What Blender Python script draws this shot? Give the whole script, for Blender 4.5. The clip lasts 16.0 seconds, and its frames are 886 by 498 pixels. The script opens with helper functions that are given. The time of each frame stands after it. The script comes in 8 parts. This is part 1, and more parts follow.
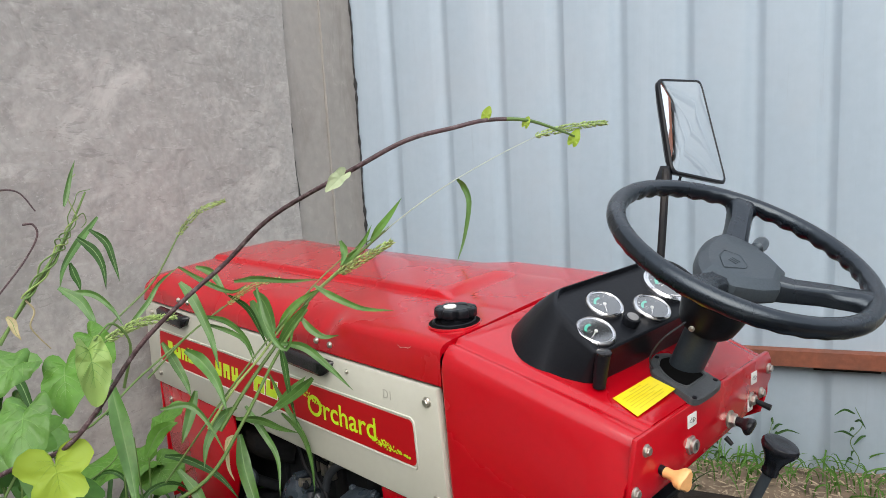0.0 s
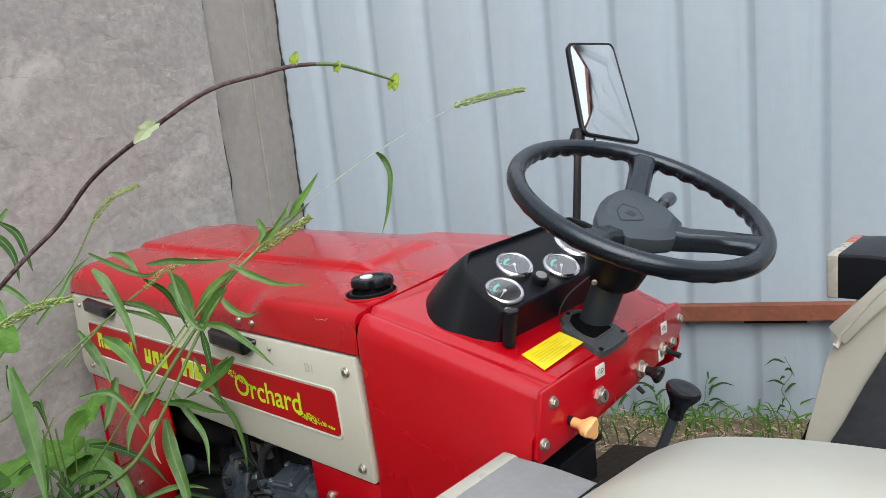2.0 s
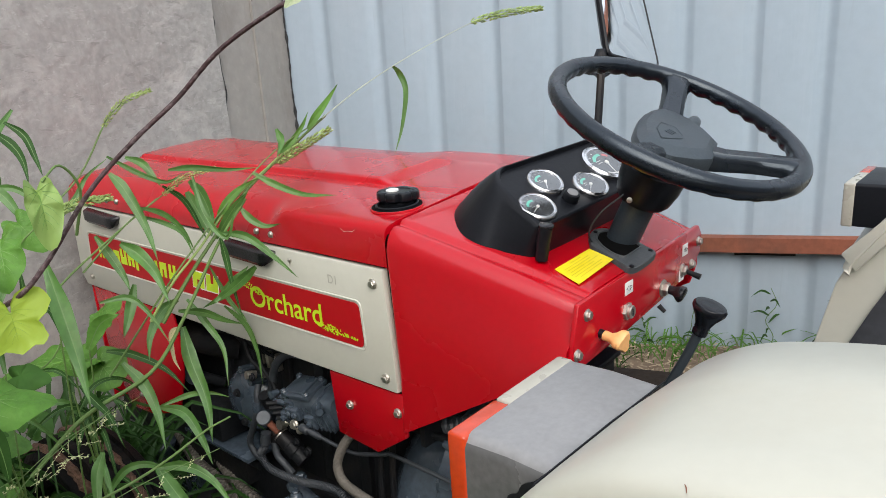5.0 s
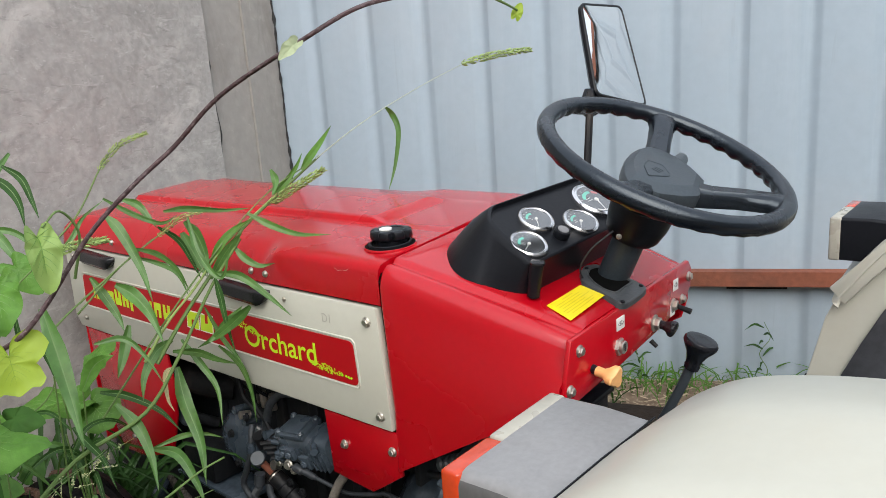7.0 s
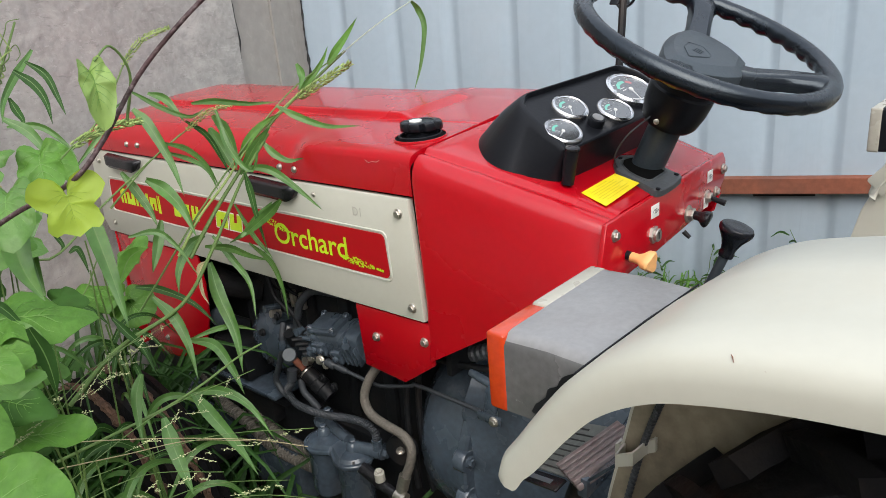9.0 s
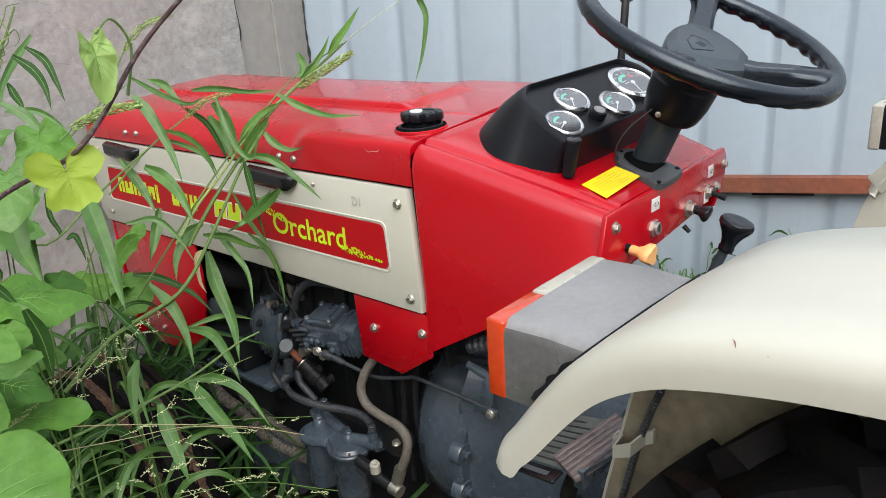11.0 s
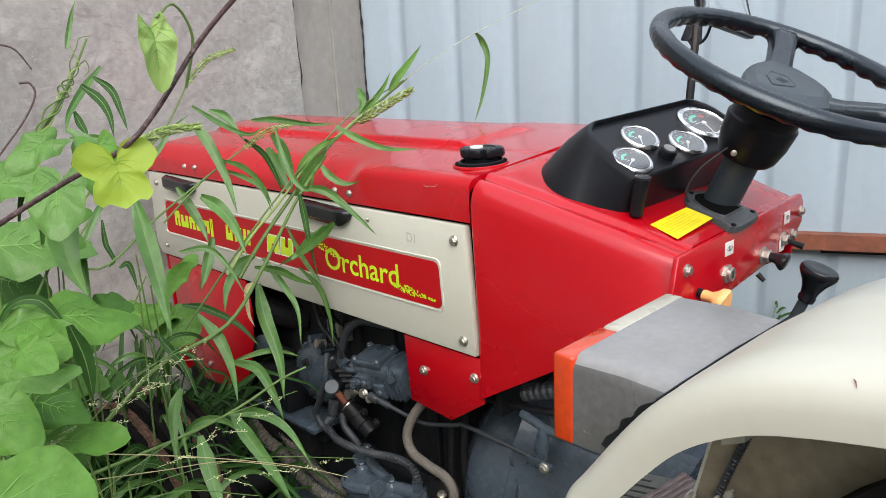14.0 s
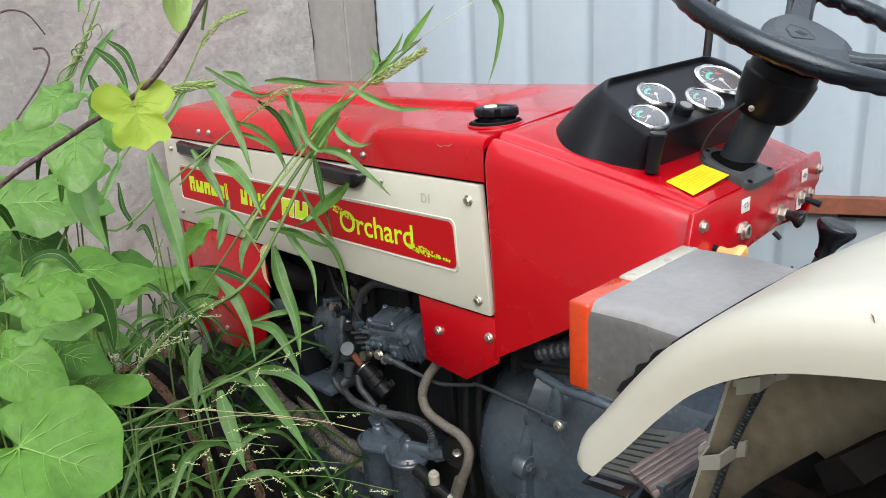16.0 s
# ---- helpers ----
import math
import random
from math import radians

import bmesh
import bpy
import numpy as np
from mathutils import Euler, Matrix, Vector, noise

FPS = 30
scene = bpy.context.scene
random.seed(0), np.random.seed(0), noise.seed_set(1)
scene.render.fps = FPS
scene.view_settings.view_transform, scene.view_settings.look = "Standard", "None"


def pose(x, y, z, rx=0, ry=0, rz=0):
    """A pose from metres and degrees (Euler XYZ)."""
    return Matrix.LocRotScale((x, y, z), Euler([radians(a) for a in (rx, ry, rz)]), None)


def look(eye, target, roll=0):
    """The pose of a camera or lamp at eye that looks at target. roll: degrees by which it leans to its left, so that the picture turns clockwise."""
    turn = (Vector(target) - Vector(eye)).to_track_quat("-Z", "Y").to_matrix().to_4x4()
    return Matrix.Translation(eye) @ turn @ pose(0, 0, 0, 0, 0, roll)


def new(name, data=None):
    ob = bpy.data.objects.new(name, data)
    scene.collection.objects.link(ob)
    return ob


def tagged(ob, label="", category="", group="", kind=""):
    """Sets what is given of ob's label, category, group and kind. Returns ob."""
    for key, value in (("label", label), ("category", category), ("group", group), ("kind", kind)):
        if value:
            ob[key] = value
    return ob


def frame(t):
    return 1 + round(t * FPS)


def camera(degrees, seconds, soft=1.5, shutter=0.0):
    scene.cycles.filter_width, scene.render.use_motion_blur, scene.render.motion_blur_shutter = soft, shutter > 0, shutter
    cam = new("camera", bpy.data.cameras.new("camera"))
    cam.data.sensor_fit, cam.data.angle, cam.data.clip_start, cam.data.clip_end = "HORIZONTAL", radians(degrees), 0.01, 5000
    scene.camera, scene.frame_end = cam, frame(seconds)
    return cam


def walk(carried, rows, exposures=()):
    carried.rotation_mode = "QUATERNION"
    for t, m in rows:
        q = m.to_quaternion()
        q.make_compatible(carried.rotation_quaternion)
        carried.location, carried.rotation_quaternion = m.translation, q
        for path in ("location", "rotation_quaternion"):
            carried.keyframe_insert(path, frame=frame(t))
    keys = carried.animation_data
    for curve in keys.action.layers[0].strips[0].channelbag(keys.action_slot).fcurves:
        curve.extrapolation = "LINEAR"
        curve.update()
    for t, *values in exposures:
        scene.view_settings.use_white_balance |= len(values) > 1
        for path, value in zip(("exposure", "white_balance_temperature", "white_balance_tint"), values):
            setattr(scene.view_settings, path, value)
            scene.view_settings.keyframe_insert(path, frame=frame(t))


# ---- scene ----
# camera: hand-held beside the tractor, sinking slowly from head height to chest height
cam = camera(62.0, 16.0, 0.5)
ROWS = [
    (0.0, -0.9590, -0.4632, 1.3612, 80.830, 3.215, -44.435),
    (0.5, -0.9613, -0.4748, 1.3646, 82.390, 3.621, -44.639),
    (1.0, -0.9594, -0.4906, 1.3617, 82.037, 3.928, -43.999),
    (1.3, -0.9515, -0.5147, 1.3587, 81.243, 4.611, -42.589),
    (1.5, -0.9480, -0.5254, 1.3574, 81.178, 5.969, -41.584),
    (1.9, -0.9230, -0.5247, 1.3399, 78.156, 4.000, -45.968),
    (2.0, -0.9167, -0.5245, 1.3355, 79.147, 5.832, -48.050),
    (2.5, -0.9456, -0.4787, 1.3401, 78.285, 6.600, -51.616),
    (2.7, -0.9474, -0.4747, 1.3377, 78.200, 5.348, -51.527),
    (3.0, -0.9515, -0.4656, 1.3324, 77.679, 4.788, -52.064),
    (3.5, -0.9599, -0.4651, 1.3309, 77.843, 4.227, -51.430),
    (3.7, -0.9655, -0.4623, 1.3273, 76.446, 6.025, -50.492),
    (3.8, -0.9712, -0.4595, 1.3237, 76.687, 4.663, -50.413),
    (4.0, -0.9773, -0.4565, 1.3201, 74.936, 3.661, -49.843),
    (4.2, -0.9796, -0.4552, 1.3165, 73.447, 3.801, -49.840),
    (6.3, -0.9874, -0.4644, 1.3216, 75.825, 3.747, -50.477),
    (6.5, -0.9901, -0.4669, 1.3260, 76.375, 4.128, -50.545),
    (7.0, -0.9892, -0.4654, 1.3217, 76.495, 4.007, -50.579),
    (7.5, -0.9838, -0.4634, 1.3185, 76.327, 3.520, -50.644),
    (7.9, -0.9986, -0.4578, 1.3112, 74.966, 2.769, -49.234),
    (8.0, -1.0023, -0.4564, 1.3094, 74.267, 3.765, -49.073),
    (8.1, -1.0047, -0.4547, 1.3036, 73.205, 3.720, -48.183),
    (8.5, -1.0144, -0.4480, 1.2807, 73.156, 2.799, -50.027),
    (9.0, -1.0149, -0.4485, 1.2716, 70.761, 4.535, -49.520),
    (9.5, -1.0186, -0.4504, 1.2679, 71.368, 3.483, -48.711),
    (10.0, -1.0169, -0.4490, 1.2630, 70.536, 3.601, -49.327),
    (10.2, -1.0151, -0.4490, 1.2623, 70.582, 3.736, -49.582),
    (12.3, -1.0216, -0.4393, 1.2466, 70.907, 3.532, -47.935),
    (12.5, -1.0197, -0.4414, 1.2358, 73.406, 2.666, -44.361),
    (13.0, -1.0042, -0.4258, 1.2305, 73.579, 3.875, -45.646),
    (13.5, -1.0003, -0.4152, 1.2288, 76.163, 3.033, -45.778),
    (14.0, -1.0017, -0.4102, 1.2246, 75.067, 2.814, -45.327),
    (14.5, -0.9936, -0.4116, 1.2135, 74.111, 2.069, -47.042),
    (15.0, -0.9889, -0.4167, 1.2140, 74.081, 2.614, -47.339),
    (15.5, -0.9972, -0.4129, 1.2099, 73.535, 2.524, -46.239),
    (16.0, -1.0087, -0.4129, 1.2080, 72.922, 3.320, -44.422),
]
walk(cam, [(t, pose(x, y, z, rx, ry, rz)) for t, x, y, z, rx, ry, rz in ROWS], ((0.0, 1.06), (0.5, 0.88), (1.0, 0.85), (1.5, 0.99), (2.0, 0.94), (2.5, 0.95), (4.0, 1.00), (7.0, 1.00), (9.0, 1.05), (12.5, 1.21), (15.5, 1.25), (16.0, 1.33)))

# world: bright overcast sky, soft high sun
world = bpy.data.worlds.new("overcast")
scene.world = world
world.use_nodes = True
wn, wl = world.node_tree.nodes, world.node_tree.links
wn.clear()
w_out, w_bg, w_sky = wn.new("ShaderNodeOutputWorld"), wn.new("ShaderNodeBackground"), wn.new("ShaderNodeTexSky")
w_sky.sky_type = "NISHITA"
w_sky.sun_disc = False
w_sky.sun_elevation, w_sky.sun_rotation = radians(44), radians(227)
w_sky.air_density, w_sky.dust_density, w_sky.ozone_density = 1.0, 6.0, 0.6
w_bg.inputs["Strength"].default_value = 0.125
w_mix = wn.new("ShaderNodeMix")
w_mix.data_type = "RGBA"
w_mix.inputs["Factor"].default_value = 0.72
w_mix.inputs["B"].default_value = (5.5, 5.85, 6.35, 1)
wl.new(w_sky.outputs["Color"], w_mix.inputs["A"])
wl.new(w_mix.outputs["Result"], w_bg.inputs["Color"])
wl.new(w_bg.outputs["Background"], w_out.inputs["Surface"])
sun_data = bpy.data.lights.new("sun", "SUN")
sun_data.energy, sun_data.angle, sun_data.color = 1.2, radians(60), (1.0, 0.99, 0.97)
sun = new("sun", sun_data)
sun.matrix_world = look((0, 0, 8), (2.3, 2.12, 4.98))


# ---------- materials ----------
def mat(name, base, rough=0.5, metal=0.0, var=0.12, scale=6.0, fine=60.0, bump=0.0, coat=0.0, stain=None, stain_amount=0.0, stain_scale=3.0, spec=0.5, bump_scale=None, island=0.0, trans=0.0):
    """A procedural surface: two sizes of tone, optional stains, relief and a clear coat."""
    m = bpy.data.materials.new(name)
    m.use_nodes = True
    n, l = m.node_tree.nodes, m.node_tree.links
    b = n["Principled BSDF"]
    b.inputs["Roughness"].default_value = rough
    b.inputs["Metallic"].default_value = metal
    b.inputs["Specular IOR Level"].default_value = spec
    b.inputs["Coat Weight"].default_value = coat
    b.inputs["Coat Roughness"].default_value = 0.08
    co = n.new("ShaderNodeTexCoord").outputs["Object"]
    big, small = n.new("ShaderNodeTexNoise"), n.new("ShaderNodeTexNoise")
    big.inputs["Scale"].default_value, big.inputs["Detail"].default_value = scale, 5
    small.inputs["Scale"].default_value, small.inputs["Detail"].default_value = fine, 3
    l.new(co, big.inputs["Vector"]), l.new(co, small.inputs["Vector"])
    add = n.new("ShaderNodeMath")
    add.operation = "ADD"
    l.new(big.outputs["Fac"], add.inputs[0]), l.new(small.outputs["Fac"], add.inputs[1])
    rng = n.new("ShaderNodeMapRange")
    rng.inputs["From Min"].default_value, rng.inputs["From Max"].default_value = 0.6, 1.4
    rng.inputs["To Min"].default_value, rng.inputs["To Max"].default_value = 1 - var, 1 + var
    l.new(add.outputs[0], rng.inputs["Value"])
    mul = n.new("ShaderNodeVectorMath")
    mul.operation = "SCALE"
    mul.inputs[0].default_value = base
    l.new(rng.outputs["Result"], mul.inputs["Scale"])
    col = mul.outputs[0]
    if island:
        geo, ir, sc = n.new("ShaderNodeNewGeometry"), n.new("ShaderNodeMapRange"), n.new("ShaderNodeVectorMath")
        ir.inputs["To Min"].default_value, ir.inputs["To Max"].default_value = 1 - island, 1 + island
        sc.operation = "SCALE"
        l.new(geo.outputs["Random Per Island"], ir.inputs["Value"])
        l.new(col, sc.inputs[0]), l.new(ir.outputs["Result"], sc.inputs["Scale"])
        col = sc.outputs[0]
    if stain:
        sn, sr, mx = n.new("ShaderNodeTexNoise"), n.new("ShaderNodeMapRange"), n.new("ShaderNodeMix")
        sn.inputs["Scale"].default_value, sn.inputs["Detail"].default_value, sn.inputs["Roughness"].default_value = stain_scale, 8, 0.65
        l.new(co, sn.inputs["Vector"])
        sr.inputs["From Min"].default_value, sr.inputs["From Max"].default_value = 0.5, 0.72
        sr.inputs["To Max"].default_value = stain_amount
        l.new(sn.outputs["Fac"], sr.inputs["Value"])
        mx.data_type = "RGBA"
        mx.inputs["B"].default_value = (*stain, 1)
        l.new(sr.outputs["Result"], mx.inputs["Factor"]), l.new(col, mx.inputs["A"])
        col = mx.outputs["Result"]
    l.new(col, b.inputs["Base Color"])
    rr = n.new("ShaderNodeMapRange")
    rr.inputs["From Min"].default_value, rr.inputs["From Max"].default_value = 0.3, 0.7
    rr.inputs["To Min"].default_value, rr.inputs["To Max"].default_value = max(0.02, rough * 0.8), min(1, rough * 1.2)
    l.new(big.outputs["Fac"], rr.inputs["Value"]), l.new(rr.outputs["Result"], b.inputs["Roughness"])
    if bump:
        bp, bn = n.new("ShaderNodeBump"), n.new("ShaderNodeTexNoise")
        bn.inputs["Scale"].default_value, bn.inputs["Detail"].default_value = bump_scale or fine, 6
        l.new(co, bn.inputs["Vector"])
        bp.inputs["Strength"].default_value, bp.inputs["Distance"].default_value = bump, 0.01
        l.new(bn.outputs["Fac"], bp.inputs["Height"]), l.new(bp.outputs["Normal"], b.inputs["Normal"])
    if trans:
        tr, ms = n.new("ShaderNodeBsdfTranslucent"), n.new("ShaderNodeMixShader")
        ms.inputs["Fac"].default_value = trans
        l.new(col, tr.inputs["Color"])
        l.new(b.outputs[0], ms.inputs[1]), l.new(tr.outputs[0], ms.inputs[2])
        l.new(ms.outputs[0], n["Material Output"].inputs["Surface"])
    return m


RED = mat("red_paint", (0.41, 0.0012, 0.008), 0.26, 0, 0.06, 5, 90, 0.010, 0.55, (0.33, 0.002, 0.009), 0.35, 2.5, spec=0.35)
INNERWALL = mat("dirty_shaded_cream_paint", (0.30, 0.258, 0.185), 0.6, 0, 0.25, 6, 60, 0.06, 0, (0.075, 0.055, 0.038), 0.8, 7)
CREAM = mat("cream_paint", (0.487, 0.486, 0.420), 0.42, 0, 0.03, 3, 70, 0.02, 0.1, (0.45, 0.40, 0.30), 0.2, 5)
BLACK = mat("black_plastic", (0.0075, 0.0085, 0.0112), 0.36, 0, 0.2, 8, 200, 0.03, spec=0.20)
BLACKGLOSS = mat("black_gloss_plastic", (0.012, 0.012, 0.014), 0.22, 0, 0.2, 8, 100, 0.0)
# near-black, painted on flat faces as the shade inside openings
WHEELBLACK = mat("wheel_plastic", (0.0036, 0.0052, 0.0085), 0.27, 0, 0.30, 14, 240, 0.05, 0.0, (0.012, 0.014, 0.016), 0.5, 30, spec=0.66)
HUBGREY = mat("hub_plastic", (0.034, 0.043, 0.051), 0.42, 0, 0.20, 10, 300, 0.06, 0, (0.04, 0.04, 0.04), 0.4, 24, spec=0.55)
ENGINE = mat("engine_grey_paint", (0.060, 0.080, 0.104), 0.26, 0, 0.30, 14, 90, 0.10, 0.6, (0.014, 0.016, 0.019), 0.75, 7)
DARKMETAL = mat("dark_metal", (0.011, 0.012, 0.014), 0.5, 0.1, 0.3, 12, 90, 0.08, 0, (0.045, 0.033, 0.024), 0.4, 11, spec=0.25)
PLASTICGREY = mat("satin_grey_plastic", (0.062, 0.068, 0.074), 0.42, 0, 0.2, 12, 220, 0.05, 0, (0.10, 0.095, 0.09), 0.5, 60, spec=0.35)
HOSE = mat("rubber_hose", (0.036, 0.041, 0.048), 0.5, 0, 0.3, 20, 160, 0.1)
BRAID = mat("braided_hose", (0.125, 0.112, 0.094), 0.7, 0, 0.35, 30, 260, 0.3)
KNOBGLOSS = mat("gloss_black_knob", (0.006, 0.007, 0.010), 0.24, 0, 0.1, 8, 100)
CHROME = mat("chrome", (0.78, 0.78, 0.79), 0.24, 1, 0.05, 10, 100)
STEEL = mat("zinc_steel", (0.50, 0.47, 0.42), 0.35, 0.9, 0.25, 30, 200, 0.05)
HOLE = mat("opening_shade", (0.004, 0.004, 0.004), 0.95, spec=0.05)
FACE = mat("gauge_face", (0.012, 0.014, 0.015), 0.5)
GREENMARK = mat("gauge_green", (0.05, 0.55, 0.38), 0.5)
WHITEMARK = mat("white_mark", (0.75, 0.75, 0.72), 0.5, 0, 0.05)
REDMARK = mat("gauge_red", (0.5, 0.03, 0.02), 0.5)
YELLOW = mat("yellow_sticker", (0.80, 0.66, 0.005), 0.4, 0, 0.05, 8, 120, 0.0, 0.2)
INK = mat("ink", (0.58, 0.48, 0.01), 0.5)
BLACKINK = mat("black_ink", (0.03, 0.03, 0.03), 0.5)
PENCIL = mat("pencil", (0.42, 0.41, 0.36), 0.6)
DECALRED = mat("decal_red", (0.40, 0.003, 0.008), 0.45, 0, 0.05, 5, 90, 0, 0.0, spec=0.35)
LIME = mat("decal_lime", (0.52, 0.72, 0.02), 0.4, 0, 0.05)
ORANGE = mat("orange_knob", (0.80, 0.42, 0.16), 0.4, 0, 0.08, 40, 200)
AMBER = mat("amber_lens", (0.50, 0.042, 0.006), 0.22, 0, 0.15, 60, 160, 0.06, 0.6, bump_scale=200)
CLEARLENS = mat("clear_lens", (0.38, 0.365, 0.31), 0.3, 0, 0.08, 40, 120, 0.05, 0.2)
# pale grey for the button cap; on the lamp it paints skylight
LAMPTOP = mat("pale_top_plastic", (0.225, 0.225, 0.228), 0.36, 0, 0.14, 9, 150, 0.03, 0.25, (0.15, 0.148, 0.145), 0.5, 7)
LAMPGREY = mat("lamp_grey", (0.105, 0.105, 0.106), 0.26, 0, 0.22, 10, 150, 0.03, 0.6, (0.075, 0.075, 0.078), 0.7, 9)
CONCRETE = mat("cement_plaster", (0.320, 0.314, 0.299), 0.9, 0, 0.22, 1.3, 60, 1.0, 0, (0.44, 0.425, 0.40), 0.75, 1.7, bump_scale=14)
CONCRETE2 = mat("cement_pillar", (0.300, 0.288, 0.268), 0.9, 0, 0.14, 1.6, 30, 0.4, 0, (0.31, 0.30, 0.28), 0.5, 2.5, bump_scale=18)
SHEET = mat("sheet_paint", (0.325, 0.398, 0.462), 0.45, 0.0, 0.05, 1.2, 30, 0.02, 0.1, (0.36, 0.39, 0.42), 0.35, 2.2)
RUSTBAR = mat("rusty_red_primer", (0.20, 0.065, 0.035), 0.75, 0, 0.3, 5, 50, 0.2, 0, (0.10, 0.045, 0.03), 0.7, 6)
SOIL = mat("soil", (0.20, 0.145, 0.10), 0.95, 0, 0.4, 3, 40, 0.8, 0, (0.05, 0.045, 0.025), 0.7, 5, bump_scale=22)
RUBBER = mat("tyre_rubber", (0.007, 0.007, 0.008), 0.8, 0, 0.3, 8, 60, 0.3, 0, (0.028, 0.020, 0.014), 0.6, 14, spec=0.15)
GRASS = mat("grass_blade", (0.070, 0.165, 0.034), 0.40, 0, 0.3, 12, 80, 0.05, 0, island=0.3, trans=0.2, spec=0.5)
# darker blade green; in the undergrowth its depth stands in for shade
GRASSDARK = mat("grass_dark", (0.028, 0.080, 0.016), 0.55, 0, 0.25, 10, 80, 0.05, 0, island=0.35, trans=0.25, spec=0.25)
LEAF = mat("vine_leaf", (0.094, 0.226, 0.034), 0.5, 0, 0.25, 22, 120, 0.25, 0, (0.11, 0.22, 0.035), 0.5, 30, island=0.2, trans=0.28, spec=0.32)
LEAFPALE = mat("pale_vine_leaf", (0.108, 0.235, 0.048), 0.40, 0, 0.2, 22, 120, 0.2, 0, trans=0.25, spec=0.4)
STRAW = mat("straw", (0.34, 0.27, 0.18), 0.9, 0, 0.3, 30, 200, 0.05, island=0.45)
LEAFYOUNG = mat("young_vine_leaf", (0.32, 0.45, 0.045), 0.5, 0, 0.12, 14, 60, 0.1, 0, trans=0.35)
VEIN = mat("leaf_vein", (0.130, 0.275, 0.050), 0.5)
SEED = mat("seed_head", (0.33, 0.44, 0.15), 0.7, 0, 0.3, 60, 300, 0.2, 0, island=0.3, trans=0.2)
STEMPURPLE = mat("vine_stem", (0.062, 0.034, 0.038), 0.5, 0, 0.5, 30, 240, 0.3, 0, (0.22, 0.17, 0.175), 0.7, 260)
STEMPALE = mat("pale_grass_stalk", (0.36, 0.42, 0.33), 0.6, 0, 0.2, 30, 200, 0.05)
STEMGREEN = mat("grass_stem", (0.100, 0.175, 0.042), 0.55, 0, 0.2, 30, 200, 0.05)
DRY = mat("dry_grass", (0.36, 0.31, 0.17), 0.8, 0, 0.2, 30, 200, 0.05, island=0.3)


def blotch(m, tint, scale, lo, hi, amount, squash=(1, 1, 1), detail=8, rough=0.7):
    """Lay a patchy stain of another tone over a material's base colour."""
    n, l = m.node_tree.nodes, m.node_tree.links
    b = n["Principled BSDF"]
    old = b.inputs["Base Color"].links[0].from_socket
    co, mp = n.new("ShaderNodeTexCoord"), n.new("ShaderNodeMapping")
    mp.inputs["Scale"].default_value = squash
    l.new(co.outputs["Object"], mp.inputs["Vector"])
    tx, rg, mx = n.new("ShaderNodeTexNoise"), n.new("ShaderNodeMapRange"), n.new("ShaderNodeMix")
    tx.inputs["Scale"].default_value, tx.inputs["Detail"].default_value, tx.inputs["Roughness"].default_value = scale, detail, rough
    tx.inputs["Distortion"].default_value = 0.6
    l.new(mp.outputs[0], tx.inputs["Vector"])
    rg.inputs["From Min"].default_value, rg.inputs["From Max"].default_value, rg.inputs["To Max"].default_value = lo, hi, amount
    l.new(tx.outputs["Fac"], rg.inputs["Value"])
    mx.data_type = "RGBA"
    mx.inputs["B"].default_value = (*tint, 1)
    l.new(rg.outputs[0], mx.inputs["Factor"]), l.new(old, mx.inputs["A"])
    l.new(mx.outputs["Result"], b.inputs["Base Color"])


blotch(CONCRETE, (0.50, 0.485, 0.46), 5.0, 0.54, 0.66, 0.55)
blotch(CONCRETE, (0.16, 0.15, 0.135), 9.0, 0.58, 0.75, 0.5, (1, 1, 0.5))
blotch(CONCRETE, (0.46, 0.45, 0.43), 38.0, 0.60, 0.70, 0.5)
blotch(CONCRETE, (0.15, 0.14, 0.13), 55.0, 0.64, 0.74, 0.6)
blotch(CONCRETE, (0.50, 0.49, 0.47), 16.0, 0.575, 0.635, 0.38, (0.8, 0.8, 2.0))
blotch(CONCRETE, (0.20, 0.195, 0.185), 20.0, 0.60, 0.63, 0.45, (0.6, 0.6, 2.5))
blotch(CONCRETE, (0.52, 0.51, 0.50), 70.0, 0.60, 0.65, 0.4, (0.8, 0.8, 1.5))
blotch(CONCRETE2, (0.16, 0.145, 0.13), 7.0, 0.52, 0.70, 0.45, (1, 1, 0.25))
blotch(CONCRETE2, (0.40, 0.385, 0.36), 30.0, 0.60, 0.70, 0.5)
blotch(SHEET, (0.40, 0.47, 0.53), 6.0, 0.50, 0.70, 0.35, (1.6, 1.6, 0.12))
blotch(SHEET, (0.25, 0.27, 0.28), 16.0, 0.62, 0.76, 0.35, (1.5, 1.5, 0.10))
blotch(CREAM, (0.33, 0.27, 0.18), 90.0, 0.72, 0.78, 0.6)
blotch(CREAM, (0.40, 0.36, 0.27), 4.0, 0.58, 0.75, 0.25)
blotch(CREAM, (0.36, 0.27, 0.17), 17.0, 0.66, 0.76, 0.35, (1, 0.45, 1))
blotch(RED, (0.60, 0.10, 0.10), 160.0, 0.73, 0.78, 0.5)
blotch(SOIL, (0.36, 0.29, 0.21), 26.0, 0.55, 0.66, 0.7)
blotch(SOIL, (0.035, 0.030, 0.02), 9.0, 0.55, 0.70, 0.7)
blotch(GRASS, (0.16, 0.20, 0.05), 7.0, 0.56, 0.75, 0.5)
blotch(ENGINE, (0.16, 0.17, 0.175), 120.0, 0.66, 0.74, 0.6)
blotch(BLACK, (0.035, 0.035, 0.035), 140.0, 0.70, 0.78, 0.4)
blotch(WHEELBLACK, (0.05, 0.05, 0.05), 120.0, 0.70, 0.76, 0.35)
blotch(LAMPGREY, (0.30, 0.30, 0.30), 60.0, 0.66, 0.72, 0.5)
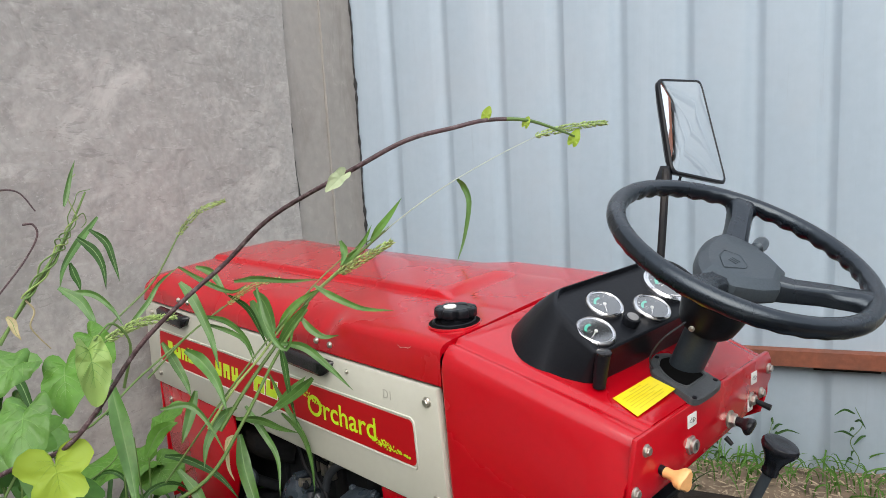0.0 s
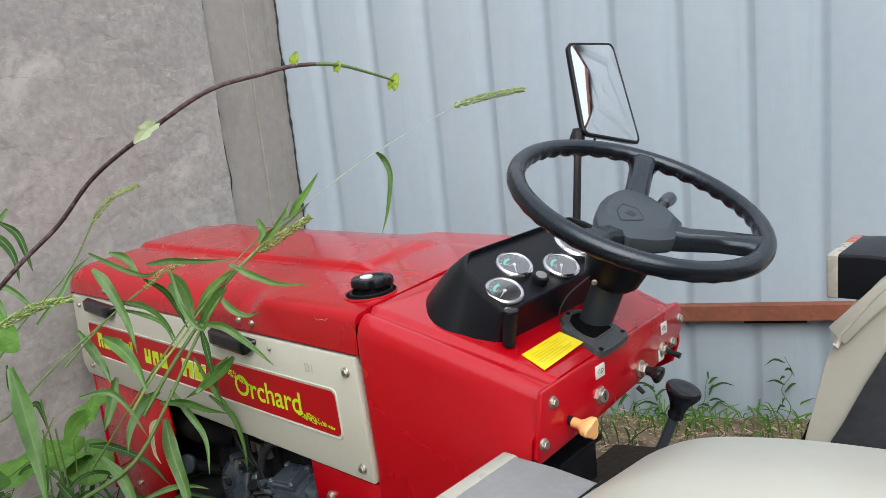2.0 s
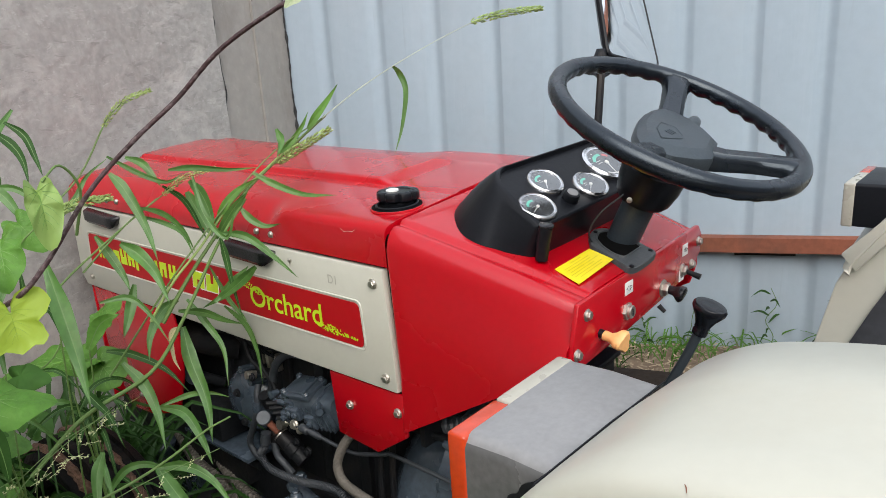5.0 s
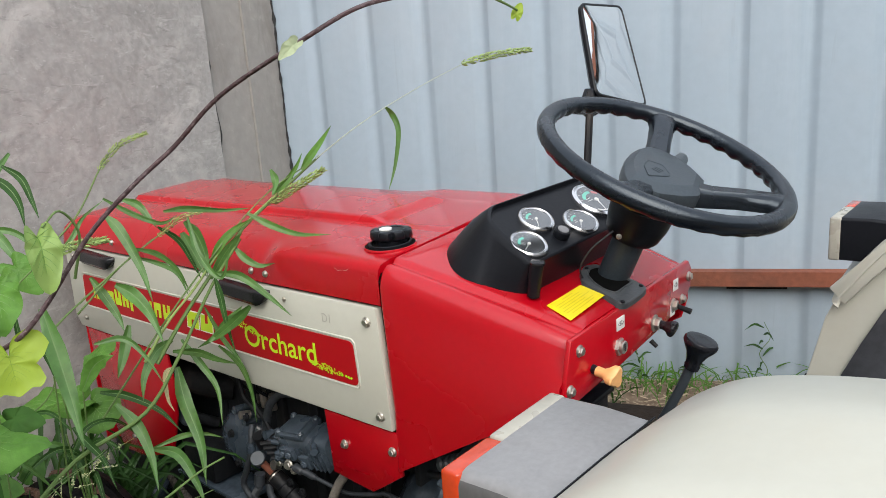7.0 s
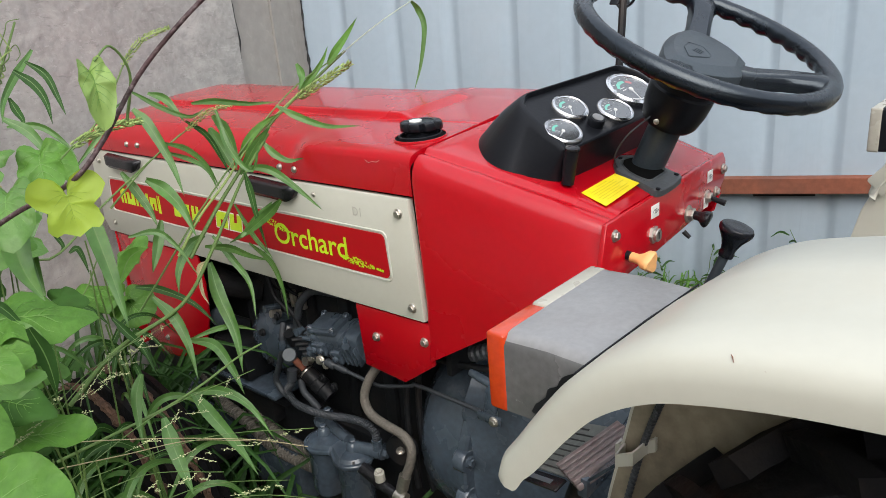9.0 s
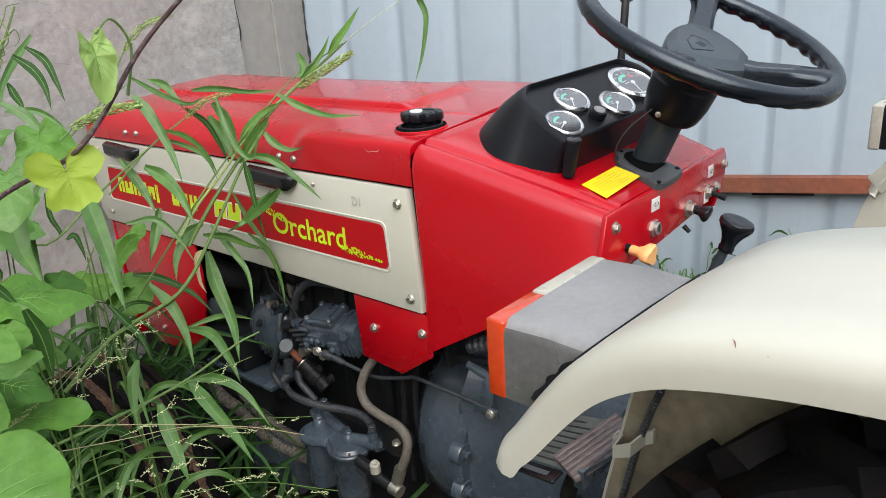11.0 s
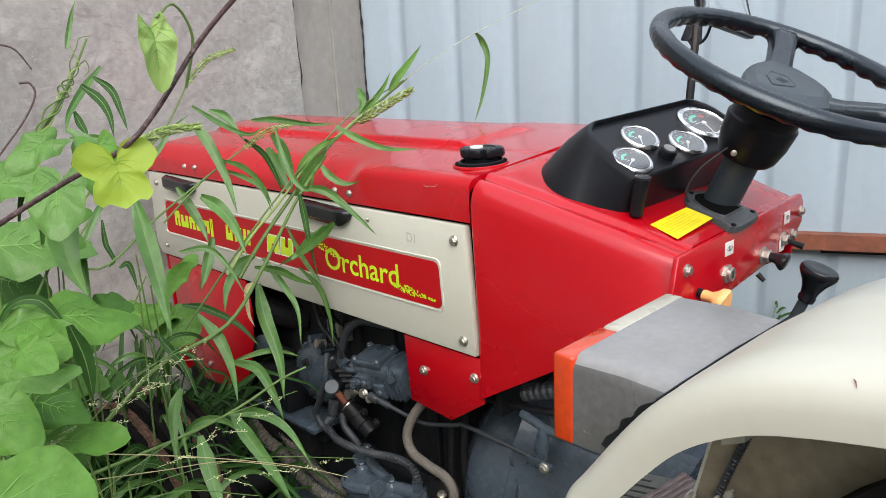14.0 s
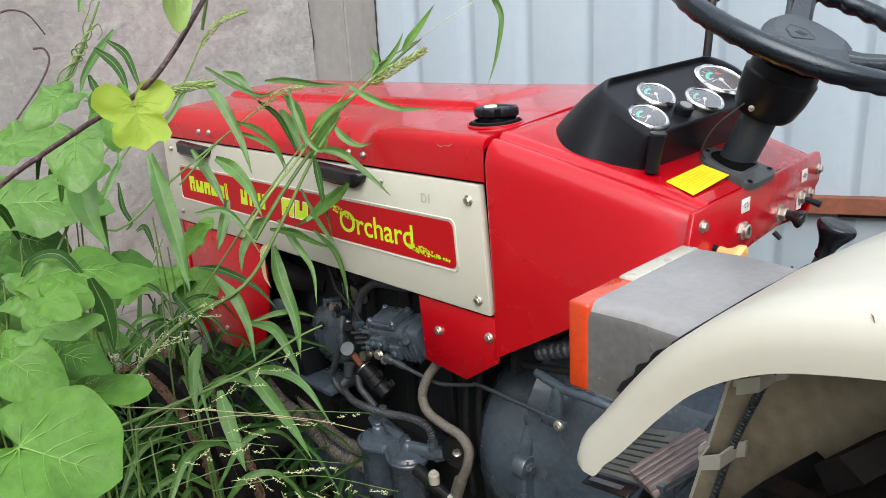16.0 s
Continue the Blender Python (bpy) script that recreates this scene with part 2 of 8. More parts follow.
for m in (WHEELBLACK, HUBGREY):
    # specular tinted blue, so the sky's reflection is put into the plastic
    m.node_tree.nodes["Principled BSDF"].inputs["Specular Tint"].default_value = (0.78, 0.90, 1.0, 1)
MIRRORGLASS = bpy.data.materials.new("mirror_glass")
MIRRORGLASS.use_nodes = True
mb = MIRRORGLASS.node_tree.nodes["Principled BSDF"]
mb.inputs["Metallic"].default_value, mb.inputs["Roughness"].default_value = 1.0, 0.02
mb.inputs["Base Color"].default_value = (0.86, 0.87, 0.88, 1)
GLASS = bpy.data.materials.new("gauge_glass")
GLASS.use_nodes = True
gn, gll = GLASS.node_tree.nodes, GLASS.node_tree.links
gn.clear()
g_out, g_tr, g_gl, g_mx = (gn.new("ShaderNode" + k) for k in ("OutputMaterial", "BsdfTransparent", "BsdfGlossy", "MixShader"))
g_gl.inputs["Roughness"].default_value = 0.12
g_mx.inputs["Fac"].default_value = 0.30
gll.new(g_tr.outputs[0], g_mx.inputs[1]), gll.new(g_gl.outputs[0], g_mx.inputs[2])
gll.new(g_mx.outputs[0], g_out.inputs["Surface"])


# ---------- mesh helpers ----------
BASE = {}


def thing(name, base, label, category, group="", kind=""):
    ob = new(name)
    ob.location = base
    ob.empty_display_size = 0.05
    BASE[ob.name] = Vector(base)
    return tagged(ob, label, category, group, kind)


def part(name, bm, material, parent=None, label="", smooth=40):
    """Links a bmesh in place as one mesh object under a thing or part."""
    me = bpy.data.meshes.new(name)
    bmesh.ops.recalc_face_normals(bm, faces=bm.faces[:])
    base = BASE.get(parent.name, Vector()) if parent else Vector()
    bmesh.ops.translate(bm, vec=-base, verts=bm.verts[:])
    for f in bm.faces:
        f.smooth = smooth > 0
    if smooth > 0:
        lim = radians(smooth)
        for e in bm.edges:
            e.smooth = len(e.link_faces) == 2 and e.calc_face_angle(0) < lim
    bm.to_mesh(me)
    bm.free()
    for m in material if isinstance(material, (list, tuple)) else [material]:
        me.materials.append(m)
    ob = new(name, me)
    if parent:
        ob.parent = parent
        BASE[ob.name] = base
    if label:
        ob["label"] = label
    return ob


def structure(name, bm, material, label, category, smooth=40):
    return tagged(part(name, bm, material, None, "", smooth), label, category, "", "structure")


def grid_faces(bm, rings, close_u=False, close_v=False):
    """Quads between rows of points."""
    vs = [[bm.verts.new(p) for p in r] for r in rings]
    nu, nv = len(vs), len(vs[0])
    for i in range(nu if close_u else nu - 1):
        for j in range(nv if close_v else nv - 1):
            bm.faces.new((vs[i][j], vs[i][(j + 1) % nv], vs[(i + 1) % nu][(j + 1) % nv], vs[(i + 1) % nu][j]))
    return vs


def loft(bm, rings, cap=True):
    """A closed skin through closed rings of equal count."""
    vs = grid_faces(bm, rings, False, True)
    if cap:
        bm.faces.new(vs[0])
        bm.faces.new(vs[-1])
    return vs


def box(bm, lo, hi, bevel=0.0, m=None, seg=2):
    made = bmesh.ops.create_cube(bm, size=1)["verts"]
    lo, hi = Vector(lo), Vector(hi)
    for v in made:
        v.co = Vector((lo[k] + (v.co[k] + 0.5) * (hi[k] - lo[k]) for k in range(3)))
    if bevel:
        edges = list({e for v in made for e in v.link_edges})
        made = list({v for v in bmesh.ops.bevel(bm, geom=edges, offset=bevel, segments=seg, profile=0.5, affect="EDGES")["verts"]} | {v for v in made if v.is_valid})
    if m is not None:
        bmesh.ops.transform(bm, matrix=m, verts=[v for v in made if v.is_valid])
    return made


def prism(bm, poly, axis, a, b, bevel=0.0, seg=2):
    """A polygon in two coordinates drawn out along the third axis from a to b."""
    def at(p, c):
        q = list(p)
        q.insert("xyz".index(axis), c)
        return q
    va, vb = [bm.verts.new(at(p, a)) for p in poly], [bm.verts.new(at(p, b)) for p in poly]
    n = len(poly)
    fs = [bm.faces.new(va), bm.faces.new(vb)]
    for i in range(n):
        fs.append(bm.faces.new((va[i], va[(i + 1) % n], vb[(i + 1) % n], vb[i])))
    if bevel:
        edges = list({e for f in fs for e in f.edges})
        bmesh.ops.recalc_face_normals(bm, faces=fs)
        bmesh.ops.bevel(bm, geom=edges, offset=bevel, segments=seg, profile=0.5, affect="EDGES")


def frame_of(d):
    d = Vector(d).normalized()
    a = Vector((0, 0, 1)) if abs(d.z) < 0.9 else Vector((1, 0, 0))
    u = d.cross(a).normalized()
    return u, u.cross(d), d


def smooth_path(pts, n=6):
    """A rounded line through the points (Catmull-Rom)."""
    p = [Vector(q) for q in pts]
    p = [2 * p[0] - p[1]] + p + [2 * p[-1] - p[-2]]
    out = []
    for i in range(1, len(p) - 2):
        for k in range(n):
            t = k / n
            out.append(0.5 * (2 * p[i] + (p[i + 1] - p[i - 1]) * t + (2 * p[i - 1] - 5 * p[i] + 4 * p[i + 1] - p[i + 2]) * t * t + (3 * p[i] - p[i - 1] - 3 * p[i + 1] + p[i + 2]) * t ** 3))
    return out + [p[-2]]


def tube(bm, pts, radius, seg=8, cap=True, ribs=0.0):
    """A round bar along a line; radius a number or one for each point."""
    pts = [Vector(p) for p in pts]
    rings, u = [], None
    for i, p in enumerate(pts):
        d = (pts[min(i + 1, len(pts) - 1)] - pts[max(i - 1, 0)]).normalized()
        if u is None:
            u = frame_of(d)[0]
        u = (u - d * u.dot(d)).normalized()
        v = d.cross(u)
        r = radius[i] if isinstance(radius, (list, tuple)) else radius
        if ribs and i % 2:
            r *= 1 + ribs
        rings.append([p + r * (math.cos(2 * math.pi * k / seg) * u + math.sin(2 * math.pi * k / seg) * v) for k in range(seg)])
    return loft(bm, rings, cap)


def lathe(bm, profile, origin, axis, seg=24, cap=True):
    """A profile of (radius, height) turned round an axis from origin."""
    u, v, d = frame_of(axis)
    o = Vector(origin)
    rings = [[o + d * h + max(r, 1e-5) * (math.cos(2 * math.pi * k / seg) * u + math.sin(2 * math.pi * k / seg) * v) for k in range(seg)] for r, h in profile]
    return loft(bm, rings, cap)


def hexbolt(name, origin, axis, parent, r=0.007, material=None):
    """A flanged hexagon head."""
    bm = bmesh.new()
    lathe(bm, [(r * 1.25, -0.001), (r * 1.25, 0.0015), (r * 1.0, 0.003)], origin, axis, 16)
    lathe(bm, [(r * 0.92, 0.002), (r * 0.92, r * 0.85), (r * 0.75, r * 1.0)], origin, axis, 6)
    return part(name, bm, material or STEEL, parent, "", 30)


def wall_frame(p, phi):
    """Axes of an upright wall through p that runs at phi degrees from +y."""
    a = radians(phi)
    return Vector(p), Vector((math.sin(a), math.cos(a), 0)), Vector((math.cos(a), -math.sin(a), 0))


# ---------- setting ----------
FENCE_P, FENCE_D, FENCE_N = wall_frame((1.259, 0.470, 0), -25.0)
BANK = 0.258


def ground_height(x, y):
    """Level earth under the tractor, banked up along the foot of the fence."""
    gap = (FENCE_P - Vector((x, y, 0))).dot(FENCE_N)
    k = min(1.0, max(0.0, (0.50 - gap) / 0.20))
    return BANK * k * k * (3 - 2 * k)


def ground():
    bm = bmesh.new()
    n, size = 90, 9.0
    rings = []
    for i in range(n + 1):
        row = []
        for j in range(n + 1):
            x, y = -4.5 + size * i / n, -4.5 + size * j / n
            h = 0.03 * noise.noise((x * 1.3, y * 1.3, 0)) + 0.02 * noise.noise((x * 5, y * 5, 3))
            row.append((x, y, h * (0.5 if ground_height(x, y) > 0.1 else 1.0) + ground_height(x, y)))
        rings.append(row)
    grid_faces(bm, rings)
    # skirt to the horizon
    far = 400.0
    a = [bm.verts.new(p) for p in ((-far, -far, -0.06), (far, -far, -0.06), (far, far, -0.06), (-far, far, -0.06))]
    bm.faces.new(a)
    return structure("ground", bm, SOIL, "dark damp soil littered with straw and weeds", "ground")


ground()

PITCH = 0.1964
FENCE_TOP = 2.085


def rib_profile(u):
    """Depth of the trapezoid sheet at u: broad faces with narrow sunk valleys."""
    k = (u / PITCH) % 1.0
    if k < 0.36:
        return 0.5 - 0.5 * math.cos(2 * math.pi * (k / 0.36) ** 0.85)
    return 0.0


def fence():
    root = tagged(new("fence_wall"), "pale blue-grey painted corrugated metal sheet fence", "fence", "", "structure")
    BASE[root.name] = Vector()
    phase = 0.1696
    start = -3.36
    k = 0
    while start < 1.28:
        end = min(start + 4 * PITCH, 1.3176)
        us = [start]
        for c in range(int(start / PITCH) - 2, int(end / PITCH) + 3):
            for q in (0.0, 0.03, 0.06, 0.09, 0.12, 0.145, 0.17, 0.20, 0.23, 0.26, 0.30, 0.33, 0.36):
                u = (c + q) * PITCH + phase
                if start + 1e-3 < u < end - 1e-3:
                    us.append(u)
        us = sorted(us + [end])
        lift = 0.003 * (k % 2)
        bm = bmesh.new()
        for off in (0.0, 0.0015):
            rows = []
            for z in (0.12, 0.9, 1.6, FENCE_TOP):
                rows.append([FENCE_P + FENCE_D * u + FENCE_N * (0.0145 * rib_profile(u - phase) + lift + off) + Vector((0, 0, z)) for u in us])
            grid_faces(bm, rows)
        part("sheet", bm, SHEET, root, "", 30)
        start += 4 * PITCH
        k += 1
    return root


fence()


def fence_bar():
    bm = bmesh.new()
    a, b = FENCE_P + FENCE_D * 0.96 - FENCE_N * 0.0225 + Vector((0, 0, 0.624)), FENCE_P - FENCE_D * 2.08 - FENCE_N * 0.0225 + Vector((0, 0, 0.616))
    d = (b - a).normalized()
    up = Vector((0, 0, 1))
    rings = []
    for p in (a, b):
        rings.append([p + up * h - FENCE_N * o for o, h in ((0.020, -0.024), (0.020, 0.024), (-0.020, 0.024), (-0.020, 0.019), (0.015, 0.019), (0.015, -0.024))])
    loft(bm, rings)
    root = tagged(new("fence_rail"), "rusty red-brown steel angle rail along the metal fence", "rail", "", "structure")
    root.location = a
    BASE[root.name] = a.copy()
    part("angle_bar", bm, RUSTBAR, root)
    # dark strip stands in for the shadowed gap under the rail
    bm = bmesh.new()
    loft(bm, [[FENCE_P + FENCE_D * u - FENCE_N * o + Vector((0, 0, z)) for o, z in ((0.001, 0.584), (0.024, 0.584), (0.024, 0.598), (0.001, 0.598))] for u in (-0.344, -0.165)])
    part("rail_shadow_strip", bm, DARKMETAL, root, "dark strip painted in for the shadow gap under the rail")
    # the same rail again along the top of the sheets
    lift = Vector((0, 0, FENCE_TOP - 0.64))
    bm = bmesh.new()
    loft(bm, [[p + lift for p in r] for r in rings])
    part("angle_bar", bm, RUSTBAR, root)


fence_bar()

CORNER = FENCE_P + FENCE_D * 1.3176


def unseen_yard_walls():
    """Unseen plain walls added behind to darken reflections and block low sky."""
    for name, lo, hi in (("unseen_wall_rear", (-4.6, -4.7, -0.1), (4.4, -4.5, 2.7)), ("unseen_wall_side", (-4.8, -4.5, -0.1), (-4.6, 4.4, 2.7))):
        bm = bmesh.new()
        box(bm, lo, hi, 0.01)
        structure(name, bm, CONCRETE, "unseen plain grey wall added to block low sky", "wall")


unseen_yard_walls()


def concrete_wall():
    root = tagged(new("wall_plaster"), "rough grey cement-plastered wall with pale blotches and a crack", "wall", "", "structure")
    BASE[root.name] = Vector()
    # main wall leaves the pillar and runs off past the tractor's nose
    d = Vector((-math.cos(radians(12)), -math.sin(radians(12)), 0))
    n = Vector((d.y, -d.x, 0)) * -1
    start = CORNER + d * 0.3296
    bm = bmesh.new()
    rings = []
    for i in range(61):
        u = 4.6 * i / 60
        row = []
        for j in range(31):
            z = -0.1 + 2.8 * j / 30
            p = start + d * u + Vector((0, 0, z))
            w = 0.010 * noise.noise((u * 1.6, z * 1.6, 7)) + 0.004 * noise.noise((u * 7, z * 7, 2))
            row.append(p - n * w)
        rings.append(row)
    grid_faces(bm, rings)
    back = [bm.verts.new(start + d * u + n * -0.2 * 0 + Vector((-d.y * 0.2, d.x * 0.2, 0)) * -1 + Vector((0, 0, z))) for u, z in ((0, -0.1), (4.6, -0.1), (4.6, 2.7), (0, 2.7))]
    bm.faces.new(back)
    part("plaster", bm, CONCRETE, root)
    bm = bmesh.new()
    side = Vector((-d.y, d.x, 0))
    for u0, u1, proud, sunk in ((-0.110, 0.150, -0.004, -0.022), (0.150, 0.3288, -0.012, -0.012)):
        rings = []
        for z in [2.7 * k / 24 - 0.05 for k in range(25)]:
            j = 0.005 * noise.noise((u0 * 9, z * 4, 1))
            p0, p1 = CORNER + d * (u0 + j), CORNER + d * u1
            rings.append([Vector((q.x, q.y, z)) for q in (p0 + side * sunk, p1 + side * proud, p1 - side * 0.15, p0 - side * 0.15)])
        loft(bm, rings)
    part("pillar", bm, CONCRETE2, root, "darker cement pillar beside the sheet edge")
    # crack along the pillar
    bm = bmesh.new()
    pts = []
    rnd = random.Random(4)
    for k in range(60):
        z = 0.5 + 2.1 * k / 59
        p = CORNER + d * (0.327 + 0.013 * noise.noise((z * 3, 2, 5)) + 0.006 * noise.noise((z * 13, 4, 5)) + rnd.uniform(-0.004, 0.004)) - side * 0.006
        pts.append(p + Vector((0, 0, z)))
    tube(bm, pts, [0.0070 * (0.15 + 1.1 * abs(noise.noise((k * 0.7, 0, 9)))) for k in range(60)], 5)
    part("crack", bm, BLACKINK, root, "dark crack filled with dirt")
    bm = bmesh.new()
    pts = [CORNER + d * (0.004 + 0.007 * noise.noise((z * 9, 7, 3))) + side * 0.004 + Vector((0, 0, z)) for z in [0.1 + 2.5 * k / 99 for k in range(100)]]
    tube(bm, pts, [0.008 * (0.25 + 1.0 * abs(noise.noise((k * 0.5, 3, 9)))) for k in range(100)], 5)
    part("joint", bm, BLACKINK, root, "dark ragged joint beside the sheet")


concrete_wall()


# ---------- tractor ----------
tractor = thing("tractor", (0, 0.3, 0), "small red and cream orchard tractor with black steering wheel", "tractor")


HOOD_REAR, HOOD_FRONT, SIDE = 0.308, 1.385, 0.236


def ease(a, b, y):
    k = min(1.0, max(0.0, (y - a) / (b - a)))
    return k * k * (3 - 2 * k)


def hood_section(y):
    """Section of the bonnet lid at y, from the near to the far side."""
    front = ease(1.33, 1.385, y)
    rise = 0.009 * ease(0.448, 0.497, y) * (1 - ease(1.33, 1.36, y))
    c = ease(0.545, 0.615, y) * (1 - 0.55 * ease(1.15, 1.37, y))  # the shoulder is cut back in front of the rear third
    near = [(-SIDE, 0.982), (-SIDE, 1.032 - 0.030 * c), (-SIDE + 0.002 + 0.003 * c, 1.0385 - 0.026 * c), (-SIDE + 0.007 + 0.018 * c, 1.0435 - 0.010 * c), (-SIDE + 0.016 + 0.022 * c, 1.046 - 0.004 * c), (-SIDE + 0.030 + 0.024 * c, 1.0475), (-0.074, 1.0508), (-0.0645, 1.0505), (-0.0620, 1.0510 + 0.2 * rise), (-0.0595, 1.0512 + 0.85 * rise), (-0.0565, 1.0516 + rise), (-0.042, 1.052 + rise), (0.0, 1.053 + rise)]
    far = [(-x + (0.065 if -0.1 < x < -0.05 else 0.055 if x > -0.1 else 0.0), z) for x, z in reversed(near[:-1])]
    out = []
    for x, z in near + far:
        k = min(1, max(0, (z - 0.982) / 0.06))
        out.append((x * (1 - 0.008 * front * k), y - 0.006 * front * k, z + 0.066 * (x + SIDE) * k - 0.010 * front * k))
    return out


def hood():
    ys = [HOOD_REAR, 0.312, 0.38, 0.44, 0.448, 0.455, 0.464, 0.473, 0.482, 0.490, 0.497, 0.505, 0.54, 0.55, 0.56, 0.57, 0.58, 0.59, 0.60, 0.61, 0.62, 0.7, 0.9, 1.1, 1.22, 1.32, 1.33, 1.345, 1.36, 1.375, HOOD_FRONT]
    bm = bmesh.new()
    vs = grid_faces(bm, [hood_section(y) for y in ys])
    # front lip turned down and rear flange
    for row, dy, dz in ((vs[-1], 0.008, -0.05), (vs[0], 0.0, -0.012)):
        low = [bm.verts.new((v.co.x, v.co.y + dy, max(0.978, v.co.z + dz))) for v in row]
        for i in range(len(row) - 1):
            bm.faces.new((row[i], row[i + 1], low[i + 1], low[i]))
    ob = part("hood", bm, RED, tractor, "glossy red steel bonnet lid", 50)
    mod = ob.modifiers.new("sheet", "SOLIDIFY")
    mod.thickness, mod.offset = 0.004, -1
    return ob


hood_ob = hood()


def side_panel(s):
    """The cream engine side panel; s -1 near side, 1 far side."""
    x = s * SIDE
    poly = [(0.305, 0.772), (1.372, 0.772), (1.392, 0.80), (1.384, 0.977), (0.318, 0.977)]
    bm = bmesh.new()
    prism(bm, poly, "x", x - s * 0.012, x + s * 0.003, 0.003)
    ob = part("side_panel", bm, CREAM, tractor, "cream painted steel engine side panel")
    return ob


panel_near, panel_far = side_panel(-1), side_panel(1)


def decal():
    """Red field with lime lettering on the cream panel."""
    x = -SIDE - 0.003
    bm = bmesh.new()
    out = []
    for cy, cz, a0 in ((0.382, 0.846, 180), (1.308, 0.846, 270), (1.300, 0.902, 0), (0.386, 0.902, 90)):
        for k in range(5):
            a = radians(a0 + 90 * k / 4)
            out.append((cy + 0.010 * math.cos(a), cz + 0.010 * math.sin(a)))
    prism(bm, out, "x", x - 0.0012, x)
    ob = part("decal", bm, DECALRED, panel_near, "red decal field")
    # cream bead pressed round the field
    bm = bmesh.new()
    ring = [(x, y + (0.004 if y > 0.8 else -0.004), z + (0.004 if z > 0.874 else -0.004)) for y, z in out]
    tube(bm, ring + ring[:1], 0.0022, 6, False)
    part("pressed_bead", bm, CREAM, panel_near)


decal()


def lettering(text, y, z, height, depth=0.0005, shear=0.0, stretch=1.0, bold=0.0):
    """A word on the near panel in the built-in font, read from outside."""
    cu = bpy.data.curves.new("word", "FONT")
    cu.body, cu.size, cu.extrude, cu.shear, cu.offset = text, height, 0.0, shear, bold
    tmp = bpy.data.objects.new("word", cu)
    scene.collection.objects.link(tmp)
    bpy.context.view_layer.update()
    me = bpy.data.meshes.new_from_object(tmp.evaluated_get(bpy.context.evaluated_depsgraph_get()))
    bpy.data.objects.remove(tmp)
    bm = bmesh.new()
    bm.from_mesh(me)
    for v in bm.verts:
        px, py = v.co.x * stretch, v.co.y
        v.co = Vector((-SIDE - 0.0045 - depth, y - px, z + py))
    return bm


part("word", lettering("Orchard", 0.672, 0.854, 0.056, 0.0, 0.0, 1.05, 0.0007), LIME, panel_near, "lime word Orchard")


def cowl():
    """The red dash body behind the bonnet, tapering towards the driver."""
    def section(k, y, inset=0.0):
        hw = SIDE - 0.040 * k - inset
        hb = SIDE - 0.004 * k - inset
        top = 1.046 - 0.075 * k - inset
        low = 0.703 + 0.185 * k
        lean = 0.066 - 0.044 * k
        pts = [(-hb, low), (-hb - 0.0 + 0.004, low + 0.3 * (top - low)), (-hw - 0.004, top - 0.035), (-hw - 0.0005, top - 0.020), (-hw + 0.005, top - 0.010), (-hw + 0.014, top - 0.003), (-hw + 0.0235, top - 0.0030), (-hw + 0.0265, top - 0.0044), (-hw + 0.0295, top - 0.0030), (-hw + 0.034, top + 0.0022), (-hw + 0.042, top + 0.0030), (-0.10, top + 0.0035), (0, top + 0.004)]
        far = [(min(-x, hw + 0.004 - 0.026 * k * (z < low + 0.02)), z) for x, z in reversed(pts[:-1])]
        return [(x, y, z + (lean * (x + SIDE) if z > low + 0.05 else 0)) for x, z in pts + far]
    bm = bmesh.new()
    rings = [section(0, 0.3052, 0.0042), section(0, 0.3040, 0.0018), section(0, 0.3018, 0.0004)] + [section(k / 14, 0.299 - 0.297 * k / 14) for k in range(15)]
    vs = grid_faces(bm, rings)
    low = [bm.verts.new((v.co.x * 0.97, v.co.y + 0.006, v.co.z - 0.008 if v.co.z > 0.8 else v.co.z)) for v in vs[0]]
    for i in range(len(low) - 1):
        bm.faces.new((vs[0][i], vs[0][i + 1], low[i + 1], low[i]))
    ob = part("cowl", bm, RED, tractor, "glossy red dash cowl", 50)
    mod = ob.modifiers.new("sheet", "SOLIDIFY")
    mod.thickness, mod.offset = 0.004, -1
    return ob


cowl_ob = cowl()


def control_panel():
    """The upright red plate that faces the driver."""
    bm = bmesh.new()
    poly = [(-0.205, 0.972), (0.188, 0.985), (0.200, 0.970), (0.198, 0.938), (0.170, 0.918), (0.09, 0.902), (-0.07, 0.888), (-0.222, 0.880), (-0.228, 0.890)]
    prism(bm, poly, "y", -0.004, 0.004, 0.002)
    return part("control_panel", bm, RED, tractor, "red plate with switches and pull knobs")


plate = control_panel()


def flap():
    bm = bmesh.new()
    prism(bm, [(0.474, 0.768), (0.466, 0.650), (0.369, 0.642), (0.296, 0.694), (0.300, 0.768)], "x", -SIDE + 0.008, -SIDE + 0.002, 0.002)
    return part("rear_flap", bm, RED, tractor, "red lower flap bolted below the panel")


flap_ob = flap()


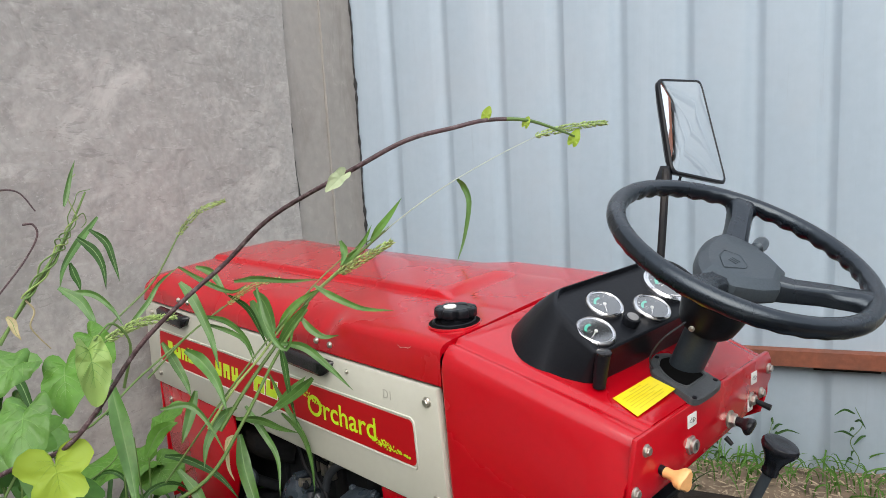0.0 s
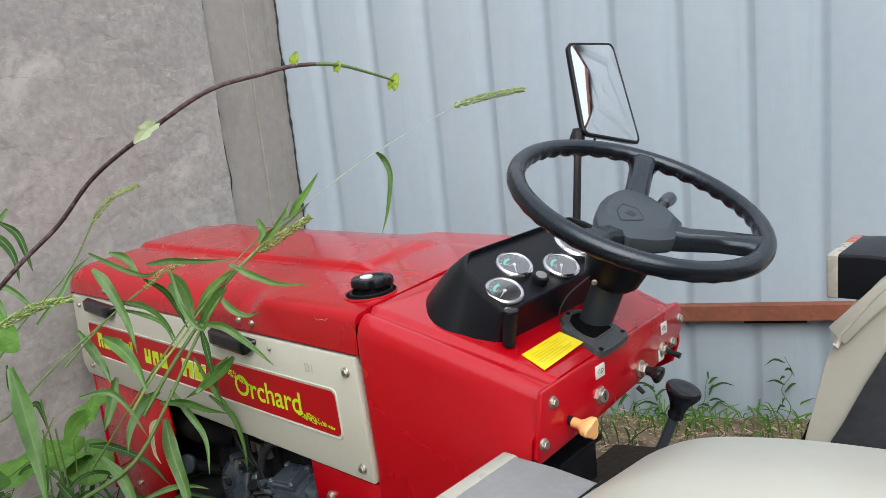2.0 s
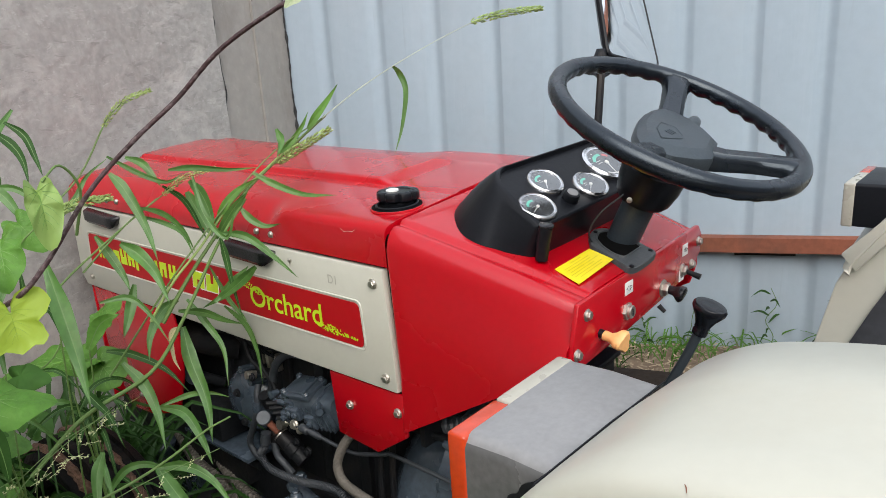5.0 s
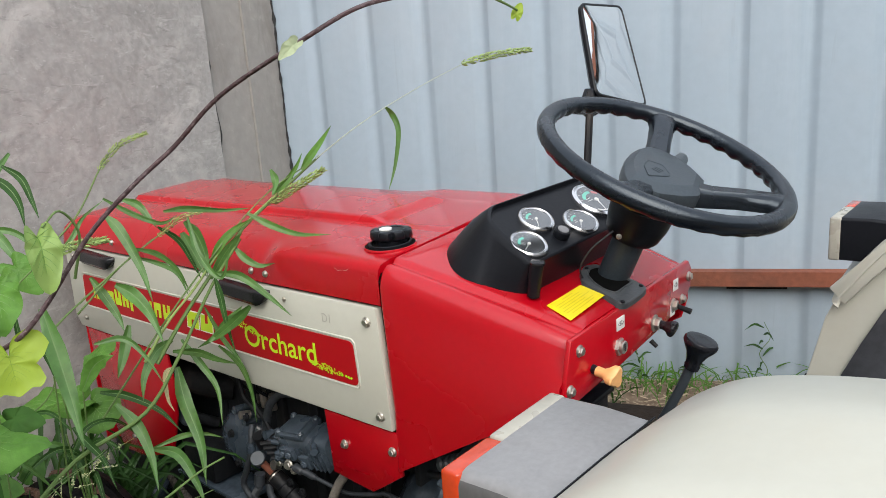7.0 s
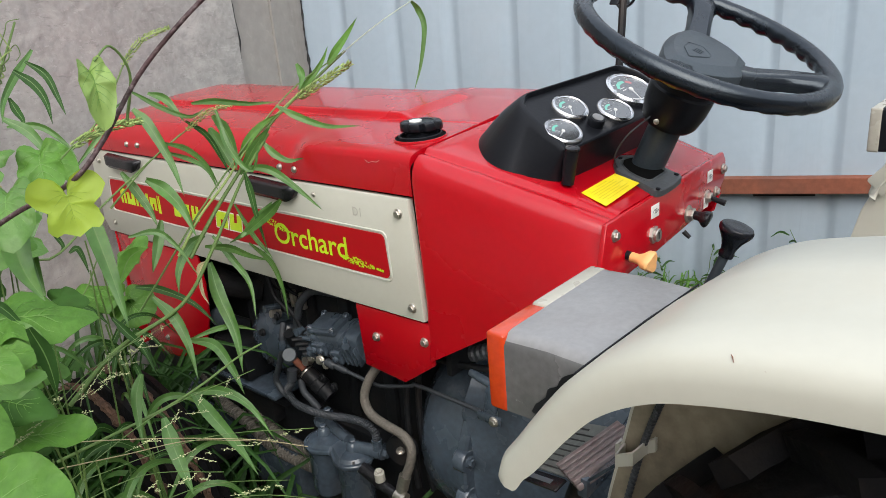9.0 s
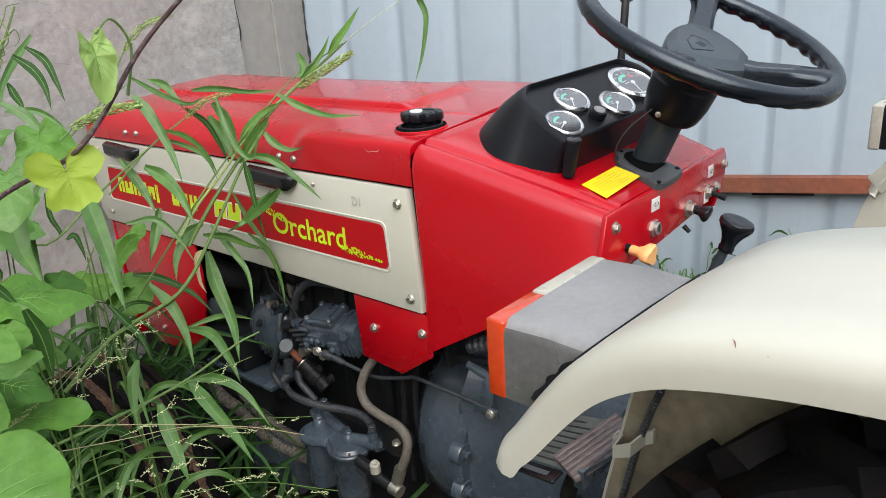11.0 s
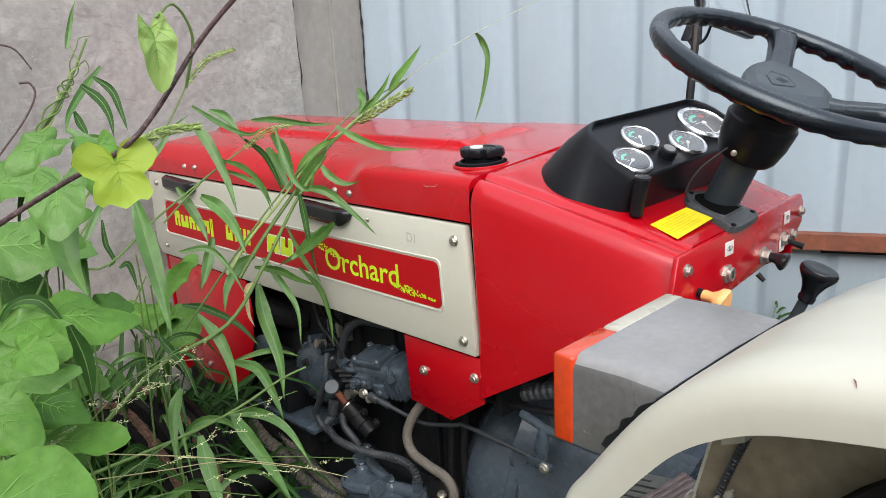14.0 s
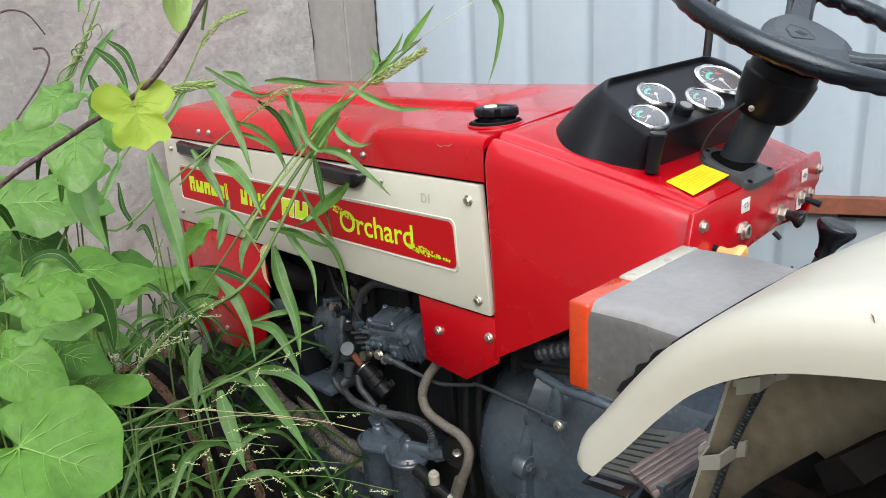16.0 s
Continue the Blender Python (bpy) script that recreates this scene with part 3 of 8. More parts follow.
def fender_shape(s, shift=0.0):
    """Mudguard: a broad cream top with a turned-down outer lip; s -1 near, 1 far."""
    prof = [(-0.1225, 0.890), (-0.131, 0.909), (-0.144, 0.927), (-0.171, 0.966), (-0.196, 0.997), (-0.226, 1.021), (-0.262, 1.039), (-0.31, 1.051), (-0.37, 1.060), (-0.48, 1.068), (-0.62, 1.065), (-0.76, 1.048), (-0.90, 1.006), (-1.02, 0.93), (-1.10, 0.83), (-1.14, 0.72)]
    prof = [(p.x, p.y) for p in smooth_path([(a, b, 0) for a, b in prof], 7)]
    cross = [(0.611, -1.0, 0.0), (0.613, -0.55, 0.0), (0.611, -0.18, 0.0), (0.603, 0.0, 0.0), (0.56, 0.003, -0.005), (0.46, 0.004, -0.011), (0.36, 0.0, -0.017), (0.352, -0.01, -0.017)]
    rings = []
    n = len(prof)
    for i, (y, z) in enumerate(prof):
        a, b = prof[max(i - 1, 0)], prof[min(i + 1, n - 1)]
        t = Vector((0, b[0] - a[0], b[1] - a[1])).normalized()
        nrm = Vector((0, t.z, -t.y))
        if nrm.z < 0:
            nrm = -nrm
        run = math.hypot(y - prof[0][0], z - prof[0][1])
        q = math.sqrt(max(0.0, 1 - (1 - min(1.0, run / 0.011)) ** 2))
        lip = min(0.033, 0.0215 + 0.00026 * i)
        rings.append([Vector((s * (x - 0.010 * (1 - q) * (x < 0.4)), y + dy + shift, z)) + nrm * ((h * lip * (0.62 + 0.38 * q) if x > 0.608 else h) - 0.0055 * (1 - q)) for x, h, dy in cross])
    return rings


def fender(s, shift=0.0):
    bm = bmesh.new()
    rings = fender_shape(s, shift)
    grid_faces(bm, rings)
    # inner wall down from the inner edge
    wall = bmesh.new()
    xs = sorted((s * 0.367, s * 0.371))
    prism(wall, [(y + shift, z) for y, z in ((-0.085, 0.64), (-0.099, 0.712), (-0.132, 0.857), (-0.155, 0.912), (-0.20, 0.962), (-0.25, 1.002), (-0.33, 1.032), (-0.50, 1.042), (-0.70, 1.03), (-0.90, 0.97), (-1.02, 0.88), (-1.10, 0.64))], "x", xs[0], xs[1])
    edge = bmesh.new()
    tube(edge, [(s * 0.369, y + shift, z) for y, z in ((-0.084, 0.64), (-0.098, 0.712), (-0.131, 0.857), (-0.154, 0.912))], 0.0026, 6)
    ob = part("fender", bm, CREAM, tractor, "cream painted rear mudguard", 60)
    mod = ob.modifiers.new("sheet", "SOLIDIFY")
    mod.thickness, mod.offset = 0.006, 0
    # near wall is dirty, with shade also put into its browner cream
    part("inner_wall", wall, INNERWALL if s < 0 else CREAM, ob, "dirty cream inner wall of the mudguard, shade painted in" if s < 0 else "")
    part("wall_edge", edge, CREAM, ob)
    return ob


fender_near, fender_far = fender(-1), fender(1, -0.05)


def fender_lamp(s, parent, shift=0.0, rise=0.0):
    """Box lamp on the front of a mudguard: grey body, amber and clear lens."""
    def b(lo, hi, r):
        bm = bmesh.new()
        box(bm, (min(lo[0] * s, hi[0] * s), lo[1] + shift, lo[2]), (max(lo[0] * s, hi[0] * s), hi[1] + shift, hi[2]), r, Matrix.Translation((0, 0, rise)), 3)
        return bm
    grey = LAMPGREY if s < 0 else BLACK
    bm = bmesh.new()
    rings = []
    for y, zt in ((-0.105, 0.996), (-0.15, 0.997), (-0.198, 0.994)):
        r, r2 = 0.014, 0.006
        arc = [math.pi / 2 * k / 6 for k in range(7)]
        near = [(s * 0.568 - s * (r - r * math.cos(a)), zt - r + r * math.sin(a)) for a in arc]
        back = [(s * 0.392 + s * (r2 - r2 * math.sin(a)), zt - r2 + r2 * math.cos(a)) for a in arc]
        ring = [(s * 0.392, 0.922), (s * 0.568, 0.922)] + near + back
        rings.append([(x, y + shift + (0.0 if y > -0.12 else (0.997 - z) * (0.30 if y > -0.16 else 0.66)), z + rise) for x, z in ring])
    loft(bm, rings)
    # upper faces take a paler grey, skylight put into the colour
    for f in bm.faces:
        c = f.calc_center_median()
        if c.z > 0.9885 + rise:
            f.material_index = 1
    lamp = part("lamp", bm, [grey, LAMPTOP if s < 0 else grey], parent, "box side lamp with grey housing, skylight painted on its top" if s < 0 else "box side lamp with black housing", 30)
    if s < 0:
        # black sealant smeared along the foot of the housing
        sb = bmesh.new()
        outer = [(-0.188, 0.986), (-0.181, 0.979), (-0.170, 0.9715), (-0.1655, 0.964), (-0.156, 0.9555), (-0.152, 0.947), (-0.144, 0.939), (-0.138, 0.930)]
        outer = [(y + 0.0012 * noise.noise((k * 0.35, 3, 1)), z + 0.0012 * noise.noise((k * 0.35, 8, 1))) for k, (y, z) in enumerate((p.x, p.y) for p in smooth_path([(a, b, 0) for a, b in outer], 4))]
        prism(sb, [(y + 0.007, z + 0.001) for y, z in outer] + [(-0.150, 0.924), (-0.190, 0.958), (-0.196, 0.980)], "x", -0.5692, -0.5676)
        part("sealant", sb, DARKMETAL, parent, "black sealant smeared beside the mudguard", 20)
    part("lens", b((0.500, -0.106, 0.920), (0.569, -0.086, 0.995), 0.0035), AMBER, parent, "amber indicator lens")
    part("lens", b((0.391, -0.106, 0.920), (0.500, -0.087, 0.996), 0.0035), CLEARLENS, parent, "clear lens")
    return lamp


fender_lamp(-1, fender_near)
seam_bm = bmesh.new()
tube(seam_bm, [(-0.595, -0.186, 0.985), (-0.589, -0.188, 0.994), (-0.568, -0.192, 0.9975), (-0.486, -0.196, 0.9985), (-0.447, -0.199, 0.9985), (-0.395, -0.202, 0.9985)], 0.0010, 6)
part("gasket", seam_bm, BLACK, fender_near, "black rubber strip behind the lamp")
for scr in (((-0.6085, -0.3085, 1.0535), (-0.610, -0.310, 1.0528), (-0.6125, -0.3115, 1.0508)), ((-0.612, -0.325, 1.0525), (-0.614, -0.331, 1.0505))):
    scr_bm = bmesh.new()
    tube(scr_bm, [Vector(p) + Vector((0, 0, -0.0022)) for p in scr], [0.0002] + [0.00040] * (len(scr) - 2) + [0.0002], 5)
    part("scratch", scr_bm, RUSTBAR, fender_near, "short rusty scratch")
fender_lamp(1, fender_far, -0.085, 0.035)

# steering wheel
WHEEL_C, WHEEL_N = Vector((0, -0.042, 1.182)), Vector((-0.06, -0.43, 0.90)).normalized()
WHEEL_R, GRIP = 0.1725, 0.0130
WU = Vector((1, 0, 0)) - WHEEL_N * WHEEL_N.x
WU.normalize()
WV = WHEEL_N.cross(WU)


def on_wheel(a, r, h=0.0):
    return WHEEL_C + r * (math.cos(a) * WU + math.sin(a) * WV) + h * WHEEL_N


def rounded(pts, r, n=5):
    """A closed outline with its corners rounded; r one radius or one for each corner."""
    pts = [Vector(p) for p in pts]
    out = []
    for i, p in enumerate(pts):
        a, b = pts[i - 1], pts[(i + 1) % len(pts)]
        q = r[i] if isinstance(r, (list, tuple)) else r
        p0, p1 = p + (a - p).normalized() * min(q, (a - p).length * 0.45), p + (b - p).normalized() * min(q, (b - p).length * 0.45)
        for k in range(n):
            t = k / (n - 1)
            out.append(p0 * (1 - t) ** 2 + p * 2 * t * (1 - t) + p1 * t * t)
    return out


def steering_wheel():
    bm = bmesh.new()
    rings = []
    for i in range(180):
        a = 2 * math.pi * i / 180
        c = on_wheel(a, WHEEL_R)
        out = (c - WHEEL_C).normalized()
        ring = []
        for k in range(14):
            b = 2 * math.pi * k / 14
            r = GRIP
            # finger scallops on the underside
            low = max(0.0, -math.sin(b) * 0.8 + (-math.cos(b)) * 0.5)
            r -= 0.0034 * low * (0.5 + 0.5 * math.cos(38 * a))
            ring.append(c + out * math.cos(b) * r + WHEEL_N * math.sin(b) * r * 1.05)
        rings.append(ring)
    grid_faces(bm, rings, True, True)
    wheel = part("steering_wheel", bm, WHEELBLACK, tractor, "black plastic steering wheel with scalloped grip", 60)
    for deg in (27, -72, -171):
        a = radians(deg)
        bm = bmesh.new()
        rings = []
        for r, w, t, h in ((0.050, 0.021, 0.015, -0.034), (0.075, 0.019, 0.013, -0.028), (0.115, 0.0175, 0.012, -0.014), (0.150, 0.019, 0.011, -0.004), (0.166, 0.024, 0.010, 0.0), (0.175, 0.034, 0.008, 0.0)):
            d = on_wheel(a, 1) - WHEEL_C
            side = WHEEL_N.cross(d).normalized()
            c = WHEEL_C + d * r + WHEEL_N * h
            rings.append([c + side * w * sx + WHEEL_N * t * sy for sx, sy in ((-1, -0.9), (-0.97, 0.1), (-0.8, 0.7), (-0.6, 0.85), (-0.5, 1), (0.5, 1), (0.6, 0.85), (0.8, 0.7), (0.97, 0.1), (1, -0.9))])
        loft(bm, rings)
        part("spoke", bm, WHEELBLACK, wheel)
    # hub pad, its broad lower lobe towards the driver
    bm = bmesh.new()
    half = [(0, 0.064), (26, 0.071), (50, 0.070), (80, 0.077), (100, 0.082), (113, 0.083), (127, 0.069), (150, 0.055), (180, 0.050)]
    shape = [(radians(-72 + d), r) for d, r in half] + [(radians(-72 - d), r) for d, r in reversed(half[1:-1])]
    rings = [[on_wheel(a, r * k, h) for a, r in shape] for k, h in ((0.78, -0.046), (0.97, -0.041), (1.0, -0.037), (1.0, -0.025), (0.975, -0.020), (0.80, -0.0125), (0.77, -0.0115), (0.3, -0.0105))]
    loft(bm, rings)
    part("hub", bm, HUBGREY, wheel, "dark grey moulded horn pad", 22)
    bm = bmesh.new()
    ring = rounded([on_wheel(radians(d), r, -0.0105) for d, r in ((156, 0.0324), (109, 0.0203), (-13, 0.0024), (-124, 0.0241), (-136, 0.0331), (-173, 0.0535))], 0.004)
    tube(bm, ring + ring[:1], 0.0009, 5, False)
    for k in (-0.6, 0.0, 0.6):
        box(bm, (-0.0012, -0.006, -0.0008), (0.0012, 0.006, 0.0008), 0, Matrix.Translation(on_wheel(radians(-168), 0.021, -0.0105) + WU * 0.009 * k) @ Matrix((WU, WV, WHEEL_N)).transposed().to_4x4())
    part("emblem", bm, HUBGREY, wheel, "embossed badge outline")
    bm = bmesh.new()
    tube(bm, [(0.150, 0.030, 1.112), (0.185, 0.030, 1.128), (0.215, 0.034, 1.136), (0.250, 0.042, 1.139)], 0.0065, 12)
    lathe(bm, [(0.006, 0.0), (0.0105, 0.004), (0.0125, 0.040), (0.0120, 0.052), (0.0095, 0.058), (0.003, 0.060)], (0.240, 0.040, 1.1385), (0.97, 0.22, 0.03), 18)
    part("stalk", bm, HUBGREY, wheel, "short grey indicator stalk")
    bm = bmesh.new()
    lathe(bm, [(0.038, -0.050), (0.044, -0.056), (0.045, -0.070), (0.048, -0.073), (0.046, -0.100), (0.041, -0.122), (0.036, -0.129), (0.025, -0.130)], WHEEL_C, WHEEL_N, 32)
    part("column_shroud", bm, BLACK, wheel)
    bm = bmesh.new()
    tube(bm, [WHEEL_C - WHEEL_N * 0.12, WHEEL_C - WHEEL_N * 0.235], 0.0245, 20)
    part("column", bm, HUBGREY, wheel, "dark grey steering column tube")


steering_wheel()


POD_N = Vector((-0.14, -0.47, 0.872)).normalized()
POD_C = 0.8919


def on_pod(x, y, h=0.0):
    """A point of the sloping dial plane, h above it."""
    return Vector((x, y, (POD_C - POD_N.x * x - POD_N.y * y) / POD_N.z)) + POD_N * h


def instrument_pod():
    """Black hump with a sunk sloping dial board."""
    bm = bmesh.new()
    rad = (0.008, 0.008, 0.03, 0.012, 0.012, 0.03)
    top = rounded([on_pod(x, y, 0.003) for x, y in ((-0.151, 0.088), (0.131, 0.052), (0.153, 0.126), (0.134, 0.160), (-0.098, 0.198), (-0.130, 0.180))], rad, 9)
    base = rounded([(-0.144, 0.104, 0.994), (0.150, 0.098, 1.004), (0.188, 0.17, 1.026), (0.13, 0.286, 1.055), (-0.108, 0.294, 1.045), (-0.196, 0.200, 1.015)], (0.02, 0.02, 0.08, 0.06, 0.06, 0.10), 9)
    n = POD_N
    c = sum(top, Vector()) / len(top)
    rings = [base]
    for k, lift in ((0.3, 0.004), (0.6, 0.006), (0.85, 0.003)):
        rings.append([b.lerp(t, k) + Vector((0, 0, lift)) for b, t in zip(base, top)])
    rings += [top, [c + (p - c) * 0.975 + n * 0.002 for p in top], [c + (p - c) * 0.945 + n * 0.002 for p in top], [c + (p - c) * 0.93 - n * 0.001 for p in top], [q - POD_N * (q.dot(POD_N) - POD_C + 0.003) for q in [c + (p - c) * 0.925 for p in top]]]
    vs = grid_faces(bm, rings, False, True)
    bm.faces.new(vs[-1])
    housing = part("instrument_pod", bm, BLACK, tractor, "matt black instrument housing", 45)
    mid = sum(base, Vector()) / len(base)
    bm = bmesh.new()
    bead = [mid + (p - mid) * 1.035 + Vector((0, 0, 0.0012)) for p in base]
    tube(bm, bead + bead[:1], 0.0042, 8, False)
    part("pressed_rim", bm, RED, cowl_ob, "pressed red rim round the instrument housing")
    return housing


pod = instrument_pod()


# ---------- tractor: small fittings ----------
def disc(bm, c, n, r, seg=28, h=0.0006):
    lathe(bm, [(r, -h), (r, h)], c, n, seg)


POD_U = (Vector((1, 0, 0)) - POD_N * POD_N.x).normalized()
POD_V = POD_N.cross(POD_U)


def gauge(c, r, needle, marks):
    """Round dial with a chrome bezel, green scale, white marks and a glass."""
    c = Vector(c)
    bm = bmesh.new()
    lathe(bm, [(r * 0.77, 0.0), (r * 0.79, 0.0046), (r * 0.83, 0.0052), (r * 0.88, 0.0038), (r * 0.92, 0.0055), (r * 0.98, 0.004), (r, 0.001), (r, -0.004), (r * 0.8, -0.004)], c, POD_N, 36, False)
    g = part("gauge", bm, CHROME, pod, "round dial with chrome bezel")
    bm = bmesh.new()
    disc(bm, c + POD_N * 0.0008, POD_N, r * 0.81)
    part("dial_face", bm, FACE, g)

    def arc(a0, a1, r0, r1, mtl, nm):
        b = bmesh.new()
        rows = [[c + POD_N * 0.0019 + rr * (math.cos(radians(a)) * POD_U + math.sin(radians(a)) * POD_V) for a in [a0 + (a1 - a0) * k / 10 for k in range(11)]] for rr in (r0, r1)]
        grid_faces(b, rows)
        part(nm, b, mtl, g)
    arc(70, 150, r * 0.42, r * 0.56, GREENMARK, "green_scale")
    if marks == 2:
        arc(30, 60, r * 0.42, r * 0.56, REDMARK, "red_scale")
        arc(-140, -60, r * 0.60, r * 0.66, WHITEMARK, "white_scale")
    rnd = random.Random(int(r * 1e4) + marks)
    for k in range(7 if marks < 2 else 12):
        a = radians(20 + (140 if marks < 2 else 300) * k / (6 if marks < 2 else 11))
        p = c + POD_N * 0.0019 + r * 0.63 * (math.cos(a) * POD_U + math.sin(a) * POD_V)
        q = c + POD_N * 0.0019 + r * 0.71 * (math.cos(a) * POD_U + math.sin(a) * POD_V)
        b = bmesh.new()
        tube(b, [p, q], r * 0.009, 4)
        part("dial_mark", b, WHITEMARK, g)
    for k in range(2):
        p = c + POD_N * 0.0017 + POD_V * (r * (0.22 - 0.12 * k)) - POD_U * r * rnd.uniform(0.30, 0.40)
        b = bmesh.new()
        tube(b, [p, p + POD_U * r * rnd.uniform(0.16, 0.3)], r * 0.014, 4)
        part("dial_mark", b, WHITEMARK, g)
    b = bmesh.new()
    a = radians(needle)
    tube(b, [c + POD_N * 0.003, c + POD_N * 0.003 + r * 0.62 * (math.cos(a) * POD_U + math.sin(a) * POD_V)], [r * 0.035, r * 0.012], 5)
    disc(b, c + POD_N * 0.003, POD_N, r * 0.09, 12, 0.001)
    part("needle", b, WHITEMARK, g)
    b = bmesh.new()
    bm_ring = [c + POD_N * 0.0040 + r * 0.83 * (math.cos(q) * POD_U + math.sin(q) * POD_V) for q in [2 * math.pi * k / 28 for k in range(28)]]
    b.faces.new([b.verts.new(p) for p in bm_ring])
    gl = part("glass", b, GLASS, g)
    gl.visible_shadow = False


for gc, gr, gn, gm in ((on_pod(-0.1125, 0.1165), 0.0300, 200, 0), (on_pod(-0.0520, 0.1415), 0.0300, 230, 0), (on_pod(0.0105, 0.0995), 0.0303, 215, 1), (on_pod(0.0880, 0.1135), 0.0430, 250, 2)):
    gauge(gc, gr, gn, gm)


def pod_fittings():
    bm = bmesh.new()
    c = on_pod(-0.0445, 0.1015, -0.003)
    lathe(bm, [(0.0125, 0), (0.0125, 0.010), (0.0115, 0.012), (0.009, 0.0125)], c, POD_N, 20)
    button = part("push_button", bm, BLACK, pod, "round black push button")
    bm = bmesh.new()
    lathe(bm, [(0.0085, 0.0122), (0.0085, 0.0134), (0.006, 0.0140)], c, POD_N, 18)
    part("cap", bm, LAMPTOP, button, "pale worn button top")
    # plugged post at the lower near corner
    bm = bmesh.new()
    tube(bm, [(-0.149, 0.079, 1.053), (-0.149, 0.083, 1.036), (-0.147, 0.089, 1.004)], [0.0100, 0.0100, 0.0090], 18)
    part("corner_post", bm, BLACK, pod)
    bm = bmesh.new()
    lathe(bm, [(0.0108, 0.0), (0.0108, 0.003), (0.0095, 0.004)], (-0.149, 0.0788, 1.053), (-0.05, -0.1, 1), 18)
    part("plug", bm, BLACKGLOSS, pod, "glossy round plug")


pod_fittings()


def filler():
    c = Vector((-0.152, 0.358, 1.0545))
    up = Vector((-0.06, 0, 1)).normalized()
    well = c + up * 0.0012
    # flat disc on the lid, the opening's shade put into its colour
    bm = bmesh.new()
    lathe(bm, [(0.0415, 0.0), (0.0415, 0.0012), (0.026, 0.0012)], well, up, 40)
    part("filler_dark_disc", bm, HOLE, hood_ob, "flat near-black disc standing in for the shaded filler opening")
    bm = bmesh.new()
    lathe(bm, [(0.0440, -0.002), (0.0434, 0.0010), (0.0425, 0.0016), (0.0414, 0.0012), (0.0410, -0.002)], well, up, 48, False)
    part("filler_lip", bm, RED, hood_ob, "rolled red lip of the filler opening")
    bm = bmesh.new()
    lathe(bm, [(0.0355, 0.0), (0.0355, 0.0042), (0.0335, 0.0052), (0.0315, 0.0040), (0.0315, 0.001)], well, up, 40, False)
    part("filler_collar", bm, BLACK, hood_ob, "black ring inside the opening")
    c = Vector((-0.143, 0.362, 1.0555))
    bm = bmesh.new()
    lathe(bm, [(0.0275, -0.002), (0.0275, 0.010), (0.030, 0.012)], c, up, 28)
    part("filler_neck", bm, BLACK, hood_ob)
    bm = bmesh.new()
    rings = []
    for h, k in ((0.007, 0.80), (0.0095, 0.95), (0.012, 1.0), (0.0190, 1.0), (0.0225, 0.96), (0.024, 0.86), (0.0238, 0.62), (0.0225, 0.58), (0.0225, 0.2)):
        ring = []
        for i in range(80):
            a = 2 * math.pi * i / 80
            r = 0.0355 * k * (1 - 0.17 * max(0.0, math.cos(8 * a)) ** 2 * (k > 0.7))
            ring.append(c + up * h + r * (math.cos(a) * Vector((1, 0, 0)) + math.sin(a) * Vector((0, 1, 0))))
        rings.append(ring)
    loft(bm, rings)
    part("fuel_cap", bm, BLACK, hood_ob, "lobed black fuel cap")
    for q in (-0.9, -0.5, -0.1, 0.3):
        bm = bmesh.new()
        a = c + up * 0.0242 + 0.026 * Vector((math.cos(q - 1.3), math.sin(q - 1.3), 0))
        lathe(bm, [(0.0026, -0.0006), (0.0024, 0.0006), (0.0012, 0.0008)], a, up, 8)
        part("embossing", bm, HUBGREY, hood_ob)
    bm = bmesh.new()
    disc(bm, c + up * 0.0236 + Vector((-0.004, 0.008, 0)), up, 0.0105, 20, 0.0012)
    part("cap_disc", bm, WHITEMARK, hood_ob, "small pale disc on the cap")


filler()

# bolts on panel, flap, lid and control plate
for by, bz, br in ((0.339, 0.952, 0.0068), (0.328, 0.794, 0.0068), (1.342, 0.954, 0.006), (1.331, 0.799, 0.006)):
    hexbolt("bolt", (-SIDE - 0.003, by, bz), (-1, 0, 0), panel_near, br)
for by, bz in ((0.428, 0.715), (0.313, 0.734)):
    hexbolt("bolt", (-SIDE + 0.002, by, bz), (-1, 0, 0), flap_ob, 0.0068)
for by, bz in ((0.629, 1.000), (0.588, 0.999), (1.189, 1.003), (1.141, 1.004)):
    bm = bmesh.new()
    lathe(bm, [(0.0062, -0.001), (0.006, 0.002), (0.0045, 0.0045), (0.002, 0.0055)], (-SIDE, by, bz), (-1, 0, 0), 14)
    part("rivet", bm, STEEL, hood_ob)
for by, bz in ((0.540, 0.960), (1.17, 0.963)):
    bm = bmesh.new()
    lathe(bm, [(0.0042, -0.001), (0.004, 0.002), (0.002, 0.004)], (-SIDE - 0.003, by, bz), (-1, 0, 0), 12)
    part("screw", bm, STEEL, panel_near)
for bx, bz in ((-0.185, 0.952), (-0.212, 0.905), (0.186, 0.958)):
    hexbolt("bolt", (bx, -0.004, bz), (0, -1, 0), plate, 0.0068)


def pull_handle(y0, y1, z):
    """Black moulded pull on the side panel."""
    bm = bmesh.new()
    n = 16
    rings = []
    x = -SIDE - 0.003
    for i in range(n + 1):
        k = i / n
        y = y0 + (y1 - y0) * k
        s = min(1.0, k / 0.10, (1 - k) / 0.16) ** 0.5
        drop, out = 0.026 * s + 0.004, 0.018 * s + 0.002
        zz = z - 0.006 * k
        rings.append([(x, y, zz), (x - out * 0.7, y, zz - 0.001), (x - out, y, zz - 0.004), (x - out, y, zz - drop * 0.75), (x - out * 0.7, y, zz - drop), (x, y, zz - drop * 0.9)])
    loft(bm, rings)
    return part("pull_handle", bm, BLACKGLOSS, panel_near, "glossy black moulded pull handle", 35)


pull_handle(0.722, 0.578, 0.977)
pull_handle(1.287, 1.135, 0.977)


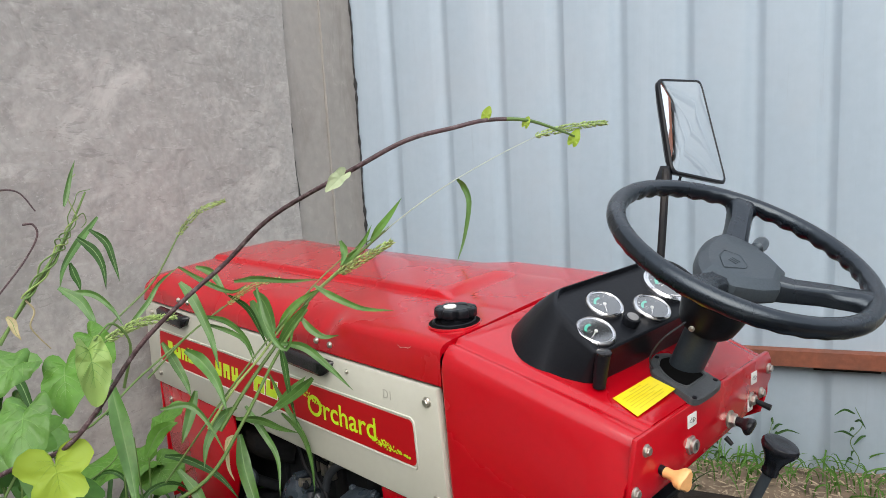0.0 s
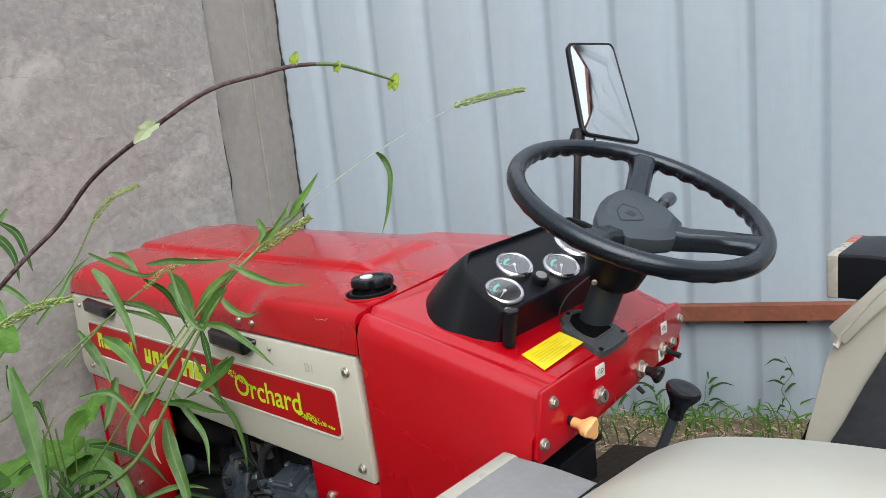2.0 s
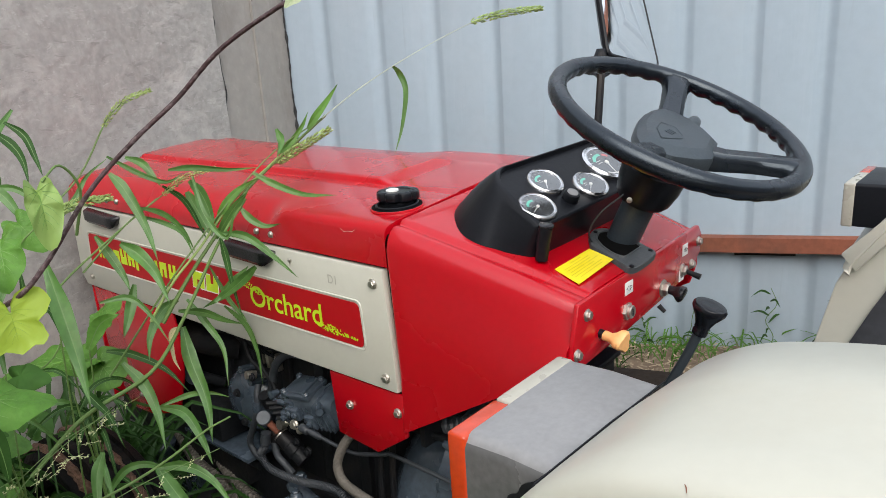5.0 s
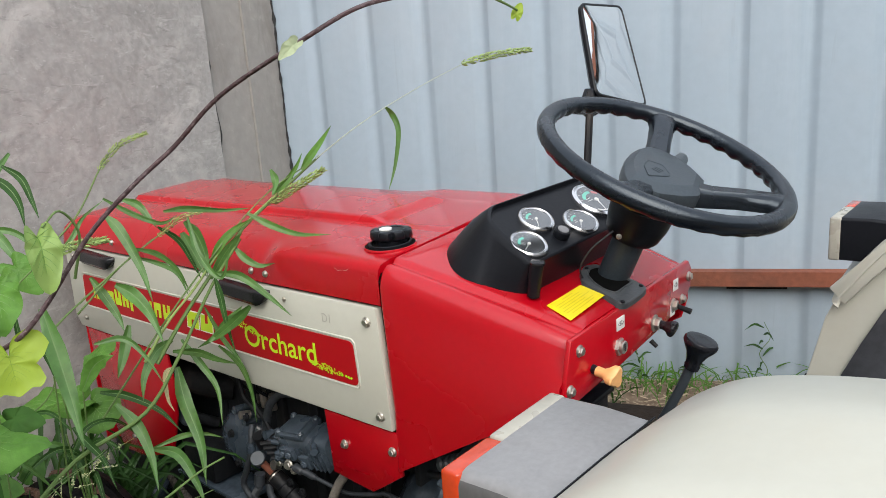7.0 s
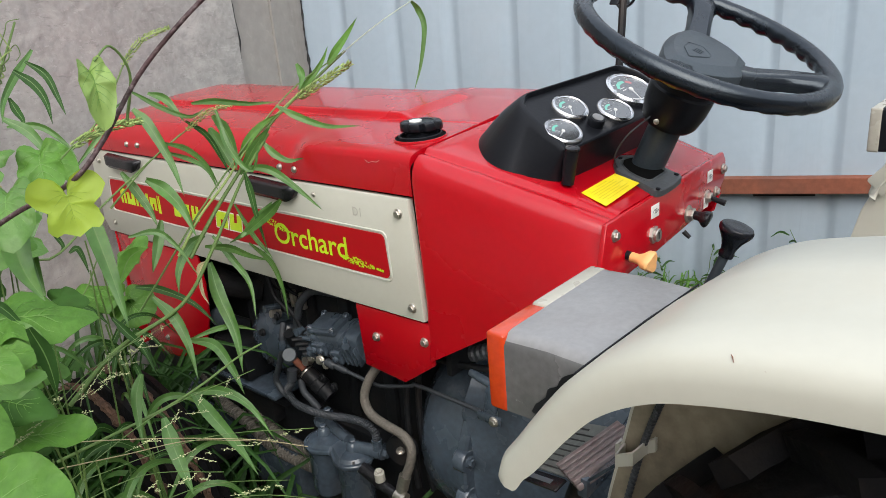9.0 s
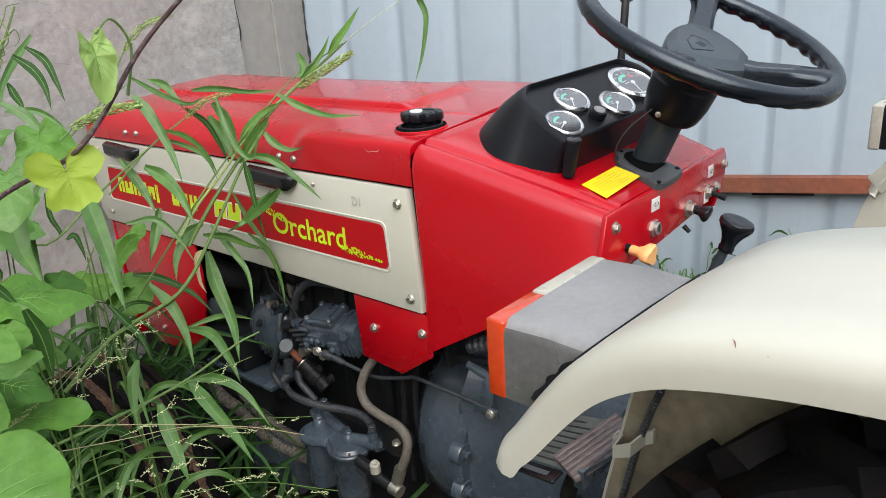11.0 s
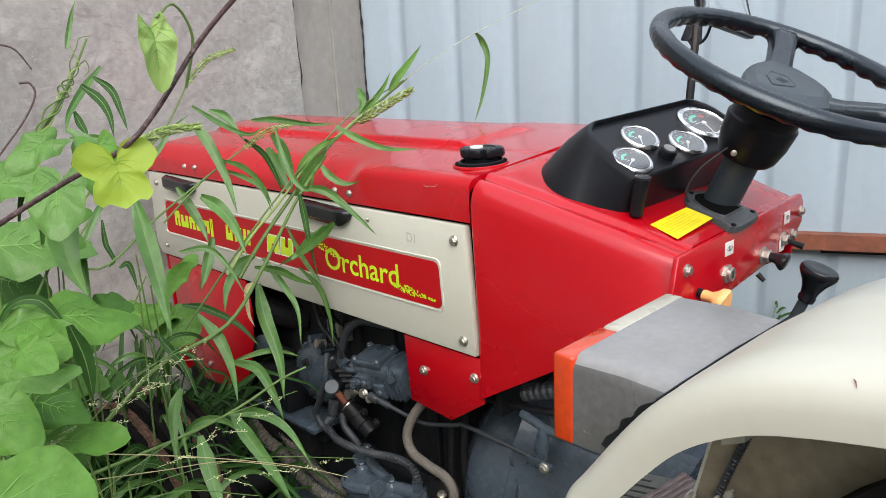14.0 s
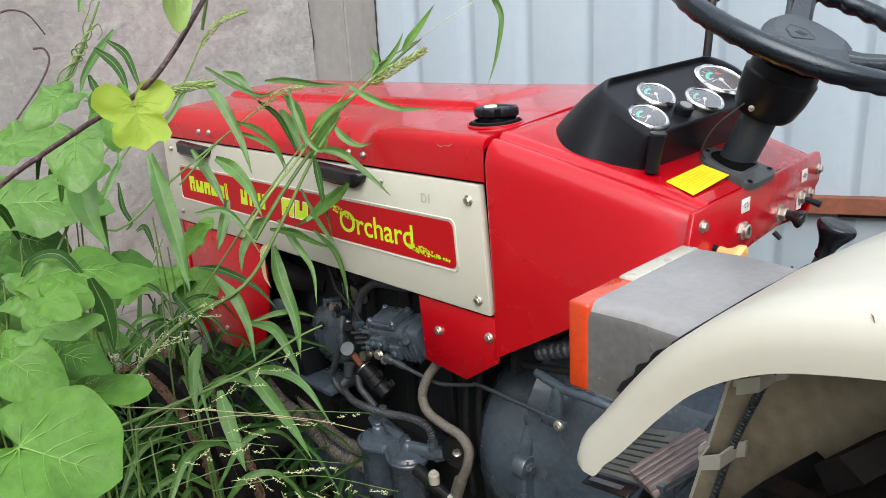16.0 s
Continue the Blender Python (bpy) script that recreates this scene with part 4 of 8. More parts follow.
def brand_shapes():
    """Chunky lime shapes and leafy sprays on the red field."""
    rnd = random.Random(11)
    x = -SIDE - 0.0045
    # seven blocks of plain shape for the brand word
    y = 1.268
    def notched(y0, w, lo, hi, slant, up, grow, dx, mtl):
        """A chunky slanted block with one notch in its top or foot."""
        h = hi - lo
        n0, n1, nd = 0.36, 0.62, 0.52
        q = [(0, 0), (n0, 0), (n0, nd), (n1, nd), (n1, 0), (1, 0), (1, 1), (0, 1)]
        pts = [(y0 + grow - (w + 2 * grow) * a - slant * (b if up else 1 - b), (lo - grow) + (h + 2 * grow) * (b if up else 1 - b)) for a, b in q]
        bm = bmesh.new()
        prism(bm, pts, "x", x - dx, x)
        part("brand_mark", bm, mtl, panel_near, "plain lime brand shape" if mtl is LIME else "pale edge of the brand shape")
    for k, (w, h0, h1) in enumerate(((0.028, 0, 1), (0.038, 0, 0.8), (0.030, 0, 0.8), (0.030, 0, 1), (0.030, 0, 0.8), (0.014, -0.15, 1))):
        notched(y, w - 0.003, 0.858 + 0.036 * h0, 0.858 + 0.036 * h1, 0.002, k % 2 == 0, 0.0, 0.0004, LIME)
        y -= w + 0.003
    # number block, three shapes
    for k, ny in enumerate((1.030, 0.994, 0.958)):
        notched(ny, 0.027, 0.856, 0.889, 0.004, k % 2 == 1, 0.0, 0.0004, LIME)
    # pale-edged pair
    for k, ny in enumerate((0.866, 0.818)):
        for mtl, gr, dx in ((WHITEMARK, 0.0025, 0.0003), (LIME, 0.0, 0.0008)):
            notched(ny, 0.040, 0.856, 0.890, 0.006, k == 0, gr, dx, mtl)
    # sprays of small dots
    def spray(y0, z0, y1, z1, width, count):
        bm = bmesh.new()
        for k in range(count):
            t = rnd.random()
            w = width * math.sin(math.pi * min(1, t * 1.15 + 0.05) * 0.85 + 0.25)
            cy, cz = y0 + (y1 - y0) * t + rnd.uniform(-1, 1) * w * 0.4, z0 + (z1 - z0) * t + rnd.uniform(-1, 1) * w
            r = rnd.uniform(0.0009, 0.0020)
            vs = [bm.verts.new((x - 0.0006 - 0.00005 * (k % 7), cy + r * math.cos(a) * rnd.uniform(0.8, 1.5), cz + r * math.sin(a))) for a in [2 * math.pi * q / 6 for q in range(6)]]
            bm.faces.new(vs)
        part("leaf_spray", bm, LIME, panel_near, "lime leafy spray motif")
    spray(0.705, 0.899, 0.606, 0.876, 0.0075, 150)
    spray(0.485, 0.857, 0.385, 0.8475, 0.0070, 130)


brand_shapes()
part("pencil_mark", lettering("D1", 0.445, 0.936, 0.022, 0.0, 0.0, 0.9), PENCIL, panel_near, "faint pencilled mark D1")


def stickers():
    # yellow warning plate lies on the sloping cowl
    a, b, c, d = Vector((-0.150, 0.066, 0.9925)), Vector((-0.0645, 0.060, 1.0005)), Vector((-0.063, 0.022, 0.9895)), Vector((-0.162, 0.021, 0.982))
    n = (b - a).cross(d - a).normalized()
    if n.z < 0:
        n = -n
    lift = n * 0.0010
    bm = bmesh.new()
    loft(bm, [[p + lift for p in (a, b, c, d)], [p + lift + n * 0.0008 for p in (a, b, c, d)]])
    st = part("warning_sticker", bm, YELLOW, cowl_ob, "yellow warning sticker with unreadable dark lines", 0)
    rnd = random.Random(3)
    for k in range(7):
        t = 0.13 + 0.115 * k
        p, q = a.lerp(d, t), b.lerp(c, t)
        bm = bmesh.new()
        s0, s1 = (0.35, 0.65) if k == 0 else (0.08 + rnd.uniform(0, 0.1), 0.92 - rnd.uniform(0, 0.25))
        lo, hi = p.lerp(q, s0) + lift + n * 0.0010, p.lerp(q, s1) + lift + n * 0.0010
        w = (d - a).normalized() * 0.0007
        vs = [bm.verts.new(v) for v in (lo - w, hi - w, hi + w, lo + w)]
        bm.faces.new(vs)
        part("text_line", bm, INK, st)
    for cx, cz, w in ((-0.067, 0.954, 0.012), (0.131, 0.958, 0.010), (0.118, 0.918, 0.009)):
        bm = bmesh.new()
        box(bm, (cx - w, -0.0056, cz - 0.0095), (cx + w, -0.0042, cz + 0.0095), 0.0005)
        lb = part("white_label", bm, WHITEMARK, plate, "small white symbol label")
        bm = bmesh.new()
        for s in (-1, 1):
            tube(bm, [(cx + s * w * 0.70, -0.0058, cz), (cx + s * w * 0.15, -0.0058, cz + 0.0036), (cx + s * w * 0.15, -0.0058, cz - 0.0036), (cx + s * w * 0.70, -0.0058, cz)], 0.0004, 4)
        part("symbol", bm, BLACKINK, lb)


stickers()


def controls():
    # orange pull knob, three-sided
    bm = bmesh.new()
    tube(bm, [(-0.150, -0.003, 0.914), (-0.152, -0.014, 0.913)], 0.0065, 14)
    part("knob_collar", bm, BLACK, plate)
    bm = bmesh.new()
    rings = []
    o, ax = Vector((-0.152, -0.012, 0.913)), Vector((-0.12, -1, -0.10)).normalized()
    u, v, _ = frame_of(ax)
    for h, r, tri in ((0.0, 0.0072, 0), (0.010, 0.0070, 0), (0.016, 0.0092, 0.5), (0.023, 0.0135, 1), (0.030, 0.0140, 1), (0.0325, 0.0118, 1)):
        ring = []
        for k in range(24):
            a = 2 * math.pi * k / 24
            rr = r * (1 + 0.22 * tri * math.cos(3 * a))
            ring.append(o + ax * h + rr * (math.cos(a) * u + math.sin(a) * v))
        rings.append(ring)
    loft(bm, rings)
    part("pull_knob", bm, ORANGE, plate, "orange three-sided stop knob")
    # key switch
    bm = bmesh.new()
    lathe(bm, [(0.0132, 0.0), (0.0132, 0.004), (0.0118, 0.005)], (-0.072, -0.004, 0.920), (0, -1, 0), 6)
    lathe(bm, [(0.0098, 0.004), (0.0098, 0.009), (0.0085, 0.0102), (0.007, 0.0095)], (-0.072, -0.004, 0.920), (0, -1, 0), 22)
    ks = part("key_switch", bm, STEEL, plate, "steel key switch with hexagon nut", 30)
    bm = bmesh.new()
    box(bm, (-0.0732, -0.0148, 0.915), (-0.0708, -0.0136, 0.925))
    part("key_slot", bm, BLACKINK, ks)
    # black lever with nut
    hexbolt("switch_nut", (0.050, -0.004, 0.917), (0, -1, 0), plate, 0.011)
    bm = bmesh.new()
    tube(bm, smooth_path([(0.050, -0.006, 0.917), (0.050, -0.018, 0.916), (0.0505, -0.028, 0.914), (0.051, -0.038, 0.910)], 4), [0.0068, 0.0068, 0.007, 0.007, 0.007, 0.0072, 0.0078, 0.009, 0.011, 0.0125, 0.0135, 0.0135, 0.010], 14)
    part("switch_lever", bm, BLACKGLOSS, plate, "black switch lever")
    # toggle
    hexbolt("switch_nut", (0.122, -0.004, 0.926), (0, -1, 0), plate, 0.009)
    hexbolt("switch_nut", (0.158, -0.004, 0.926), (0, -1, 0), plate, 0.007)
    bm = bmesh.new()
    tube(bm, [(0.122, -0.006, 0.926), (0.124, -0.034, 0.918)], [0.0035, 0.005], 10)
    part("toggle", bm, DARKMETAL, plate, "small metal toggle")
    bm = bmesh.new()
    tube(bm, [(0.045, 0.0, 0.889), (0.046, -0.010, 0.880)], [0.004, 0.0032], 10)
    part("stud", bm, DARKMETAL, plate)


controls()


def column_base():
    up = Vector((-0.05, -0.22, 1)).normalized()

    def level(x, y, h=0.0):
        return Vector((x, y, 0.9985 + 0.22 * (y - 0.040) + 0.05 * (x + 0.012))) + up * h
    outer = rounded([level(*p) for p in ((0.006, 0.092), (-0.024, 0.084), (-0.052, 0.064), (-0.057, 0.038), (-0.072, -0.006), (-0.062, -0.014), (-0.027, -0.015), (0.008, -0.013), (0.014, 0.010), (0.027, 0.045), (0.026, 0.080))], 0.008, 4)
    inner = rounded([level(*p) for p in ((-0.004, 0.078), (-0.026, 0.068), (-0.042, 0.049), (-0.0505, 0.028), (-0.049, 0.012), (-0.016, 0.012), (0.005, 0.012), (0.012, 0.035), (0.018, 0.055), (0.014, 0.074))], 0.006, 4)
    mid = sum(inner, Vector()) / len(inner)

    def grown(ring, k, h):
        return [mid + (p - mid) * k + up * h for p in ring]
    bm = bmesh.new()
    grid_faces(bm, [grown(outer, 1.0, -0.010), grown(outer, 1.0, -0.001), grown(outer, 0.975, 0.0008)], False, True)
    top = [bm.verts.new(p) for p in grown(outer, 0.975, 0.0008)]
    rim = [bm.verts.new(p) for p in grown(inner, 1.07, 0.0012)]
    edges = [bm.edges.new((ring[i], ring[(i + 1) % len(ring)])) for ring in (top, rim) for i in range(len(ring))]
    bmesh.ops.triangle_fill(bm, use_beauty=True, edges=edges)
    grid_faces(bm, [grown(inner, 1.07, 0.0012), grown(inner, 1.05, 0.0030), grown(inner, 1.0, 0.0030), grown(inner, 0.97, 0.0), grown(inner, 0.95, -0.012)], False, True)
    bmesh.ops.recalc_face_normals(bm, faces=bm.faces)
    base = part("column_base", bm, PLASTICGREY, cowl_ob, "grey plastic steering column surround", 35)
    bm = bmesh.new()
    bm.faces.new([bm.verts.new(p) for p in grown(inner, 0.985, 0.0006)])
    part("opening", bm, HOLE, base)
    for sx, sy in ((-0.004, 0.083), (0.003, -0.004), (-0.066, -0.008)):
        bm = bmesh.new()
        lathe(bm, [(0.0036, 0), (0.0036, 0.002), (0.002, 0.003)], level(sx, sy, 0.0006), up, 12)
        part("screw", bm, BLACK, base)
    bm = bmesh.new()
    bm.faces.new([bm.verts.new(level(x, y, -0.001)) for x, y in ((0.030, 0.048), (0.040, 0.040), (0.048, 0.040), (0.040, 0.056))])
    part("slot", bm, HOLE, cowl_ob, "small dark slot")
    # thin cable from the shroud into the opening
    bm = bmesh.new()
    tube(bm, smooth_path([(-0.052, 0.012, 1.085), (-0.060, 0.045, 1.055), (-0.050, 0.068, 1.02), (-0.026, 0.068, 0.99)], 6), 0.0014, 6)
    part("cable", bm, HOSE, cowl_ob, "thin dark cable")
    bm = bmesh.new()
    lathe(bm, [(0.004, 0), (0.004, 0.002), (0.002, 0.003)], (-0.0605, -0.001, 1.080), (-0.85, -0.5, -0.1), 12)
    part("shroud_screw", bm, STEEL, cowl_ob)


column_base()


def mirror():
    """Rear-view mirror on a bent rod at the far side of the cowl."""
    tl, tr, br, bl = Vector((0.395, 0.310, 1.436)), Vector((0.572, 0.308, 1.434)), Vector((0.487, 0.199, 1.224)), Vector((0.318, 0.238, 1.255))
    br = bl + (tr - tl) * 1.0 + (br - (bl + tr - tl)) * 0.9 + Vector((0.024, 0.0, -0.004))
    n = (tr - tl).cross(bl - tl).normalized()
    if n.y > 0:
        n = -n
    c = (tl + tr + br + bl) / 4
    quad = [tl, tr, br, bl]
    ring = []
    for i, p in enumerate(quad):
        a, b = quad[i - 1], quad[(i + 1) % 4]
        p0, p1 = p + (a - p).normalized() * 0.018, p + (b - p).normalized() * 0.018
        for k in range(5):
            t = k / 4
            ring.append(p0 * (1 - t) ** 2 + p * 2 * t * (1 - t) + p1 * t * t)
    flat = [p - n * (p - c).dot(n) for p in ring]
    bm = bmesh.new()
    rings = [[c + (p - c) * 0.93 + n * 0.000 for p in flat], [c + (p - c) * 0.95 + n * 0.003 for p in flat], [c + (p - c) * 0.98 + n * 0.003 for p in flat], [p for p in flat], [c + (p - c) * 0.98 - n * 0.008 for p in flat], [c + (p - c) * 0.74 - n * 0.024 for p in flat]]
    loft(bm, rings)
    m = part("mirror", bm, BLACK, tractor, "black rear-view mirror on a steel rod", 40)
    bm = bmesh.new()
    # slightly domed glass
    u = (tr - tl).normalized()
    rows = [[c + (p - c) * k + n * (0.0012 + 0.0062 * (1 - k * k)) for p in flat] for k in (0.945, 0.85, 0.75, 0.65, 0.55, 0.45, 0.35, 0.25, 0.15, 0.07)]
    vs = grid_faces(bm, rows, False, True)
    bm.faces.new(vs[-1])
    part("mirror_glass", bm, MIRRORGLASS, m, "domed mirror glass", 60)
    bm = bmesh.new()
    foot = Vector((0.235, 0.225, 0.965))
    tube(bm, smooth_path([foot, Vector((0.262, 0.226, 1.10)), Vector((0.296, 0.234, 1.235)), Vector((0.318, 0.245, 1.262))], 5), 0.0075, 8)
    part("rod", bm, DARKMETAL, m, "dark steel rod")
    bm = bmesh.new()
    prism(bm, [(0.282, 1.224), (0.330, 1.220), (0.333, 1.262), (0.320, 1.272)], "y", 0.238, 0.258, 0.003)
    part("bracket", bm, BLACK, m)
    # wire behind
    bm = bmesh.new()
    tube(bm, smooth_path([(0.30, 0.25, 1.225), (0.34, 0.26, 1.215), (0.39, 0.262, 1.225), (0.42, 0.262, 1.26)], 5), 0.003, 6)
    part("wire", bm, BLACK, m)


mirror()


def gear_lever():
    bm = bmesh.new()
    tube(bm, smooth_path([(-0.012, 0.055, 0.62), (-0.014, -0.015, 0.735), (-0.018, -0.065, 0.83), (-0.020, -0.092, 0.893)], 5), 0.0072, 12)
    g = part("gear_lever", bm, HUBGREY, tractor, "black gear lever with a moulded knob")
    bm = bmesh.new()
    o, ax = Vector((-0.020, -0.090, 0.885)), Vector((0, -0.32, 0.95)).normalized()
    u, v, _ = frame_of(ax)
    rings = []
    for h, r in ((0.0, 0.0125), (0.007, 0.0135), (0.010, 0.0120), (0.020, 0.0140), (0.031, 0.0185), (0.041, 0.0250), (0.048, 0.0290), (0.053, 0.0292), (0.057, 0.0265), (0.0585, 0.021), (0.0580, 0.012), (0.0578, 0.003)):
        rings.append([o + ax * h * 0.86 + r * 0.78 * (math.cos(a) * Vector((1, 0, 0)) * 0.92 + math.sin(a) * ax.cross(Vector((1, 0, 0))) * 1.08) for a in [2 * math.pi * k / 24 for k in range(24)]])
    loft(bm, rings)
    part("knob", bm, KNOBGLOSS, g, "glossy black pear-shaped knob")


gear_lever()


# chipped paint on the lid's rear shoulder
DRYCHIP = mat("bare_primer", (0.50, 0.30, 0.26), 0.7)
chip_bm = bmesh.new()
tube(chip_bm, [(-0.2362, 0.405, 1.032), (-0.2364, 0.397, 1.028), (-0.2364, 0.387, 1.030), (-0.2364, 0.378, 1.030), (-0.2362, 0.371, 1.034)], [0.0002, 0.0004, 0.0003, 0.0005, 0.0002], 4)
part("paint_chip", chip_bm, DRYCHIP, hood_ob, "small pale paint chip")


# ---------- tractor: running gear and engine ----------
def rear_wheel(s):
    """Big lugged tyre on a cream rim under the mudguard."""
    c = Vector((s * 0.455, -0.57, 0.50))
    ax = Vector((s, 0, 0))
    bm = bmesh.new()
    prof = [(0.30, -0.055), (0.34, -0.066), (0.42, -0.070), (0.445, -0.064), (0.458, -0.052), (0.462, 0.0), (0.458, 0.052), (0.445, 0.064), (0.42, 0.070), (0.34, 0.066), (0.30, 0.055)]
    u, v, d = frame_of(ax)
    seg = 64
    rings = [[c + d * h + r * (math.cos(2 * math.pi * k / seg) * u + math.sin(2 * math.pi * k / seg) * v) for k in range(seg)] for r, h in prof]
    grid_faces(bm, rings, False, True)
    tyre = part("rear_tyre", bm, RUBBER, tractor, "black lugged rear tyre")
    bm = bmesh.new()
    for k in range(44):
        a = 2 * math.pi * k / 44
        side = 1 if k % 2 else -1
        rr = []
        for t in (0.0, 0.5, 1.0):
            h = side * (-0.008 + 0.074 * t)
            aa = a + 0.16 * t
            rd = 0.460 - 0.008 * t * t
            cen = c + d * h + rd * (math.cos(aa) * u + math.sin(aa) * v)
            tan = (-math.sin(aa) * u + math.cos(aa) * v)
            out = (math.cos(aa) * u + math.sin(aa) * v)
            rr.append([cen - tan * 0.016, cen + tan * 0.016, cen + tan * 0.011 + out * 0.026, cen - tan * 0.011 + out * 0.026])
        loft(bm, rr)
    part("tread", bm, RUBBER, tyre, "", 30)["kind"] = "stuff"
    bm = bmesh.new()
    lathe(bm, [(0.305, -0.055), (0.30, -0.04), (0.27, -0.03), (0.25, 0.02), (0.12, 0.03), (0.10, 0.05), (0.02, 0.05)], c, ax, 40)
    part("rim", bm, CREAM, tyre, "cream steel rim")


rear_wheel(-1)
rear_wheel(1)


def front_wheel(s):
    """Ribbed front tyre, mud dried on the ribs."""
    c = Vector((s * 0.462, 1.00, 0.285))
    ax = Vector((s, 0, 0))
    u, v, d = frame_of(ax)
    seg = 72

    def ring_set(prof, bm):
        rings = [[c + d * h + r * (math.cos(2 * math.pi * k / seg) * u + math.sin(2 * math.pi * k / seg) * v) for k in range(seg)] for r, h in prof]
        grid_faces(bm, rings, False, True)
    bm = bmesh.new()
    ring_set([(0.19, -0.055), (0.22, -0.070), (0.255, -0.072), (0.272, -0.062), (0.280, -0.046), (0.268, -0.044), (0.268, -0.026), (0.288, -0.022), (0.288, -0.006), (0.270, -0.002), (0.270, 0.014), (0.288, 0.018), (0.288, 0.034), (0.268, 0.038), (0.268, 0.046), (0.280, 0.050), (0.272, 0.062), (0.255, 0.072), (0.22, 0.070), (0.19, 0.055)], bm)
    tyre = part("front_tyre", bm, RUBBER, tractor, "ribbed front tyre with dried mud on the ribs", 30)
    for h in (-0.014, 0.056):
        bm = bmesh.new()
        rings = []
        for k in range(0, seg * 3):
            a = 2 * math.pi * k / (seg * 3)
            g = 0.5 + 0.5 * noise.noise((k * 0.35, h * 50, 3))
            out = math.cos(a) * u + math.sin(a) * v
            r0 = 0.2885 if abs(h) < 0.04 else 0.279
            hh = 0.0120 * (0.75 + 0.6 * noise.noise((k * 0.5, h * 90, 8)))
            ring = []
            for j, (across, up) in enumerate(((-1.0, -0.004), (-0.7, 0.001 + 0.005 * g), (-0.25, 0.002 + 0.008 * g), (0.2, 0.002 + 0.007 * g), (0.65, 0.001 + 0.005 * g), (1.0, -0.004))):
                jit = 0.0045 * noise.noise((k * 1.9, j * 3.1, h * 70)) + 0.003 * noise.noise((k * 4.3, j * 5.7, h * 30))
                ring.append(c + d * (h + hh * across + 0.6 * jit) + out * (r0 + up + (jit if 0 < j < 5 else 0)))
            rings.append(ring)
        grid_faces(bm, rings, True, False)
        part("mud_crust", bm, MUD, tyre, "dried brown mud", 25)
    bm = bmesh.new()
    lathe(bm, [(0.195, -0.055), (0.185, -0.03), (0.17, 0.0), (0.09, 0.02), (0.05, 0.05), (0.01, 0.052)], c, ax, 32)
    part("rim", bm, MUD, tyre, "steel rim caked with mud")


MUD = mat("dried_mud", (0.12, 0.066, 0.042), 0.95, 0, 0.5, 30, 160, 0.9, 0, (0.03, 0.022, 0.016), 0.6, 40, bump_scale=140)
front_wheel(-1)
front_wheel(1)


def bx(name, lo, hi, mtl, bev=0.006, label="", parent=None, m=None):
    bm = bmesh.new()
    box(bm, lo, hi, bev, m)
    return part(name, bm, mtl, parent or tractor, label)


def rod(name, pts, r, mtl, label="", parent=None, seg=10, smooth_n=5, ribs=0.0):
    bm = bmesh.new()
    tube(bm, smooth_path(pts, smooth_n) if len(pts) > 2 else pts, r, seg, True, ribs)
    return part(name, bm, mtl, parent or tractor, label)


def ribbed(name, pts, r, mtl, label="", parent=None, pitch=0.0095):
    """A corrugated pipe: square-edged rings along a smooth line."""
    line = smooth_path(pts, 60)
    out, rad, run, nxt = [line[0]], [r], 0.0, 0.0
    for a, b in zip(line, line[1:]):
        run += (b - a).length
        if run >= nxt + pitch / 4:
            nxt += pitch / 4
            out.append(b)
            rad.append(r * (1.0 if (len(out) // 2) % 2 else 0.80))
    bm = bmesh.new()
    tube(bm, out, rad, 12)
    return part(name, bm, mtl, parent or tractor, label, 20)


